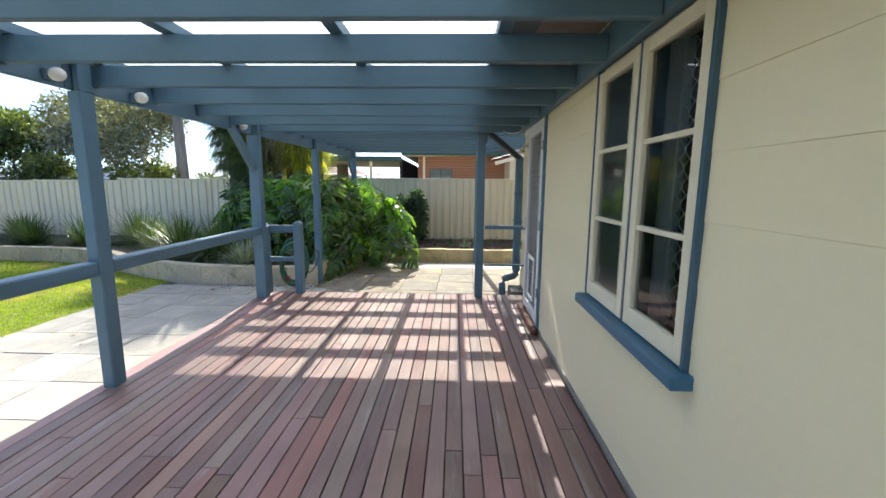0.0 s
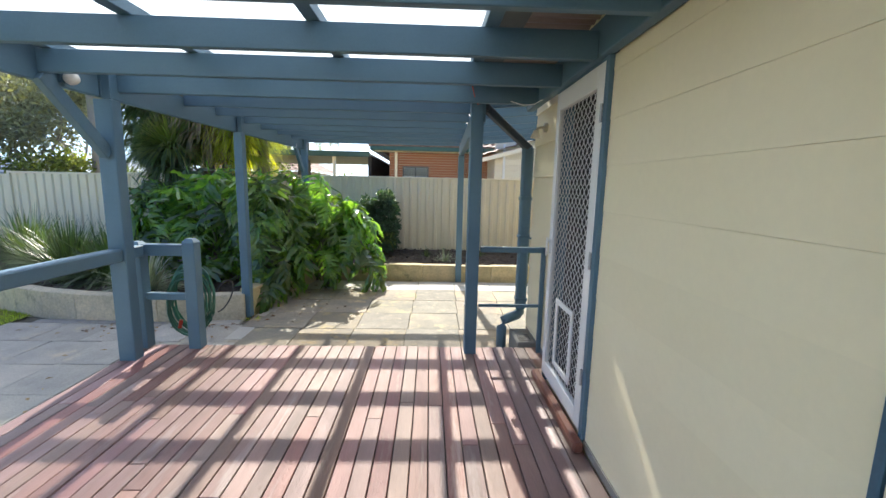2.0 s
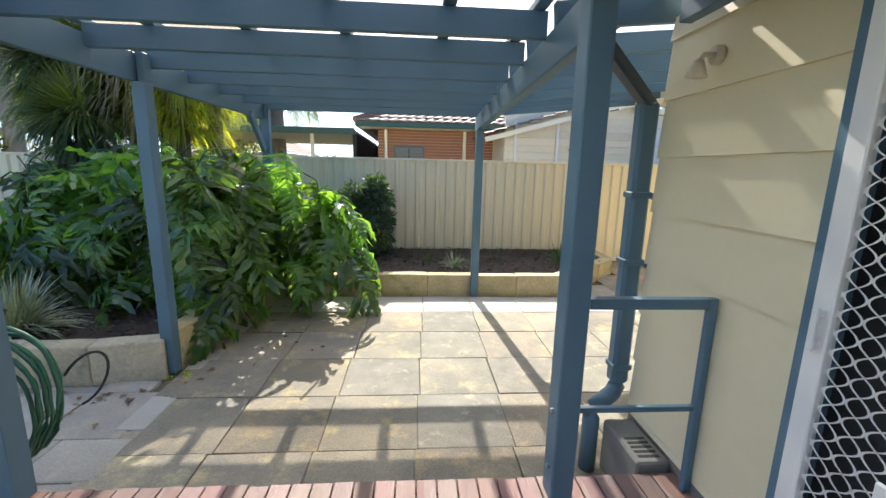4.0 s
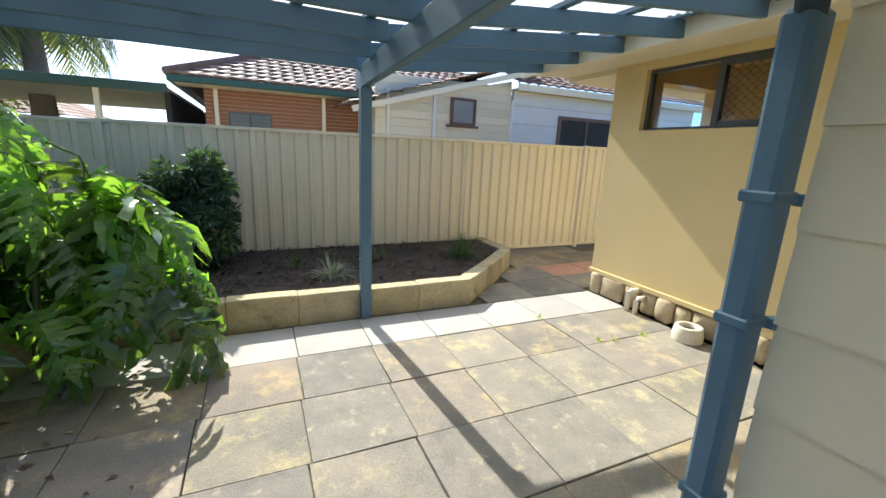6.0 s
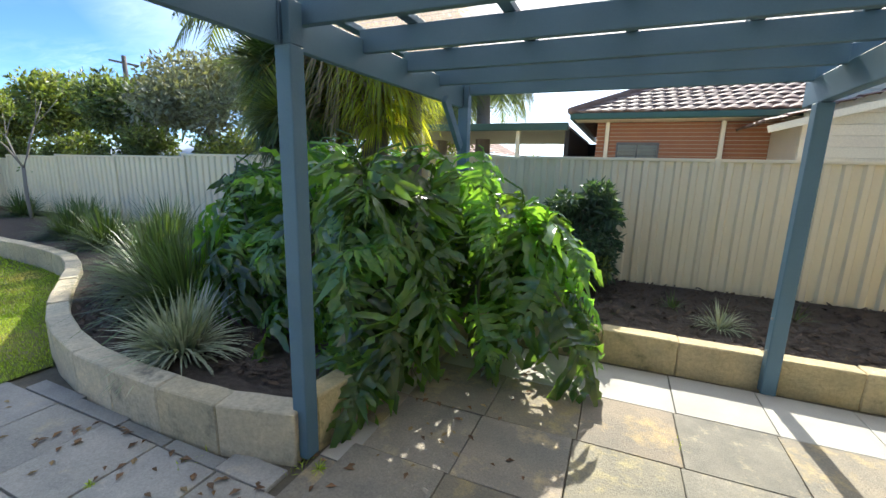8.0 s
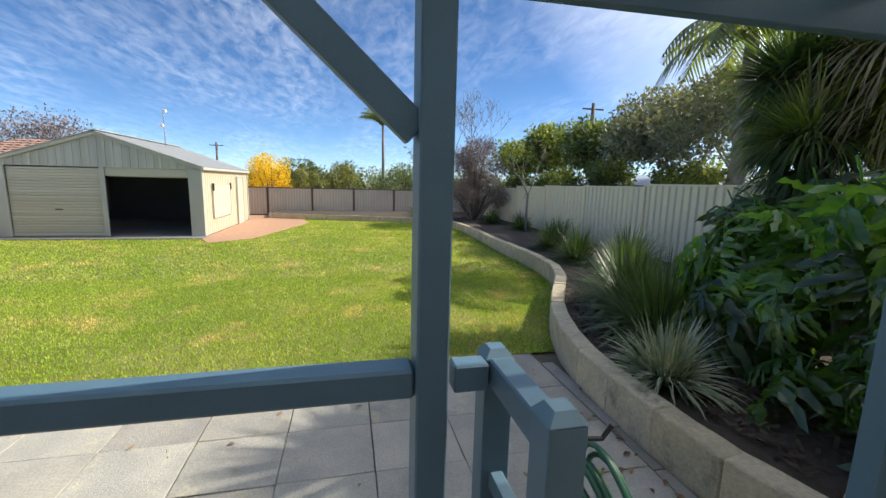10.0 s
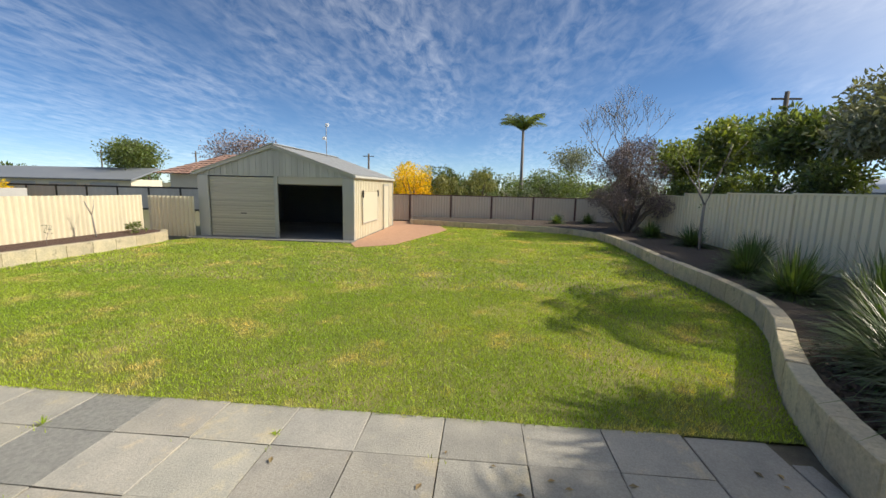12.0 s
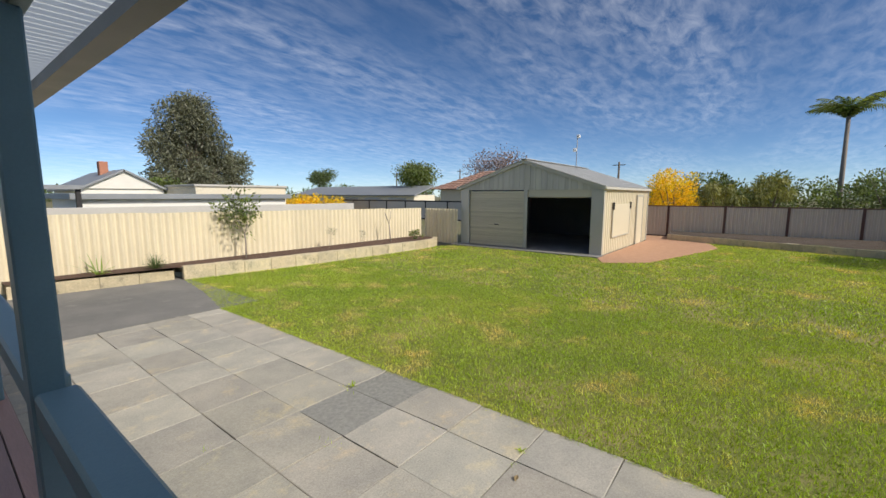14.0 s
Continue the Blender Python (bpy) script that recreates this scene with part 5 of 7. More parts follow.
for xx in (-17.35, -15.4):
    part("strap", box(xx - 0.03, xx + 0.03, SY1 + 0.04, SY1 + 0.09, 1.05, 1.28, 0.006), BLACKISH, d)
    part("edge", box(xx - 0.02, xx + 0.02, SY1 + 0.04, SY1 + 0.062, 0.22, 1.05), SHED_TRIM, d)
part("edge", box(-17.35, -15.4, SY1 + 0.04, SY1 + 0.06, 0.19, 0.22), SHED_TRIM, d)
# grey sheets added inside the walls; the interior's shade is in their colour
part("inner_lining", boxes((SB + 0.05, SX - 0.5, SY0 + 0.05, SY0 + 0.07, G + 0.02, SE), (SB + 0.05, SX - 0.5, SY1 - 0.07, SY1 - 0.05, G + 0.02, SE), (SB + 0.05, SB + 0.07, SY0 + 0.07, SY1 - 0.07, G + 0.02, SE)), GREYROOF, t, "grey lining, the garage's inner shade put into its colour")
a = thing("roof_aerial", (-17.5, -1.3, 2.45), "thin metal aerial mast on the garage roof", "aerial")
part("mast", tube([(-17.5, -1.3, 2.40), (-17.5, -1.3, 3.66)], 0.018, 6), STEEL, a)
part("sensor", box(-17.55, -17.45, -1.32, -1.2, 3.58, 3.70, 0.02), WHITE, a)
part("sensor", box(-17.55, -17.45, -1.44, -1.30, 3.10, 3.22, 0.02), WHITE, a)

# ---------------------------------------------------------------- plants near the pergola


def philo_mesh(seed, ln=0.62, stalk=0.35):
    """A glossy leaf cut deeply into ruffled, twisted fingers on both sides of its rib, with its stalk."""
    r = np.random.default_rng(seed)
    bm = bmesh.new()
    n = 10
    tube([(0, -stalk, -0.12), (0, -stalk * 0.5, 0.02), (0, 0, 0)], [0.013, 0.010, 0.007], 5, bm)

    def bend(p):
        return Vector((p.x, p.y, p.z - 0.42 * (p.y / ln) ** 2 * ln - 0.34 * abs(p.x) ** 1.25 / ln ** 0.25 + 0.02 * math.sin(13 * p.x + 9 * p.y + seed)))

    for s in (-1, 1):
        for k in range(n):
            tm = (k + 0.5) / n
            w = ln * 0.47 * math.sin(math.pi * min(1, tm * 0.78 + 0.20)) ** 0.55 * (0.65 + 0.55 * r.random())
            turn = -0.45 + 1.25 * tm + 0.20 * r.normal()
            d = Vector((s * math.cos(turn), math.sin(turn), 0))
            q = Vector((-s * math.sin(turn), math.cos(turn), 0))
            root = Vector((0, ln * (k / n * 0.98 - 0.10), 0))
            half = ln * (0.46 + 0.16 * r.random()) / n
            twist, lift, sag, way = 0.95 * r.normal(), 0.14 * r.normal(), 0.25 + 0.25 * r.random(), 0.5 * half * r.normal()
            rows = []
            for u, hw in ((0.0, 1.0), (0.22, 1.05), (0.40, 0.62), (0.58, 1.20), (0.72, 0.72), (0.88, 1.05)):
                c = root + d * w * u + q * way * math.sin(5 * u + k) + Vector((0, 0, w * (lift * u - sag * u * u)))
                a = twist * u
                side = (q * math.cos(a) + Vector((0, 0, math.sin(a)))) * half * hw * (0.8 + 0.4 * r.random())
                ruffle = half * 0.75 * u
                rows.append([bm.verts.new(bend(p)) for p in (c - side + Vector((0, 0, ruffle * r.normal())), c - Vector((0, 0, half * 0.35)), c + side + Vector((0, 0, ruffle * r.normal())))])
            tip = bm.verts.new(bend(root + d * w * 1.05 + q * (way + half * 0.4) + Vector((0, 0, w * (lift - sag) - half * 0.5))))
            for e, g in zip(rows, rows[1:]):
                for i in (0, 1):
                    f = (e[i], g[i], g[i + 1], e[i + 1])
                    bm.faces.new(f if s > 0 else f[::-1])
            for i in (0, 1):
                f = (rows[-1][i], tip, rows[-1][i + 1])
                bm.faces.new(f if s > 0 else f[::-1])
    bm.faces.new([bm.verts.new(bend(Vector(p))) for p in ((0.06 * ln, ln * 0.84, 0), (0, ln * 1.12, 0), (-0.06 * ln, ln * 0.84, 0))])
    me = bpy.data.meshes.new("split_leaf")
    bm.to_mesh(me)
    bm.free()
    me.materials.append(PHILO)
    me.polygons.foreach_set("use_smooth", [True] * len(me.polygons))
    return me


def philodendron(at, blobs, n, seed, label, lift=0.0):
    t = thing("split_leaf_plant", at, label, "plant", "split-leaf plants")
    r = np.random.default_rng(seed)
    meshes = [philo_mesh(seed + k, 0.54 + 0.08 * k) for k in range(5)]
    bm = bmesh.new()
    total = 0
    tries = 0
    while total < n and tries < n * 30:
        tries += 1
        k = int(r.integers(len(blobs)))
        c, rad = Vector(blobs[k][:3]), Vector(blobs[k][3:])
        d = Vector(r.normal(size=3)).normalized()
        if d.z < -0.55 or (d.y > 0.3 and r.random() < 0.65):
            continue
        shell = 0.70 + 0.34 * r.random() ** 0.6
        p = c + Vector((d.x * rad.x, d.y * rad.y, d.z * rad.z)) * shell
        if p.z < 0.02 + lift and not (p.x > -2.25 and p.z > -0.18):
            continue
        if any(((p.x - q[0]) / q[3]) ** 2 + ((p.y - q[1]) / q[4]) ** 2 + ((p.z - q[2]) / q[5]) ** 2 < 0.45 for j, q in enumerate(blobs) if j != k):
            continue
        if p.y > 11.1 or (p.y < 6.95 and p.x < -2.3):
            continue
        out = Vector((d.x, d.y, 0)) + Vector((r.normal() * 0.45, r.normal() * 0.45, 0))
        along = (out * 0.75 + Vector((0, 0, 0.25 * d.z - 0.70 + 0.3 * r.normal()))).normalized()
        nrm = Vector((d.x, d.y, d.z + 0.9)) + Vector(r.normal(size=3)) * 0.35
        side = along.cross(nrm).normalized()
        nrm = side.cross(along)
        s = 0.42 + 0.58 * r.random() ** 1.4
        m = Matrix.Translation(p - along * 0.25 * s) @ Matrix((side, along, nrm)).transposed().to_4x4() @ Matrix.Scale(s, 4)
        piece("leaf", meshes[int(r.integers(5))], t, m)
        total += 1
        if total % 9 == 0:
            base = Vector((c.x + r.normal() * 0.2, c.y + r.normal() * 0.2, -0.05))
            part("stem", tube([base, (base + p) / 2 + Vector((0, 0, 0.15)), p], [0.028, 0.02, 0.012], 5), STEM, t, smooth=True)
    return t


philodendron((-1.9, 8.5, -0.03), [(-1.98, 8.50, 0.50, 0.56, 0.72, 0.95), (-1.35, 8.68, 0.28, 0.52, 0.50, 0.72), (-2.42, 7.85, 0.48, 0.44, 0.55, 0.84), (-2.25, 9.35, 0.45, 0.6, 0.5, 0.85)], 215, 31, "large split-leaf plant spilling over the limestone wall")
philodendron((-3.3, 8.1, -0.03), [(-3.10, 8.25, 0.50, 0.72, 0.66, 1.02), (-3.9, 8.45, 0.40, 0.70, 0.62, 0.85), (-4.5, 8.6, 0.38, 0.5, 0.5, 0.86), (-3.05, 9.3, 0.5, 0.65, 0.6, 0.9)], 230, 41, "dark split-leaf plant in the raised garden bed")
bush("dense_shrub", (-1.12, 10.6, -0.03), 0.40, 0.40, 1.45, 5200, 0.11, LEAF_BLUE, 51, "dense dark blue-green shrub against the fence", 34, 0.32, 0.3)
bush("low_shrub", (-1.7, 10.5, -0.03), 0.9, 0.5, 0.7, 3800, 0.09, LEAF_DARK, 52, "dark leafy shrub behind the split-leaf plant", 30)

D_CLUMP = "dark green strap-leaf clump in the garden bed"
grass_clump((2.10, 10.15, -0.03), 170, 0.42, 0.014, BLADE_DARK, "dark green tufted clump at the end of the bed", 61, droop=0.7)
grass_clump((0.25, 9.72, -0.03), 90, 0.30, 0.016, BLADE_PALE, "pale variegated strap-leaf clump near the pergola post", 62, droop=1.1)
grass_clump((1.0, 10.3, -0.03), 40, 0.30, 0.012, BLADE_DARK, "small green clump in the mulch", 63, droop=0.5)
grass_clump((-0.1, 10.2, -0.03), 40, 0.22, 0.012, BLADE_DARK, "small green clump in the mulch", 67, droop=0.9)
grass_clump((-3.78, 7.2, -0.03), 380, 0.54, 0.024, BLADE_PALE, "pale variegated strap-leaf clump spilling over the wall", 64, spread=1.2, droop=0.95)
grass_clump((-4.60, 7.85, -0.03), 1700, 0.90, 0.022, BLADE_DARK, "large arching dark green strap-leaf clump", 65, spread=1.7, droop=1.25)
grass_clump((-5.6, 8.25, -0.03), 1700, 0.90, 0.022, BLADE_DARK, "large arching dark green strap-leaf clump", 66, spread=1.7, droop=1.25)
for k, (x, y, s) in enumerate([(-6.6, 8.9, 0.75), (-7.6, 9.7, 0.95), (-8.6, 9.3, 0.8), (-10.1, 9.5, 0.75), (-11.2, 10.3, 0.75), (-14.2, 10.5, 0.7), (-16.2, 10.2, 0.6), (-20.6, 7.9, 0.5), (-21.2, 9.4, 0.5), (-5.3, 9.3, 0.7)]):
    grass_clump((x, y, -0.03), 620, s, 0.022, BLADE_DARK, D_CLUMP, 70 + k, spread=1.25, droop=1.0)
for x, y in ((-5.15, -5.42),):
    grass_clump((x, y, -0.03), 110, 0.36, 0.014, BLADE_DARK, "green tufted clump in the mulch bed", 90, droop=0.6)
grass_clump((-4.25, -5.5, -0.03), 16, 0.42, 0.035, surf("pale_leaf", (0.22, 0.30, 0.13), (0.16, 0.25, 0.1), 3, 0.5, 0, leaf=0.3, vary="island"), "sparse pale green lily in the mulch bed", 91, droop=0.6)


def rosette(name, at, head_z, blade, width, n, material, label, seed, skirt=None, skirt_drop=0.9, up=1.0, droop=0.6, trunk_r=0.10, lean=(0.0, 0.0)):
    """A yucca-like plant: trunk, a head of long strap leaves, and tiers of hanging leaves that hide the trunk."""
    t = thing(name, at, label, "plant", "spiky palms")
    p = Vector((at[0] + lean[0], at[1] + lean[1], head_z))
    part("trunk", tube([Vector(at), Vector(at).lerp(p, 0.6) + Vector((0, 0, 0.05)), p], [trunk_r * 1.3, trunk_r, trunk_r * 0.8], 9), BARK, t, smooth=True)
    v, f = blades(p, n, blade, width, seed, 1.3, droop, 0.08, up, seg=5)
    cards("head", v, f, material, t, kind="stuff")
    if skirt:
        for k in range(4):
            v, f = blades(p + Vector((0, 0, -0.06 - 0.26 * k)), n // 2, skirt_drop * (1 - 0.08 * k), width * 0.9, seed + 50 + k, 0.85, 2.6, 0.16, 0.12, seg=6)
            cards("skirt", v, f, skirt, t, kind="stuff")
    return t


Y_LAB = "dark green spiky yucca by the fence"
rosette("yucca", (-5.35, 10.0, -0.03), 2.75, 0.90, 0.050, 620, BLADE_DARK, Y_LAB, 105, BLADE_DARK, 0.8, 1.0, 0.4)
rosette("yucca", (-5.0, 10.2, -0.03), 2.85, 0.90, 0.050, 520, BLADE_DARK, "tall dark green spiky yucca by the fence", 111, BLADE_DARK, 1.05, 1.0, 0.5)
rosette("yucca", (-4.70, 9.55, -0.03), 1.95, 0.92, 0.034, 640, BLADE_GREEN, "round yucca head with arching green leaves", 113, BLADE_DARK, 0.8, 0.8, 0.9)
rosette("ponytail_palm", (-4.35, 10.1, -0.03), 2.90, 0.85, 0.032, 420, BLADE_GREEN, "spiky palm with a long dry straw skirt", 101, BLADE_DRY, 1.35, 0.8, 1.2)
rosette("ponytail_palm", (-3.75, 10.1, -0.03), 2.75, 0.95, 0.030, 700, BLADE_GOLD, "spiky palm with drooping golden leaves", 103, BLADE_GOLD, 1.15, 0.7, 1.7)
# these two tall crowns are unseen behind the roof, added to shade the path
rosette("ponytail_palm", (-4.15, 10.45, -0.03), 4.0, 0.95, 0.050, 560, BLADE_GREEN, "tallest spiky palm, crown out of view, added to shade the path", 117, BLADE_DRY, 1.2, 0.9, 0.9)
rosette("ponytail_palm", (-3.45, 10.5, -0.03), 3.8, 0.90, 0.050, 480, BLADE_GREEN, "tall palm with arching leaves, crown out of view, added to shade the path", 119, BLADE_DRY, 1.1, 0.9, 0.9)

# saplings and shrubs in the beds
tree("bare_sapling", (-13.35, 10.3, -0.03), 3.0, 1.9, 300, 0.06, LEAF_MID, 121, "slim sapling with a few leaves in the bed", BARK_GREY, 0.25, 0.45, 0.035, 0.12, depth=2)
bush("purple_shrub", (-18.0, 10.0, -0.03), 1.75, 1.2, 3.9, 24000, 0.09, LEAF_PURPLE, 123, "wispy purple-brown shrub with fine foliage", 46, 0.25, 0.2, sink=0.12)
tree("bare_tree", (-26.0, 13.2, -0.2), 8.6, 9.0, 0, 0.12, None, 125, "tall leafless tree with grey branches", BARK_GREY, 0.30, 0.75, 0.26, 0.1, depth=5)
tree("citrus_tree", (-7.0, -5.35, -0.03), 1.55, 1.35, 800, 0.085, LEAF_MID, 127, "small leafy citrus tree before the fence", BARK_GREY, 0.22, 0.6, 0.022, 0.24, depth=2)
tree("bare_sapling", (-11.8, -5.3, -0.03), 1.05, 0.75, 0, 0.05, None, 129, "bare forked sapling in the mulch bed", BARK_GREY, 0.45, 0.55, 0.022, depth=1)
bush("low_plant", (-13.0, -5.2, -0.03), 0.28, 0.22, 0.30, 420, 0.06, LEAF_MID, 131, "small leafy plant in the mulch bed", 10)
tree("thin_shrub", (-9.4, -5.35, -0.03), 0.62, 0.4, 70, 0.05, LEAF_GREY, 133, "thin grey-leaved shrub in the mulch bed", BARK_GREY, 0.4, 0.5, 0.010, 0.2, depth=2, category="shrub")
tree("thin_shrub", (-10.6, -5.35, -0.03), 0.42, 0.3, 24, 0.05, LEAF_GREY, 135, "thin twiggy shrub in the mulch bed", BARK_GREY, 0.4, 0.5, 0.008, 0.2, depth=2, category="shrub")

# ---------------------------------------------------------------- neighbours beyond the north fence
NY = 15.0
t = thing("neighbour_house", (1.0, 18, G), "red brick house with dark tiled roof and green gutter", "house")
part("wall", boxes((-1.33, 4.6, NY, NY + 0.2, G, 2.42), (-1.33, -1.13, NY + 0.2, 24, G, 2.42)), HOUSE_BRICK, t, "red brick wall")
MORTAR = surf("mortar", (0.45, 0.40, 0.33), (0.50, 0.45, 0.37), 5, 0.9, 0.1)
for k in range(16, 35):
    z = G + 0.078 * k
    part("mortar_course", box(-1.33, 4.6, NY - 0.006, NY, z + 0.066, z + 0.076), MORTAR, t)
w = part("window", boxes((-0.92, -0.88, NY - 0.03, NY + 0.02, 1.2, 2.02), (-0.14, -0.10, NY - 0.03, NY + 0.02, 1.2, 2.02), (-0.88, -0.14, NY - 0.03, NY + 0.02, 1.97, 2.02), (-0.53, -0.50, NY - 0.03, NY + 0.02, 1.2, 1.97)), ALU, t, "dark framed window")
part("pane", sheet(NY - 0.01, -0.88, -0.14, 1.2, 1.97, True), PANE_DIM, w)
part("blind", box(-0.9, -0.12, NY - 0.005, NY - 0.002, 1.2, 2.0), WHITE_WALL, w)
for x in (-1.12, 0.97):
    part("downpipe", box(x - 0.04, x + 0.04, NY - 0.09, NY - 0.012, G, 2.45, 0.01), CREAM_TRIM, t)
part("gutter", box(-1.85, 4.8, NY - 0.62, NY - 0.50, 2.44, 2.56, 0.015), GREEN_TRIM, t, "dark green gutter")
part("gutter", box(-1.85, -1.73, NY - 0.5, 22.4, 2.44, 2.56, 0.015), GREEN_TRIM, t)
part("eave", box(-1.75, 4.8, NY - 0.52, NY - 0.005, 2.43, 2.45), CREAM_TRIM, t)


def tiled(corners_a, corners_b, rows, cols, lip=0.03):
    """Overlapping barrel tiles between an eave line and a ridge line."""
    (e0, e1), (r0, r1) = [tuple(Vector(p) for p in c) for c in (corners_a, corners_b)]
    up = ((e1 - e0).cross((r0 + r1) / 2 - (e0 + e1) / 2)).normalized()
    if up.z < 0:
        up = -up
    v, f = [], []
    for i in range(rows):
        t0, t1 = i / rows, (i + 1.08) / rows
        a0, a1, b0, b1 = e0.lerp(r0, t0), e1.lerp(r1, t0), e0.lerp(r0, min(1, t1)), e1.lerp(r1, min(1, t1))
        n = max(2, round((a1 - a0).length / ((e1 - e0).length / cols)))
        for k in range(n):
            s = len(v)
            for q in range(5):
                u = (k + q / 4) / n
                hgt = lip * (0.35 + 0.9 * math.sin(math.pi * q / 4))
                v.append(tuple(a0.lerp(a1, u) + up * (hgt + lip * 0.9)))
                v.append(tuple(b0.lerp(b1, u) + up * hgt))
                v.append(tuple(a0.lerp(a1, u) + up * (hgt - lip * 0.4)))
            for q in range(4):
                o = s + 3 * q
                f.append((o, o + 3, o + 4, o + 1))
                f.append((o, o + 2, o + 5, o + 3))
    return v, f


APEX, RIDGE = (2.15, 18.42, 4.36), (4.6, 18.42, 4.36)
v, f = tiled(((-1.85, NY - 0.58, 2.56), (6.4, NY - 0.58, 2.56)), (APEX, RIDGE), 17, 34)
cards("roof", v, f, TILE, t, "dark weathered barrel tiles")
v, f = tiled(((-1.85, 22.4, 2.56), (-1.85, NY - 0.58, 2.56)), (APEX, APEX), 17, 34)
cards("roof", v, f, TILE, t, "dark weathered barrel tiles")
v, f = tiled(((6.4, 22.4, 2.56), (-1.85, 22.4, 2.56)), (RIDGE, APEX), 17, 34)
cards("roof", v, f, TILE, t, "dark weathered barrel tiles")
bm = tube([(-1.86, NY - 0.6, 2.60), (2.15, 18.42, 4.40), (4.6, 18.42, 4.40)], 0.08, 8)
part("ridge_tiles", bm, TILE, t, smooth=True)
t = thing("carport", (-4, 16, G), "flat carport with green gutter beside the brick house", "carport")
part("roof", boxes((-7.2, -1.9, NY - 0.4, 21, 2.30, 2.36)), GREY, t)
part("gutter", box(-7.2, -1.88, NY - 0.5, NY - 0.4, 2.24, 2.40, 0.01), GREEN_TRIM, t, "dark green gutter")
for x, y in ((-3.0, NY - 0.2), (-5.4, NY - 0.2), (-7.0, NY - 0.2)):
    part("post", box(x - 0.045, x + 0.045, y - 0.045, y + 0.045, G, 2.3, 0.005), CREAM_TRIM, t)
# walls coloured near-black in place of the shade under the carport roof
part("back_wall", boxes((-2.6, -1.4, 20.8, 21, G, 2.3), (-2.0, -1.9, NY, 21, 1.2, 2.3)), DARK, t, "near-black back wall, the carport's shade put into its colour")
# white weatherboard house
WY = 13.5
t = thing("neighbour_cottage", (5, 15, G), "white and cream weatherboard cottage with rusty tiled roof", "house")
for k in range(19):
    z = G + 0.165 * k
    part("weatherboard", box(1.75, 4.88, WY + 0.004 * (k % 2), WY + 0.06, z, z + 0.163, 0.006), CREAM_WALL, t)
bm = bmesh.new()
for y in (WY, WY + 0.1):
    bm.faces.new([bm.verts.new(p) for p in ((1.75, y + 0.02, 2.3), (4.88, y + 0.02, 2.3), (4.88, y + 0.02, 3.0))])
part("gable_wall", bm, CREAM_WALL, t)
part("end_wall", boxes((1.75, 1.85, WY + 0.07, 20, G, 2.3)), CREAM_WALL, t)
part("front_wall", boxes((4.95, 11.0, WY, WY + 0.1, G, 2.85)), surf("pale_blue_board", (0.66, 0.69, 0.74), (0.72, 0.75, 0.80), 2, 0.6, 0.05, fine=30), t, "pale painted boards")
for k in range(4):
    part("board_line", box(4.95, 11.0, WY - 0.006, WY, 1.3 + 0.4 * k, 1.312 + 0.4 * k), GREY, t)
w = part("window", boxes((3.38, 3.44, WY - 0.05, WY, 1.98, 2.53), (3.92, 3.98, WY - 0.05, WY, 1.98, 2.53), (3.44, 3.92, WY - 0.05, WY, 1.98, 2.03), (3.44, 3.92, WY - 0.05, WY, 2.48, 2.53), (3.30, 4.05, WY - 0.07, WY, 1.93, 1.975)), FENCE_POST, t, "small brown window")
part("pane", box(3.44, 3.92, WY - 0.03, WY - 0.02, 2.03, 2.48), GREYROOF, w)
w = part("window", boxes((6.25, 6.33, WY - 0.04, WY, 1.3, 2.36), (7.95, 8.03, WY - 0.04, WY, 1.3, 2.36), (6.33, 7.95, WY - 0.04, WY, 2.28, 2.36), (7.1, 7.16, WY - 0.04, WY, 1.3, 2.28)), FENCE_POST, t, "dark brown window")
part("pane", box(6.33, 7.95, WY - 0.02, WY - 0.01, 1.3, 2.28), DARK, w)
for x in (2.0, 3.0, 4.9):
    part("downpipe", box(x - 0.03, x + 0.03, WY - 0.07, WY - 0.002, G, 2.6, 0.006), WHITE, t)
part("barge", beam((1.25, WY - 0.25, 2.12), (4.95, WY - 0.25, 3.12), 0.04, 0.11), CREAM_WALL, t, "weathered cream barge board")
part("fascia", boxes((4.85, 11.2, WY - 0.34, WY - 0.30, 2.78, 2.92)), CREAM_TRIM, t)
part("soffit", boxes((4.85, 11.2, WY - 0.30, WY, 2.80, 2.83)), YELLOW, t)
v, f = tiled(((1.2, WY - 0.3, 2.22), (1.2, 20, 2.22)), ((5.6, WY - 0.3, 3.5), (5.6, 20, 3.5)), 16, 24)
cards("roof", v, f, TILE, t, "rusty red and grey tiles")
v, f = tiled(((4.8, WY - 0.35, 2.92), (11.3, WY - 0.35, 2.92)), ((5.6, 17, 4.4), (11.3, 17, 4.4)), 14, 24)
cards("roof", v, f, TILE, t, "rusty red and grey tiles")
t = thing("far_roof", (-8, 24, G), "low red tiled roof beyond the garden fence", "house")
part("wall", boxes((-11.0, -6.2, 23.0, 28, G, 2.0)), CREAM_WALL, t)
v, f = tiled(((-11.4, 22.6, 2.0), (-5.8, 22.6, 2.0)), ((-9.2, 25.5, 3.25), (-8.0, 25.5, 3.25)), 10, 20)
cards("roof", v, f, TILE_RED, t, "pinkish tiles")
v, f = tiled(((-5.8, 22.6, 2.0), (-5.8, 28, 2.0)), ((-8.0, 25.5, 3.25), (-8.0, 26, 3.25)), 10, 20)
cards("roof", v, f, TILE_RED, t, "pinkish tiles")
t = thing("blue_tarp_shed", (-15, 16, G), "low pale blue shed roof behind the fence", "shed")
part("wall", boxes((-19.5, -9.0, 14.6, 18, G, 1.55)), GREY, t)
bm = bmesh.new()
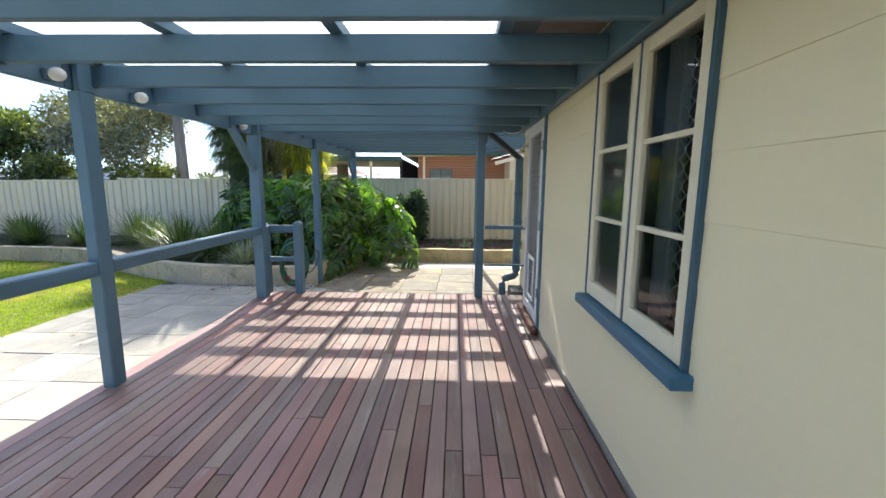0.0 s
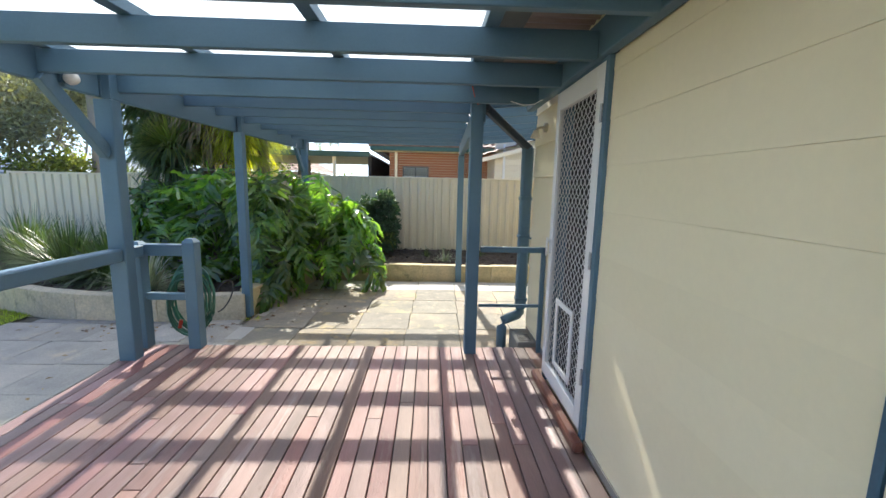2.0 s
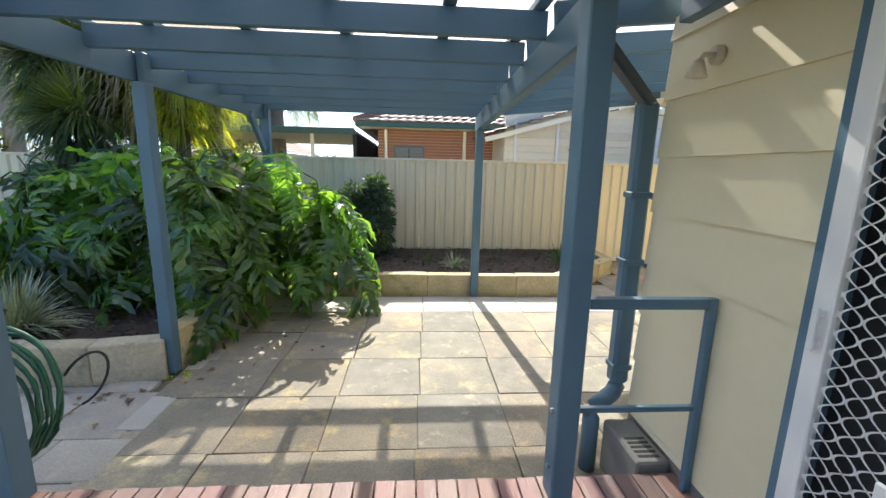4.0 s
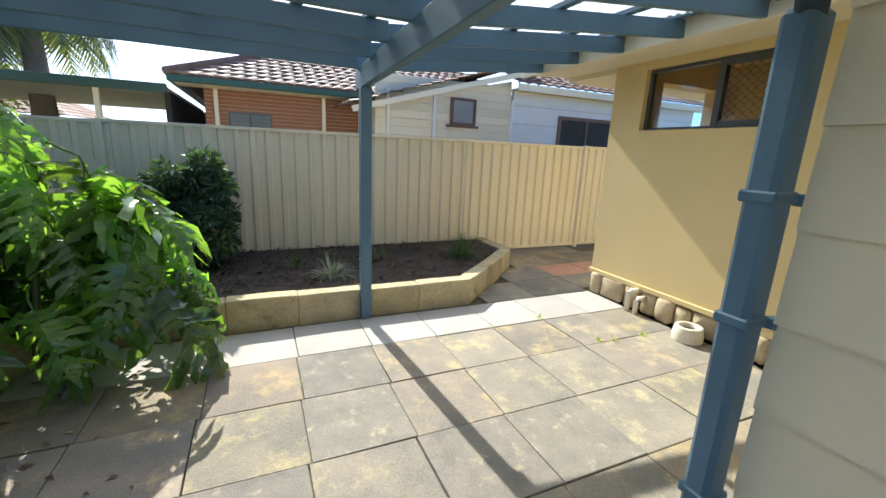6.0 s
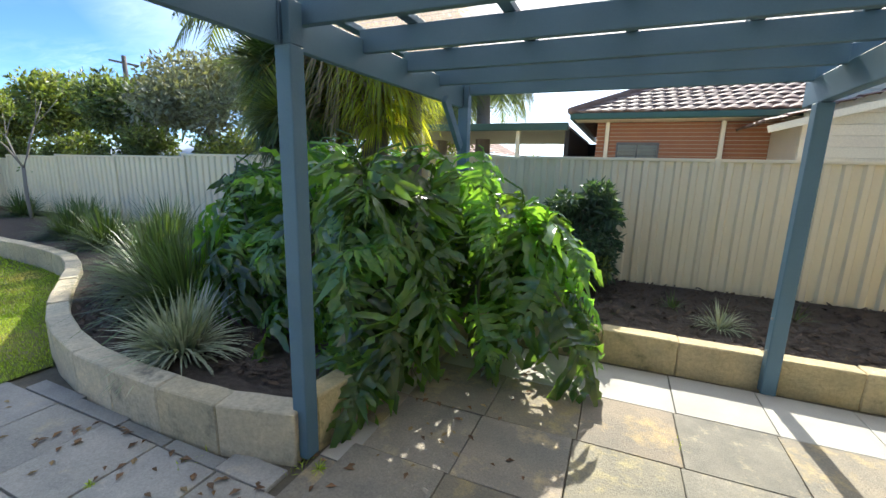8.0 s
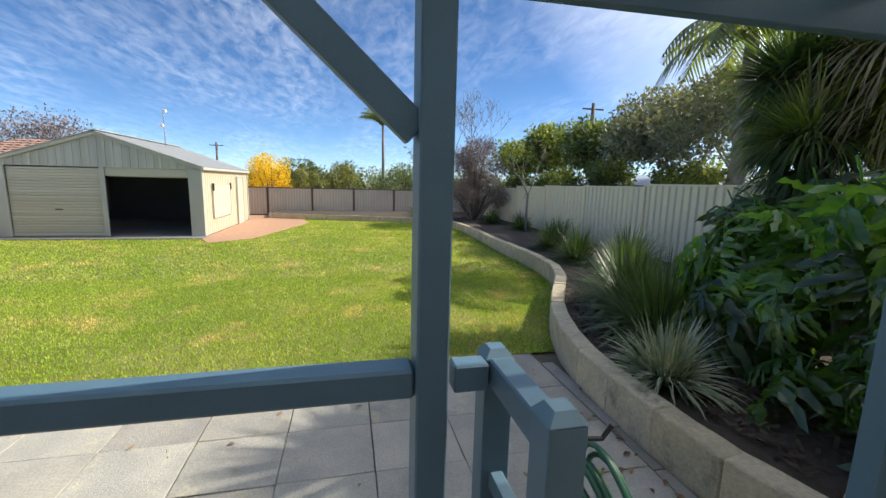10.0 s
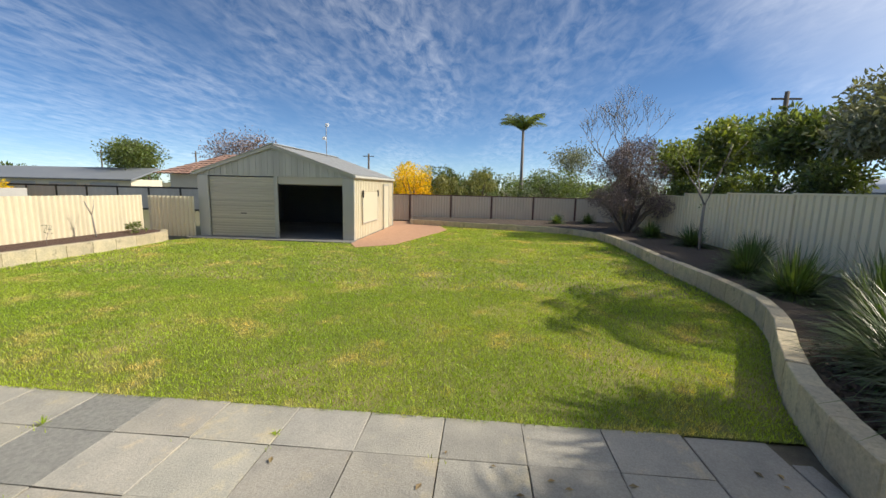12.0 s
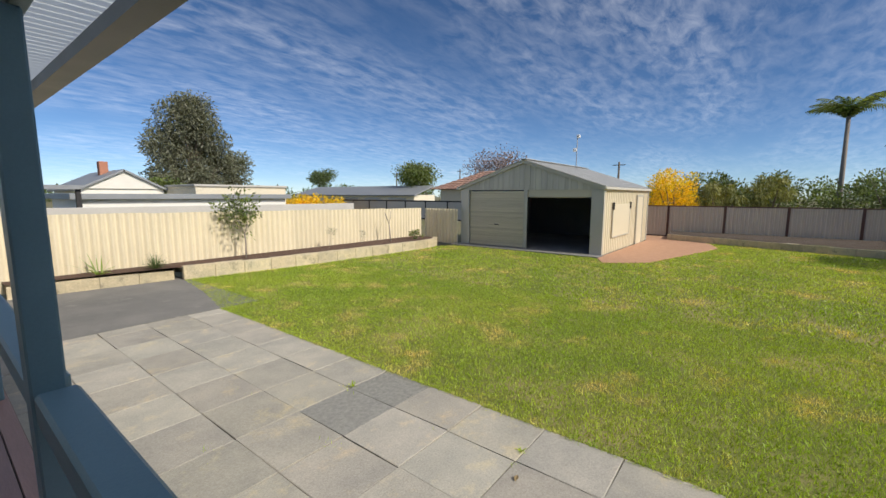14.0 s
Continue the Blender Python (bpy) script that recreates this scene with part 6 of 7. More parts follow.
q = [bm.verts.new(p) for p in ((-19.8, 14.2, 1.55), (-8.7, 14.2, 1.55), (-8.7, 17.5, 2.05), (-19.8, 17.5, 2.05))]
bm.faces.new(q)
bm = thicken(bm, 0.05)
part("roof", bm, surf("blue_steel", (0.38, 0.45, 0.55), (0.46, 0.52, 0.60), 2, 0.5, 0.05), t)

# ---------------------------------------------------------------- buildings beyond the left and far fences
t = thing("long_white_building", (-9.5, -15, G), "long low white building with grey roof edge", "building")
part("wall", boxes((-13.3, -5.6, -18, -14, G, 1.30)), surf("white_paint_wall", (0.78, 0.77, 0.73), (0.82, 0.81, 0.77), 2, 0.7, 0.05), t)
part("roof", boxes((-13.5, -5.4, -18.2, -13.8, 1.30, 1.50), bevel=0.01), GREYROOF, t)
t = thing("grey_garden_wall", (-8, -10, G), "rendered grey wall behind the corrugated fence", "wall")
part("wall", boxes((-14.2, -3.0, -10.2, -10.0, G, 1.12), bevel=0.01), GREY, t)
t = thing("lean_to", (-4.6, -12, G), "small dark-roofed lean-to shelter", "shed")
part("roof", boxes((-5.35, -2.0, -13.5, -11.6, 1.62, 1.74)), GREYROOF, t)
part("post", box(-5.3, -5.18, -11.8, -11.68, G, 1.62), DARK, t)
part("wall", box(-5.3, -2.0, -12.6, -12.5, G, 0.85), CREAM_WALL, t)
t = thing("gable_house", (-11.5, -31, G), "white gabled house with red chimney", "house")
bm = boxes((-13.4, -8.8, -38, -30, G, 1.9))
part("wall", bm, WHITE_WALL, t)
bm = bmesh.new()
for s in (-1, 1):
    q = [bm.verts.new(p) for p in ((-11.1 + s * 2.7, -29.7, 1.75), (-11.1, -29.7, 3.15), (-11.1, -38.2, 3.15), (-11.1 + s * 2.7, -38.2, 1.75))]
    bm.faces.new(q)
bm = thicken(bm, 0.12)
part("roof", bm, GREYROOF, t)
bm = bmesh.new()
bm.faces.new([bm.verts.new(p) for p in ((-13.4, -29.98, 1.85), (-8.8, -29.98, 1.85), (-11.1, -29.98, 3.05))])
bm = thicken(bm, 0.1)
part("gable", bm, WHITE_WALL, t)
part("chimney", box(-10.9, -10.4, -33, -32.4, 2.6, 3.75, 0.02), HOUSE_BRICK, t)
t = thing("flat_building", (-15.5, -25, G), "beige flat-roofed building beyond the fence", "building")
part("wall", boxes((-20.0, -13.6, -30, -25, G, 2.0)), CREAM_WALL, t)
part("parapet", boxes((-20.1, -13.5, -30.1, -24.9, 2.0, 2.15), bevel=0.02), GREY, t)
t = thing("long_shed", (-41, -42, G), "long cream shed with dark grey roof", "building")
part("wall", boxes((-44, -40, -54, -29.7, G, 1.5)), CREAM_WALL, t)
bm = bmesh.new()
q = [bm.verts.new(p) for p in ((-39.6, -55, 1.5), (-39.6, -29.3, 1.5), (-44.0, -29.8, 2.75), (-44.0, -55, 2.75))]
bm.faces.new(q)
bm = thicken(bm, 0.15)
part("roof", bm, GREYROOF, t)
for k in range(5):
    part("door", box(-39.98, -39.9, -52 + k * 4.5, -49 + k * 4.5, G, 1.1), GREY, t)
for k in range(8):
    fence_line("dark_fence_panel", (-25, -27.0 + 2.0 * k), (-25, -25.05 + 2.0 * k), G, 1.10, GREY, BLACKISH, "grey mesh fence with dark rails", pitch=0.5, depth=0.01, group="dark railed fence panels", pw=0.12, rail=0.10)
bush("clipped_hedge", (-22, -24.5, G), 1.6, 5.5, 1.65, 5200, 0.2, LEAF_YELLOW, 141, "yellow-green clipped hedge behind the fence", 46)
t = thing("far_house", (-38, -14, G), "brown tiled house behind the garage", "house")
part("wall", boxes((-40, -33, -20, -9, G, 2.0)), CREAM_WALL, t)
v, f = tiled(((-32.5, -21, 2.0), (-32.5, -8.5, 2.0)), ((-36, -17, 3.7), (-36, -12, 3.7)), 10, 26, 0.06)
cards("roof", v, f, TILE_RED, t, "brown tiles")
v, f = tiled(((-40, -21, 2.0), (-32.5, -21, 2.0)), ((-36.5, -17, 3.7), (-36, -17, 3.7)), 10, 20, 0.06)
cards("roof", v, f, TILE_RED, t, "brown tiles")

# ---------------------------------------------------------------- far trees and palms


def feather_palm(at, height, fronds, ln, seed, label, trunk=0.09, leaf_mat=LEAF_MID, droop=0.9, up=0.6):
    t = thing("palm_tree", at, label, "tree", "palm trees")
    r = np.random.default_rng(seed)
    p = Vector(at) + Vector((0, 0, height))
    part("trunk", tube([Vector(at), Vector(at) + Vector((0.04, 0.02, height * 0.5)), p], [trunk * 1.5, trunk, trunk * 0.8], 9), BARK_GREY, t, smooth=True)
    for k in range(fronds):
        a = (k + r.random() * 0.6) * math.tau / fronds
        d = Vector((math.cos(a), math.sin(a), up + 1.1 * r.random() - 0.2)).normalized()
        q = p.copy()
        v, f = [], []
        n = 22
        for i in range(n):
            u = i / n
            sidev = Vector((-math.sin(a), math.cos(a), 0))
            w = ln * 0.30 * math.sin(math.pi * min(1, 0.12 + u * 0.9)) ** 0.7
            for s in (-1, 1):
                tip = q + (sidev * s * 0.8 + d * 0.55 + Vector((0, 0, -0.45 - 0.3 * r.random()))) * w
                o = len(v)
                v += [tuple(q), tuple(q + d * ln / n * 0.9), tuple(tip)]
                f.append((o, o + 1, o + 2))
            o = len(v)
            v += [tuple(q + sidev * 0.012), tuple(q - sidev * 0.012), tuple(q + d * ln / n)]
            f.append((o, o + 1, o + 2))
            q = q + d * ln / n
            d = (d + Vector((0, 0, -droop * 1.6 / n))).normalized()
        cards("frond", v, f, leaf_mat, t)
    return t


feather_palm((-32, 7.3, G), 5.8, 22, 1.95, 151, "slim palm tree above the far fence", 0.11, LEAF_DARK, 1.0, 1.3)
feather_palm((-8.6, 12.9, G), 4.9, 13, 2.3, 152, "tall feather palm just behind the fence", 0.16, LEAF_DARK, 1.5, 0.6)
feather_palm((-5.0, 18.3, G), 4.6, 26, 2.5, 153, "dark feather palm by the carport", 0.24, LEAF_DARK, 2.2, 0.5)
feather_palm((-6.8, 19.0, G), 4.7, 26, 2.5, 155, "dark feather palm behind the carport", 0.24, LEAF_DARK, 2.2, 0.5)
bush("yellow_bush", (-28, 0.3, G), 1.5, 1.4, 3.5, 7000, 0.13, LEAF_YELLOW, 161, "bright yellow flowering bush behind the fence", 34)
bush("weeping_shrub", (-27, 2.5, G), 0.8, 0.8, 2.9, 3600, 0.22, LEAF_OLIVE, 163, "weeping pale green shrub behind the fence", 20, 0.15, 1.2)
bush("weeping_shrub", (-28, 4.4, G), 1.0, 1.1, 3.1, 4600, 0.22, LEAF_OLIVE, 165, "weeping pale green shrub behind the fence", 22, 0.15, 1.2)
bush("green_bush", (-29.5, 9.0, G), 2.2, 2.3, 3.1, 8000, 0.15, LEAF_DARK, 167, "rounded green bush behind the far fence", 40)
bush("green_bush", (-31, 3.2, G), 1.6, 4.0, 3.3, 9000, 0.17, LEAF_DARK, 169, "dark green bushes behind the far fence", 48)
tree("grey_tree", (-36, 11.5, G), 5.2, 4.5, 3200, 0.16, LEAF_GREY, 171, "pale grey-green tree behind the far fence", BARK_GREY, 0.25, 0.6)
T_LAB = "leafy dark green tree behind the boundary fence"
tree("garden_tree", (-17.5, 13.4, G), 4.3, 4.2, 7500, 0.17, LEAF_MID, 181, T_LAB, low=0.3, clump=0.125)
tree("garden_tree", (-14.4, 13.3, G), 4.2, 4.2, 8000, 0.16, LEAF_DARK, 183, T_LAB, low=0.3, clump=0.125)
tree("olive_tree", (-11.3, 13.8, G), 4.5, 4.6, 9000, 0.15, LEAF_GREY, 187, "silvery grey-green tree behind the boundary fence", BARK_GREY, low=0.3, clump=0.125)
tree("olive_tree", (-13.5, 18.5, G), 6.2, 5.6, 9000, 0.17, LEAF_GREY, 189, "silvery grey-green tree behind the boundary fence", BARK_GREY, low=0.3, clump=0.16)
tree("garden_tree", (-8.0, 20.5, G), 3.9, 4.2, 8000, 0.17, LEAF_MID, 191, T_LAB, low=0.3, clump=0.16)
tree("garden_tree", (-21.0, 13.6, G), 3.9, 4.0, 8000, 0.17, LEAF_MID, 195, T_LAB, low=0.3, clump=0.16)
for k, (x, y, h, mt) in enumerate([(-9.8, 12.5, 2.6, LEAF_MID), (-12.4, 12.5, 2.9, LEAF_DARK), (-15.6, 12.5, 2.7, LEAF_MID), (-18.8, 12.6, 2.5, LEAF_DARK), (-6.6, 12.6, 2.2, LEAF_DARK)]):
    bush("hedge_shrub", (x, y, G), 1.5, 0.8, h, 6500, 0.12, mt, 230 + k, "leafy green shrub just behind the fence", 36)
bush("eucalypt", (-19.2, -40, G), 4.6, 3.8, 13.0, 26000, 0.32, LEAF_EUC, 201, "tall spreading eucalypt behind the neighbouring roofs", 64, 0.35, 0.4, "tree", 0.12, True)
tree("eucalypt", (-24.0, -41, G), 6.0, 5.0, 3500, 0.28, LEAF_GREY, 203, "lower eucalypt behind the neighbouring roofs", BARK_GREY, 0.25, 0.6, 0.2, low=0.2)
tree("street_tree", (-45, -35, G), 5.6, 8.0, 8000, 0.28, LEAF_MID, 205, "round green street tree", low=0.2)
tree("street_tree", (-44, -20.0, G), 6.6, 7.5, 4200, 0.22, LEAF_PURPLE, 207, "half-bare branching street tree far off", BARK_GREY, 0.25, 0.8, low=0.4, depth=4)
tree("street_tree", (-60, -75, G), 7.0, 7.0, 3500, 0.4, LEAF_DARK, 209, "dark street tree far off", low=0.2)
bush("low_palms", (-13.5, -33, G), 3.0, 2.0, 3.0, 3000, 0.3, LEAF_MID, 211, "mixed green garden shrubs before the white house", 30)
# distant tree line and poles
v, f = [], []
r = np.random.default_rng(221)
for k in range(90):
    a = math.pi * (0.42 + 1.05 * k / 90)
    d = 110 + 60 * r.random()
    hgt = 3.0 + 4.0 * r.random() ** 2
    cs = [(math.cos(a) * d + r.normal() * 3, math.sin(a) * d + r.normal() * 3, G + hgt * 0.5 * r.random() + 0.8) for _ in range(6)]
    b, g = leaf_cloud(cs, [2.4] * 6, 420, 0.9, int(r.integers(1e9)))
    f += [tuple(q + len(v) for q in w) for w in g]
    v += b
t = thing("distant_trees", (-100, 0, G), "low line of far trees along the horizon", "trees", kind="stuff")
cards("foliage", v, f, LEAF_DARK, t, kind="stuff")
for x, y, h in ((-60, -11.4, 5.9), (-70, -62, 6.5), (-75, -48, 7.0), (-28, 21.5, 7.2), (-52, -38, 6.0)):
    t = thing("utility_pole", (x, y, G), "weathered timber power pole", "pole", "utility poles")
    part("shaft", tube([(x, y, G), (x, y, h)], [0.16, 0.12], 8), TIMBER, t, smooth=True)
    part("crossarm", beam((x, y - 0.8, h - 0.4), (x, y + 0.8, h - 0.4), 0.1, 0.1), TIMBER, t)

# weeds in the paving joints and leaves blown against the wall
for k, (x, y, q) in enumerate([(2.20, 8.42, 0.07), (2.41, 7.78, 0.06), (2.56, 7.74, 0.05), (2.95, 7.745, 0.06), (-4.53, 1.53, 0.07), (-4.63, 3.20, 0.05), (-3.20, 6.25, 0.04), (-2.18, 6.85, 0.06), (-2.20, 7.19, 0.05)]):
    grass_clump((x, y, G), 26, q, 0.007, GRASS, "small green weed growing in a paving joint", 300 + k, name="weed", spread=1.4, droop=1.1, group="paving weeds")
r = np.random.default_rng(77)
v, f = [], []
for k in range(70):
    near = k < 45
    x, y = (-3.9 + 1.9 * r.random(), 6.62 - abs(r.normal()) * 0.22) if near else (-2.0 + 0.9 * r.random(), 7.0 + 1.9 * r.random())
    if x > -2.35 and near:
        y = 6.7 + 0.3 * r.random()
    a, q = r.random() * math.tau, 0.018 + 0.022 * r.random()
    c, d = math.cos(a) * q, math.sin(a) * q
    o = len(v)
    v += [(x - c, y - d, G + 0.006), (x - d * 0.5, y + c * 0.5, G + 0.016), (x + c, y + d, G + 0.008), (x + d * 0.5, y - c * 0.5, G + 0.018)]
    f += [(o, o + 1, o + 2), (o, o + 2, o + 3)]
litter = thing("fallen_leaves", (-3, 6.5, G), "dry brown leaves scattered on the paving", "leaves", kind="stuff")
cards("leaves", v, f, surf("dry_leaf", (0.16, 0.085, 0.05), (0.24, 0.15, 0.07), 4, 0.8, 0, spread=0.4, vary="island"), litter, kind="stuff")

# ---------------------------------------------------------------- pieces: wall blocks, slabs, boards


def along(line, step):
    pts = [Vector((*p, 0)) for p in line]
    out = []
    carry = 0.0
    for a, b in zip(pts, pts[1:]):
        d = (b - a).length
        s = carry
        while s < d:
            out.append((a + (b - a) * (s / d)))
            s += step
        carry = s - d
    return out + [pts[-1]]


def block_wall(name, line, step, width, z0, z1, material, label, side=1, far_z=None):
    w = tagged(new(name), label, "wall", kind="structure")
    BASES[w] = Vector((0, 0, 0))
    pts = along(line, step)
    r = np.random.default_rng(len(line))
    for a, b in zip(pts, pts[1:]):
        d = b - a
        if d.length < 0.08:
            continue
        nrm = Vector((-d.y, d.x, 0)).normalized() * width * side
        zt = z1 if far_z is None else z1 + (far_z - z1) * min(1, max(0, (-a.x - 7) / 8))
        gap = d.normalized() * 0.002
        bm = bmesh.new()
        lo = [a + gap, b - gap, b - gap + nrm, a + gap + nrm]
        top = zt + r.normal() * 0.004
        vs = [bm.verts.new((p.x, p.y, z0)) for p in lo] + [bm.verts.new((p.x, p.y, top)) for p in lo]
        for q in ((0, 1, 5, 4), (1, 2, 6, 5), (2, 3, 7, 6), (3, 0, 4, 7), (4, 5, 6, 7), (3, 2, 1, 0)):
            bm.faces.new([vs[k] for k in q])
        bmesh.ops.recalc_face_normals(bm, faces=bm.faces[:])
        bmesh.ops.bevel(bm, geom=bm.edges[:], offset=0.009, segments=1, affect="EDGES")
        bmesh.ops.subdivide_edges(bm, edges=[e for e in bm.edges if e.calc_length() > 0.12], cuts=2, use_grid_fill=True)
        for vtx in bm.verts:
            vtx.co += Vector(noise.noise_vector(vtx.co * 9)) * 0.006 + Vector(noise.noise_vector(vtx.co * 31)) * 0.004
        part("stone_block", bm, material, w)
    return w


block_wall("bed_wall_curve", CURVE[:15], 0.50, 0.17, G - 0.05, 0.045, LIME_PALE, "curved wall of pale limestone blocks beside the lawn", -1, -0.02)
block_wall("bed_wall_far", CURVE[14:], 0.60, 0.17, G - 0.05, -0.05, LIME_PALE, "low limestone kerb before the far fence", -1)
block_wall("bed_wall_side", [(-2.30, 7.0), (-2.19, 7.9), (-2.02, 9.06)], 0.50, 0.17, G - 0.05, 0.06, LIME, "yellowish limestone wall beside the paving", 1)
block_wall("bed_wall_front", [(-2.02, 9.07), (1.72, 9.07), (3.05, 10.28), (3.05, 11.2)], 0.62, 0.17, G - 0.05, 0.005, LIME, "mossy yellow limestone wall of the garden bed", 1)
block_wall("bed_wall_left", LEFT[2:], 0.60, 0.16, G - 0.05, 0.0, LIME_PALE, "pale block wall of the bed along the corrugated fence", 1)
block_wall("bed_wall_left_low", LEFT[:2], 0.60, 0.16, G - 0.05, -0.06, LIME_PALE, "low pale block wall by the concrete pad", 1)

# footing stones under the yellow wall
foot = tagged(new("footing_stones"), "rough rubble stones under the yellow wall", "wall", kind="structure")
BASES[foot] = Vector((0, 0, 0))
r = np.random.default_rng(44)
y = 5.6
while y < 9.0:
    w = 0.15 + 0.2 * r.random()
    bm = box(YX - 0.01 - 0.05 * r.random(), YX + 0.07, y, y + w - 0.015, G, 0.0 - 0.03 * r.random(), 0.03)
    bmesh.ops.subdivide_edges(bm, edges=bm.edges[:], cuts=1)
    for vtx in bm.verts:
        vtx.co += Vector(noise.noise_vector(vtx.co * 8)) * 0.022
    part("stone", bm, STONE, foot, smooth=True)
    y += w


def slab_mesh(w, d, h=0.045, seed=0, mat=SLAB):
    bm = box(-w / 2, w / 2, -d / 2, d / 2, -h, 0, 0.004)
    r = np.random.default_rng(seed)
    for vtx in bm.verts:
        vtx.co += Vector((r.normal() * 0.002, r.normal() * 0.002, 0))
    me = bpy.data.meshes.new("slab")
    bm.to_mesh(me)
    bm.free()
    me.materials.append(mat)
    return me


paving = struct("pavement", boxes((-2.48, 3.45, 5.25, 9.2, G - 0.09, G - 0.028), (-4.985, -2.48, -2.17, 6.95, G - 0.09, G - 0.028), (1.7, 6.6, 9.2, 11.3, G - 0.09, G - 0.028)), SAND, "concrete slab paving with sandy weedy joints", "pavement")
r = np.random.default_rng(77)


def lay(x0, x1, y0, y1, mat, tilt=0.004):
    me = slab_mesh(x1 - x0 - 0.006, y1 - y0 - 0.006, 0.05, int(r.integers(1e6)), mat)
    m = pose((x0 + x1) / 2, (y0 + y1) / 2, G + r.normal() * 0.002, r.normal() * tilt * 40, r.normal() * tilt * 40, 0)
    return piece("slab", me, paving, m)


for i in range(10):
    x0 = -2.07 + 0.615 * i
    if x0 > 3.3:
        break
    lay(x0, min(x0 + 0.615, 3.40), 8.375, 8.985, SLAB_PALE)
    for j in range(5):
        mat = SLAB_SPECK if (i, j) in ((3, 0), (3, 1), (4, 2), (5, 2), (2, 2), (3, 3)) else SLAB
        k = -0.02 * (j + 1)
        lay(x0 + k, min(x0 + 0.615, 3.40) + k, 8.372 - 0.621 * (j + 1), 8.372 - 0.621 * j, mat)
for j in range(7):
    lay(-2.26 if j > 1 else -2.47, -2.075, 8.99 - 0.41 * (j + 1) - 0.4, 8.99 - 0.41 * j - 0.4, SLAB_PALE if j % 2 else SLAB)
XS, YP, Y0 = [-4.985, -4.505, -3.98, -3.47, -2.965, -2.505], 0.5655, -2.435
for j in range(15):
    y0 = max(Y0 + YP * j, -2.14)
    for i in range(5):
        mat = SLAB_GREY if (i, j) in ((0, 7), (1, 7)) else SLAB_FRONT
        lay(XS[i], XS[i + 1], y0, Y0 + YP * (j + 1), mat)
# the last full course is laid half a slab over, with cut pieces against the wall
for x0, x1 in ((-4.95, -4.26), (-4.26, -3.72), (-3.72, -3.20), (-3.20, -2.69), (-2.69, -2.18)):
    lay(x0, x1, 6.05, 6.605, SLAB_FRONT)
for x0, x1, y1 in ((-4.72, -4.18, 6.74), (-4.18, -3.62, 6.71), (-3.62, -3.16, 6.69), (-3.16, -2.72, 6.70), (-2.72, -2.33, 6.78)):
    lay(x0, x1, 6.61, y1, SLAB_FRONT)
for y0, y1 in ((5.33, 5.68), (5.68, 6.045)):
    lay(-2.50, -2.08, y0, y1, SLAB_FRONT)
for x0, x1, y0, y1, mat in ((1.9, 2.6, 9.0, 9.6, SLAB), (2.6, 3.4, 9.0, 9.6, SLAB), (2.6, 3.4, 9.6, 10.2, SLAB), (3.1, 3.9, 10.2, 10.8, SLAB), (3.4, 4.2, 9.1, 9.65, SLAB), (3.4, 4.1, 9.65, 10.2, BRICK_PATH), (4.1, 4.8, 9.65, 10.2, BRICK_PATH), (3.9, 4.7, 10.2, 10.8, SLAB), (3.1, 4.0, 10.8, 11.25, SLAB), (4.0, 4.9, 10.8, 11.25, SLAB), (4.2, 5.0, 9.1, 9.65, SLAB), (4.7, 5.5, 10.2, 10.8, SLAB)):
    lay(x0, x1, y0, y1, mat)

# weeds in the joints
r = np.random.default_rng(88)
v, f = [], []
spots = [(1.1, 8.36), (1.62, 8.37), (2.2, 8.1), (2.6, 7.75), (-0.24, 8.0), (-4.46, 2.6), (-4.46, 3.2), (-3.87, 3.7), (-3.87, 2.1), (-4.46, 1.5), (-4.97, 2.4), (-3.28, 1.5), (-4.46, 4.3), (-3.87, 0.9), (-2.3, 6.86), (-2.9, 6.6)]
for x, y in spots:
    for _ in range(26):
        b, g = blades((x + r.normal() * 0.02, y + r.normal() * 0.06, G - 0.02), 1, 0.05, 0.007, int(r.integers(1e9)), 1.2, 0.7, 0.01, seg=2)
        f += [tuple(q + len(v) for q in w) for w in g]
        v += b
weeds = thing("joint_weeds", (-3, 4, G - 0.03), "small grassy weeds growing in the slab joints", "weeds", kind="stuff")
cards("blades", v, f, GRASS, weeds, kind="stuff")
# fallen leaves
v, f = [], []
for _ in range(60):
    x, y = (-4.6 + 2.0 * r.random(), 3.2 + 3.4 * r.random()) if r.random() < 0.6 else (-2.1 + 0.6 * r.random(), 6.6 + 2.0 * r.random())
    a, s = r.random() * math.tau, 0.015 + 0.02 * r.random()
    u, w = Vector((math.cos(a), math.sin(a), 0)) * s, Vector((-math.sin(a), math.cos(a), 0)) * s * 0.5
    c = Vector((x, y, G + 0.008))
    o = len(v)
    v += [tuple(c - u), tuple(c + w + Vector((0, 0, 0.006))), tuple(c + u), tuple(c - w + Vector((0, 0, 0.006)))]
    f.append((o, o + 1, o + 2, o + 3))
litter = thing("fallen_leaves", (-3, 5, G), "dry brown leaves lying on the paving", "leaves", kind="stuff")
cards("leaves", v, f, BLADE_DRY, litter, kind="stuff")

# weatherboards
r = np.random.default_rng(99)


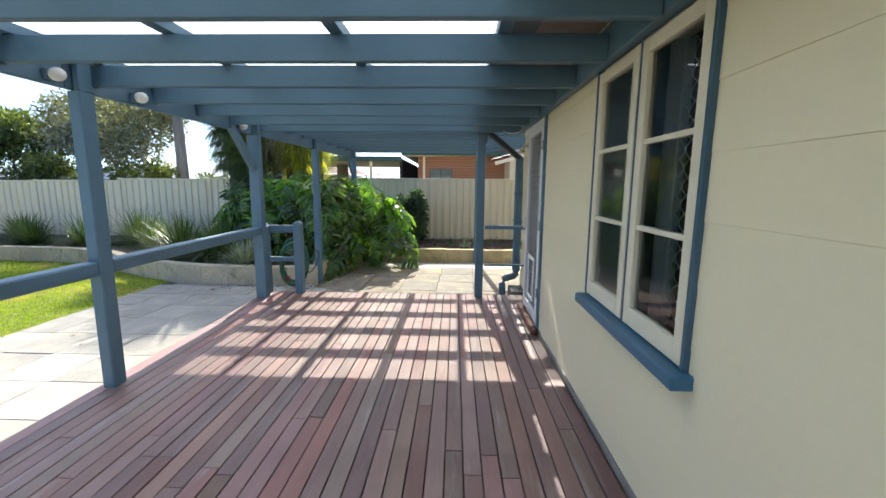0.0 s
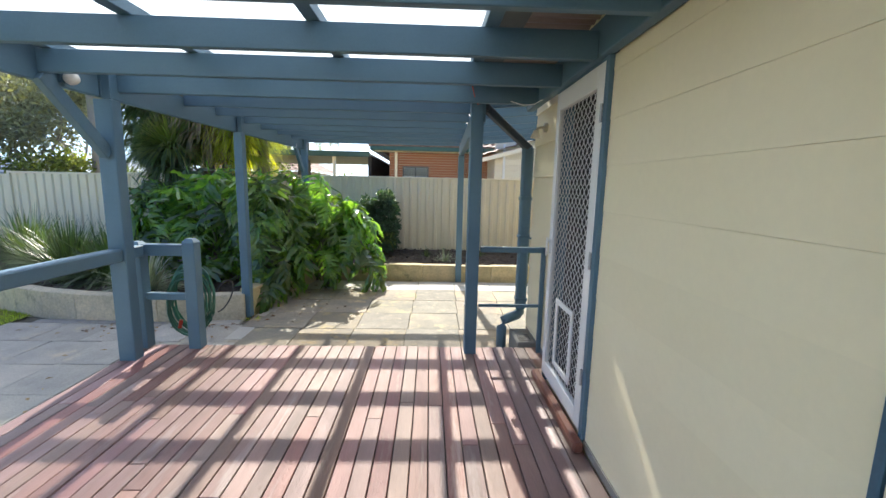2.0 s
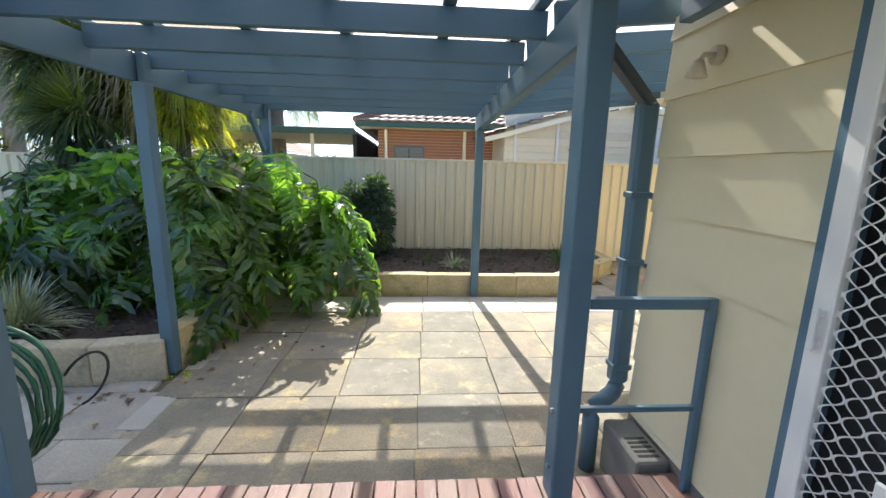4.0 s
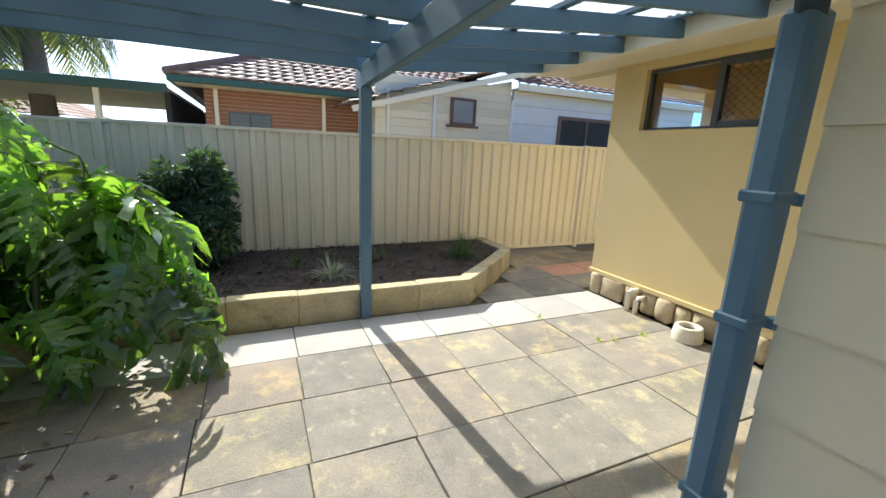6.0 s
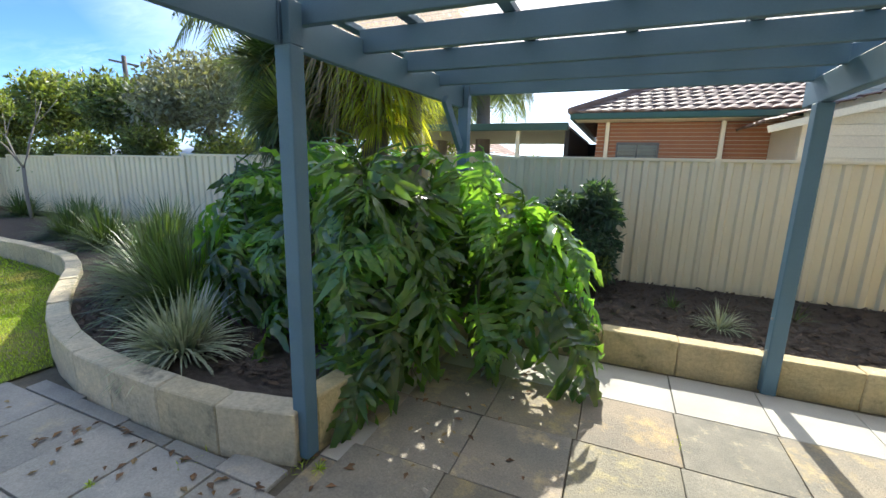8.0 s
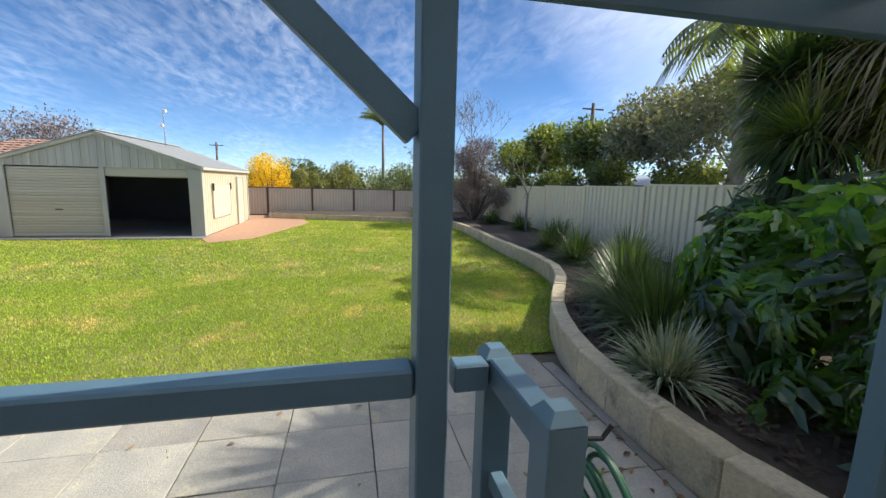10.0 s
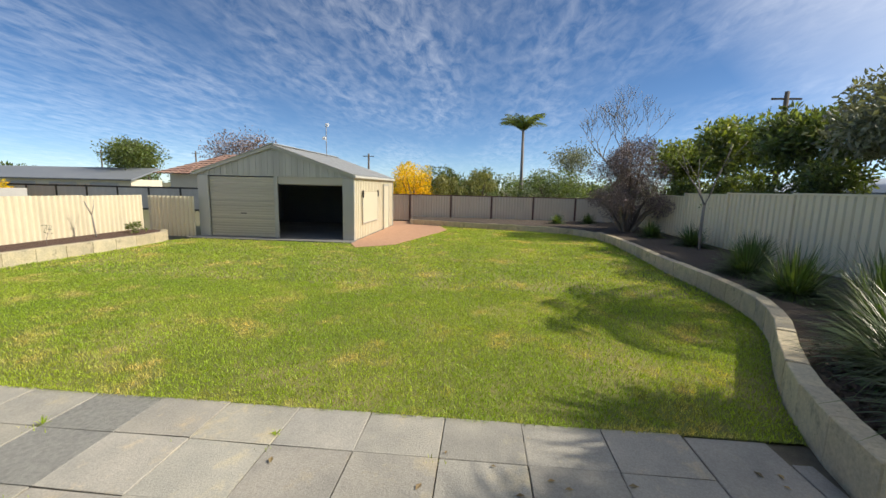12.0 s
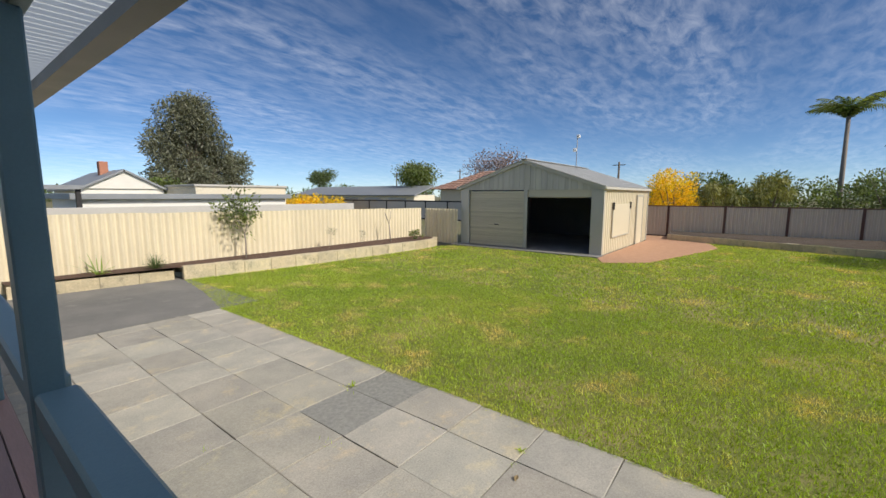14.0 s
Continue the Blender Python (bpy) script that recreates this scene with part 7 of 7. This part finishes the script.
def board_run(y0, y1, z_from, z_to, pitch=0.2245, z_ref=1.308, lean=0.0022, wx=WX):
    k = math.floor((z_from - z_ref) / pitch)
    z = z_ref + k * pitch
    while z < z_to - 0.004:
        a, b = max(z, z_from), min(z + pitch - 0.0009, z_to)
        if b - a > 0.01:
            bm = bmesh.new()
            q = [(wx - lean, a), (wx + 0.018, a), (wx + 0.018, b), (wx, b)]
            lo, hi = [bm.verts.new((x, y0, zz)) for x, zz in q], [bm.verts.new((x, y1, zz)) for x, zz in q]
            for i in range(4):
                bm.faces.new((lo[i], lo[(i + 1) % 4], hi[(i + 1) % 4], hi[i]))
            bm.faces.new(lo[::-1])
            bm.faces.new(hi)
            bmesh.ops.recalc_face_normals(bm, faces=bm.faces[:])
            part("weatherboard", bm, CREAM, wall_house)
        z += pitch


board_run(-3.0, WIN[0] - 0.021, 0.05, 2.06)
board_run(WIN[0] - 0.0205, WIN[1] + 0.0205, 0.05, WIN[2] - 0.062)
board_run(WIN[1] + 0.021, DOOR[0] - 0.036, 0.05, 2.06)
board_run(DOOR[1] + 0.036, 5.77, 0.05, 2.20, 0.285, 1.515, 0.016, WR)

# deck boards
# near-black sheet below the boards carries the shade of the gaps as colour
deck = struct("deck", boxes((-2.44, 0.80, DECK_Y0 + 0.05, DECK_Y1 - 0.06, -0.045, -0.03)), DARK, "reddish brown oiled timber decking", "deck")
pitch = (0.815 + 2.495) / 35
for i in range(35):
    x0 = -2.495 + i * pitch
    cuts = [DECK_Y0]
    y = DECK_Y0 + 0.8 + 1.7 * r.random()
    while y < DECK_Y1 - 0.7:
        cuts.append(y)
        y += 1.4 + 1.6 * r.random()
    cuts.append(DECK_Y1 + r.normal() * 0.004)
    for a, b in zip(cuts, cuts[1:]):
        me = bpy.data.meshes.new("deck_board")
        bm = box(-pitch / 2 + 0.003, pitch / 2 - 0.003, -(b - a) / 2 + 0.0015, (b - a) / 2 - 0.0015, -0.022, 0, 0.0025)
        bm.to_mesh(me)
        bm.free()
        me.materials.append(DECK)
        piece("deck_board", me, deck, Matrix.Translation((x0 + pitch / 2, (a + b) / 2, r.normal() * 0.0008)))
me = bpy.data.meshes.new("deck_board")
bm = box(-0.058, 0.058, -0.29, 0.29, -0.022, 0, 0.0025)
bm.to_mesh(me)
bm.free()
me.materials.append(DECK)
piece("deck_board", me, deck, Matrix.Translation((0.877, 5.02, 0)))
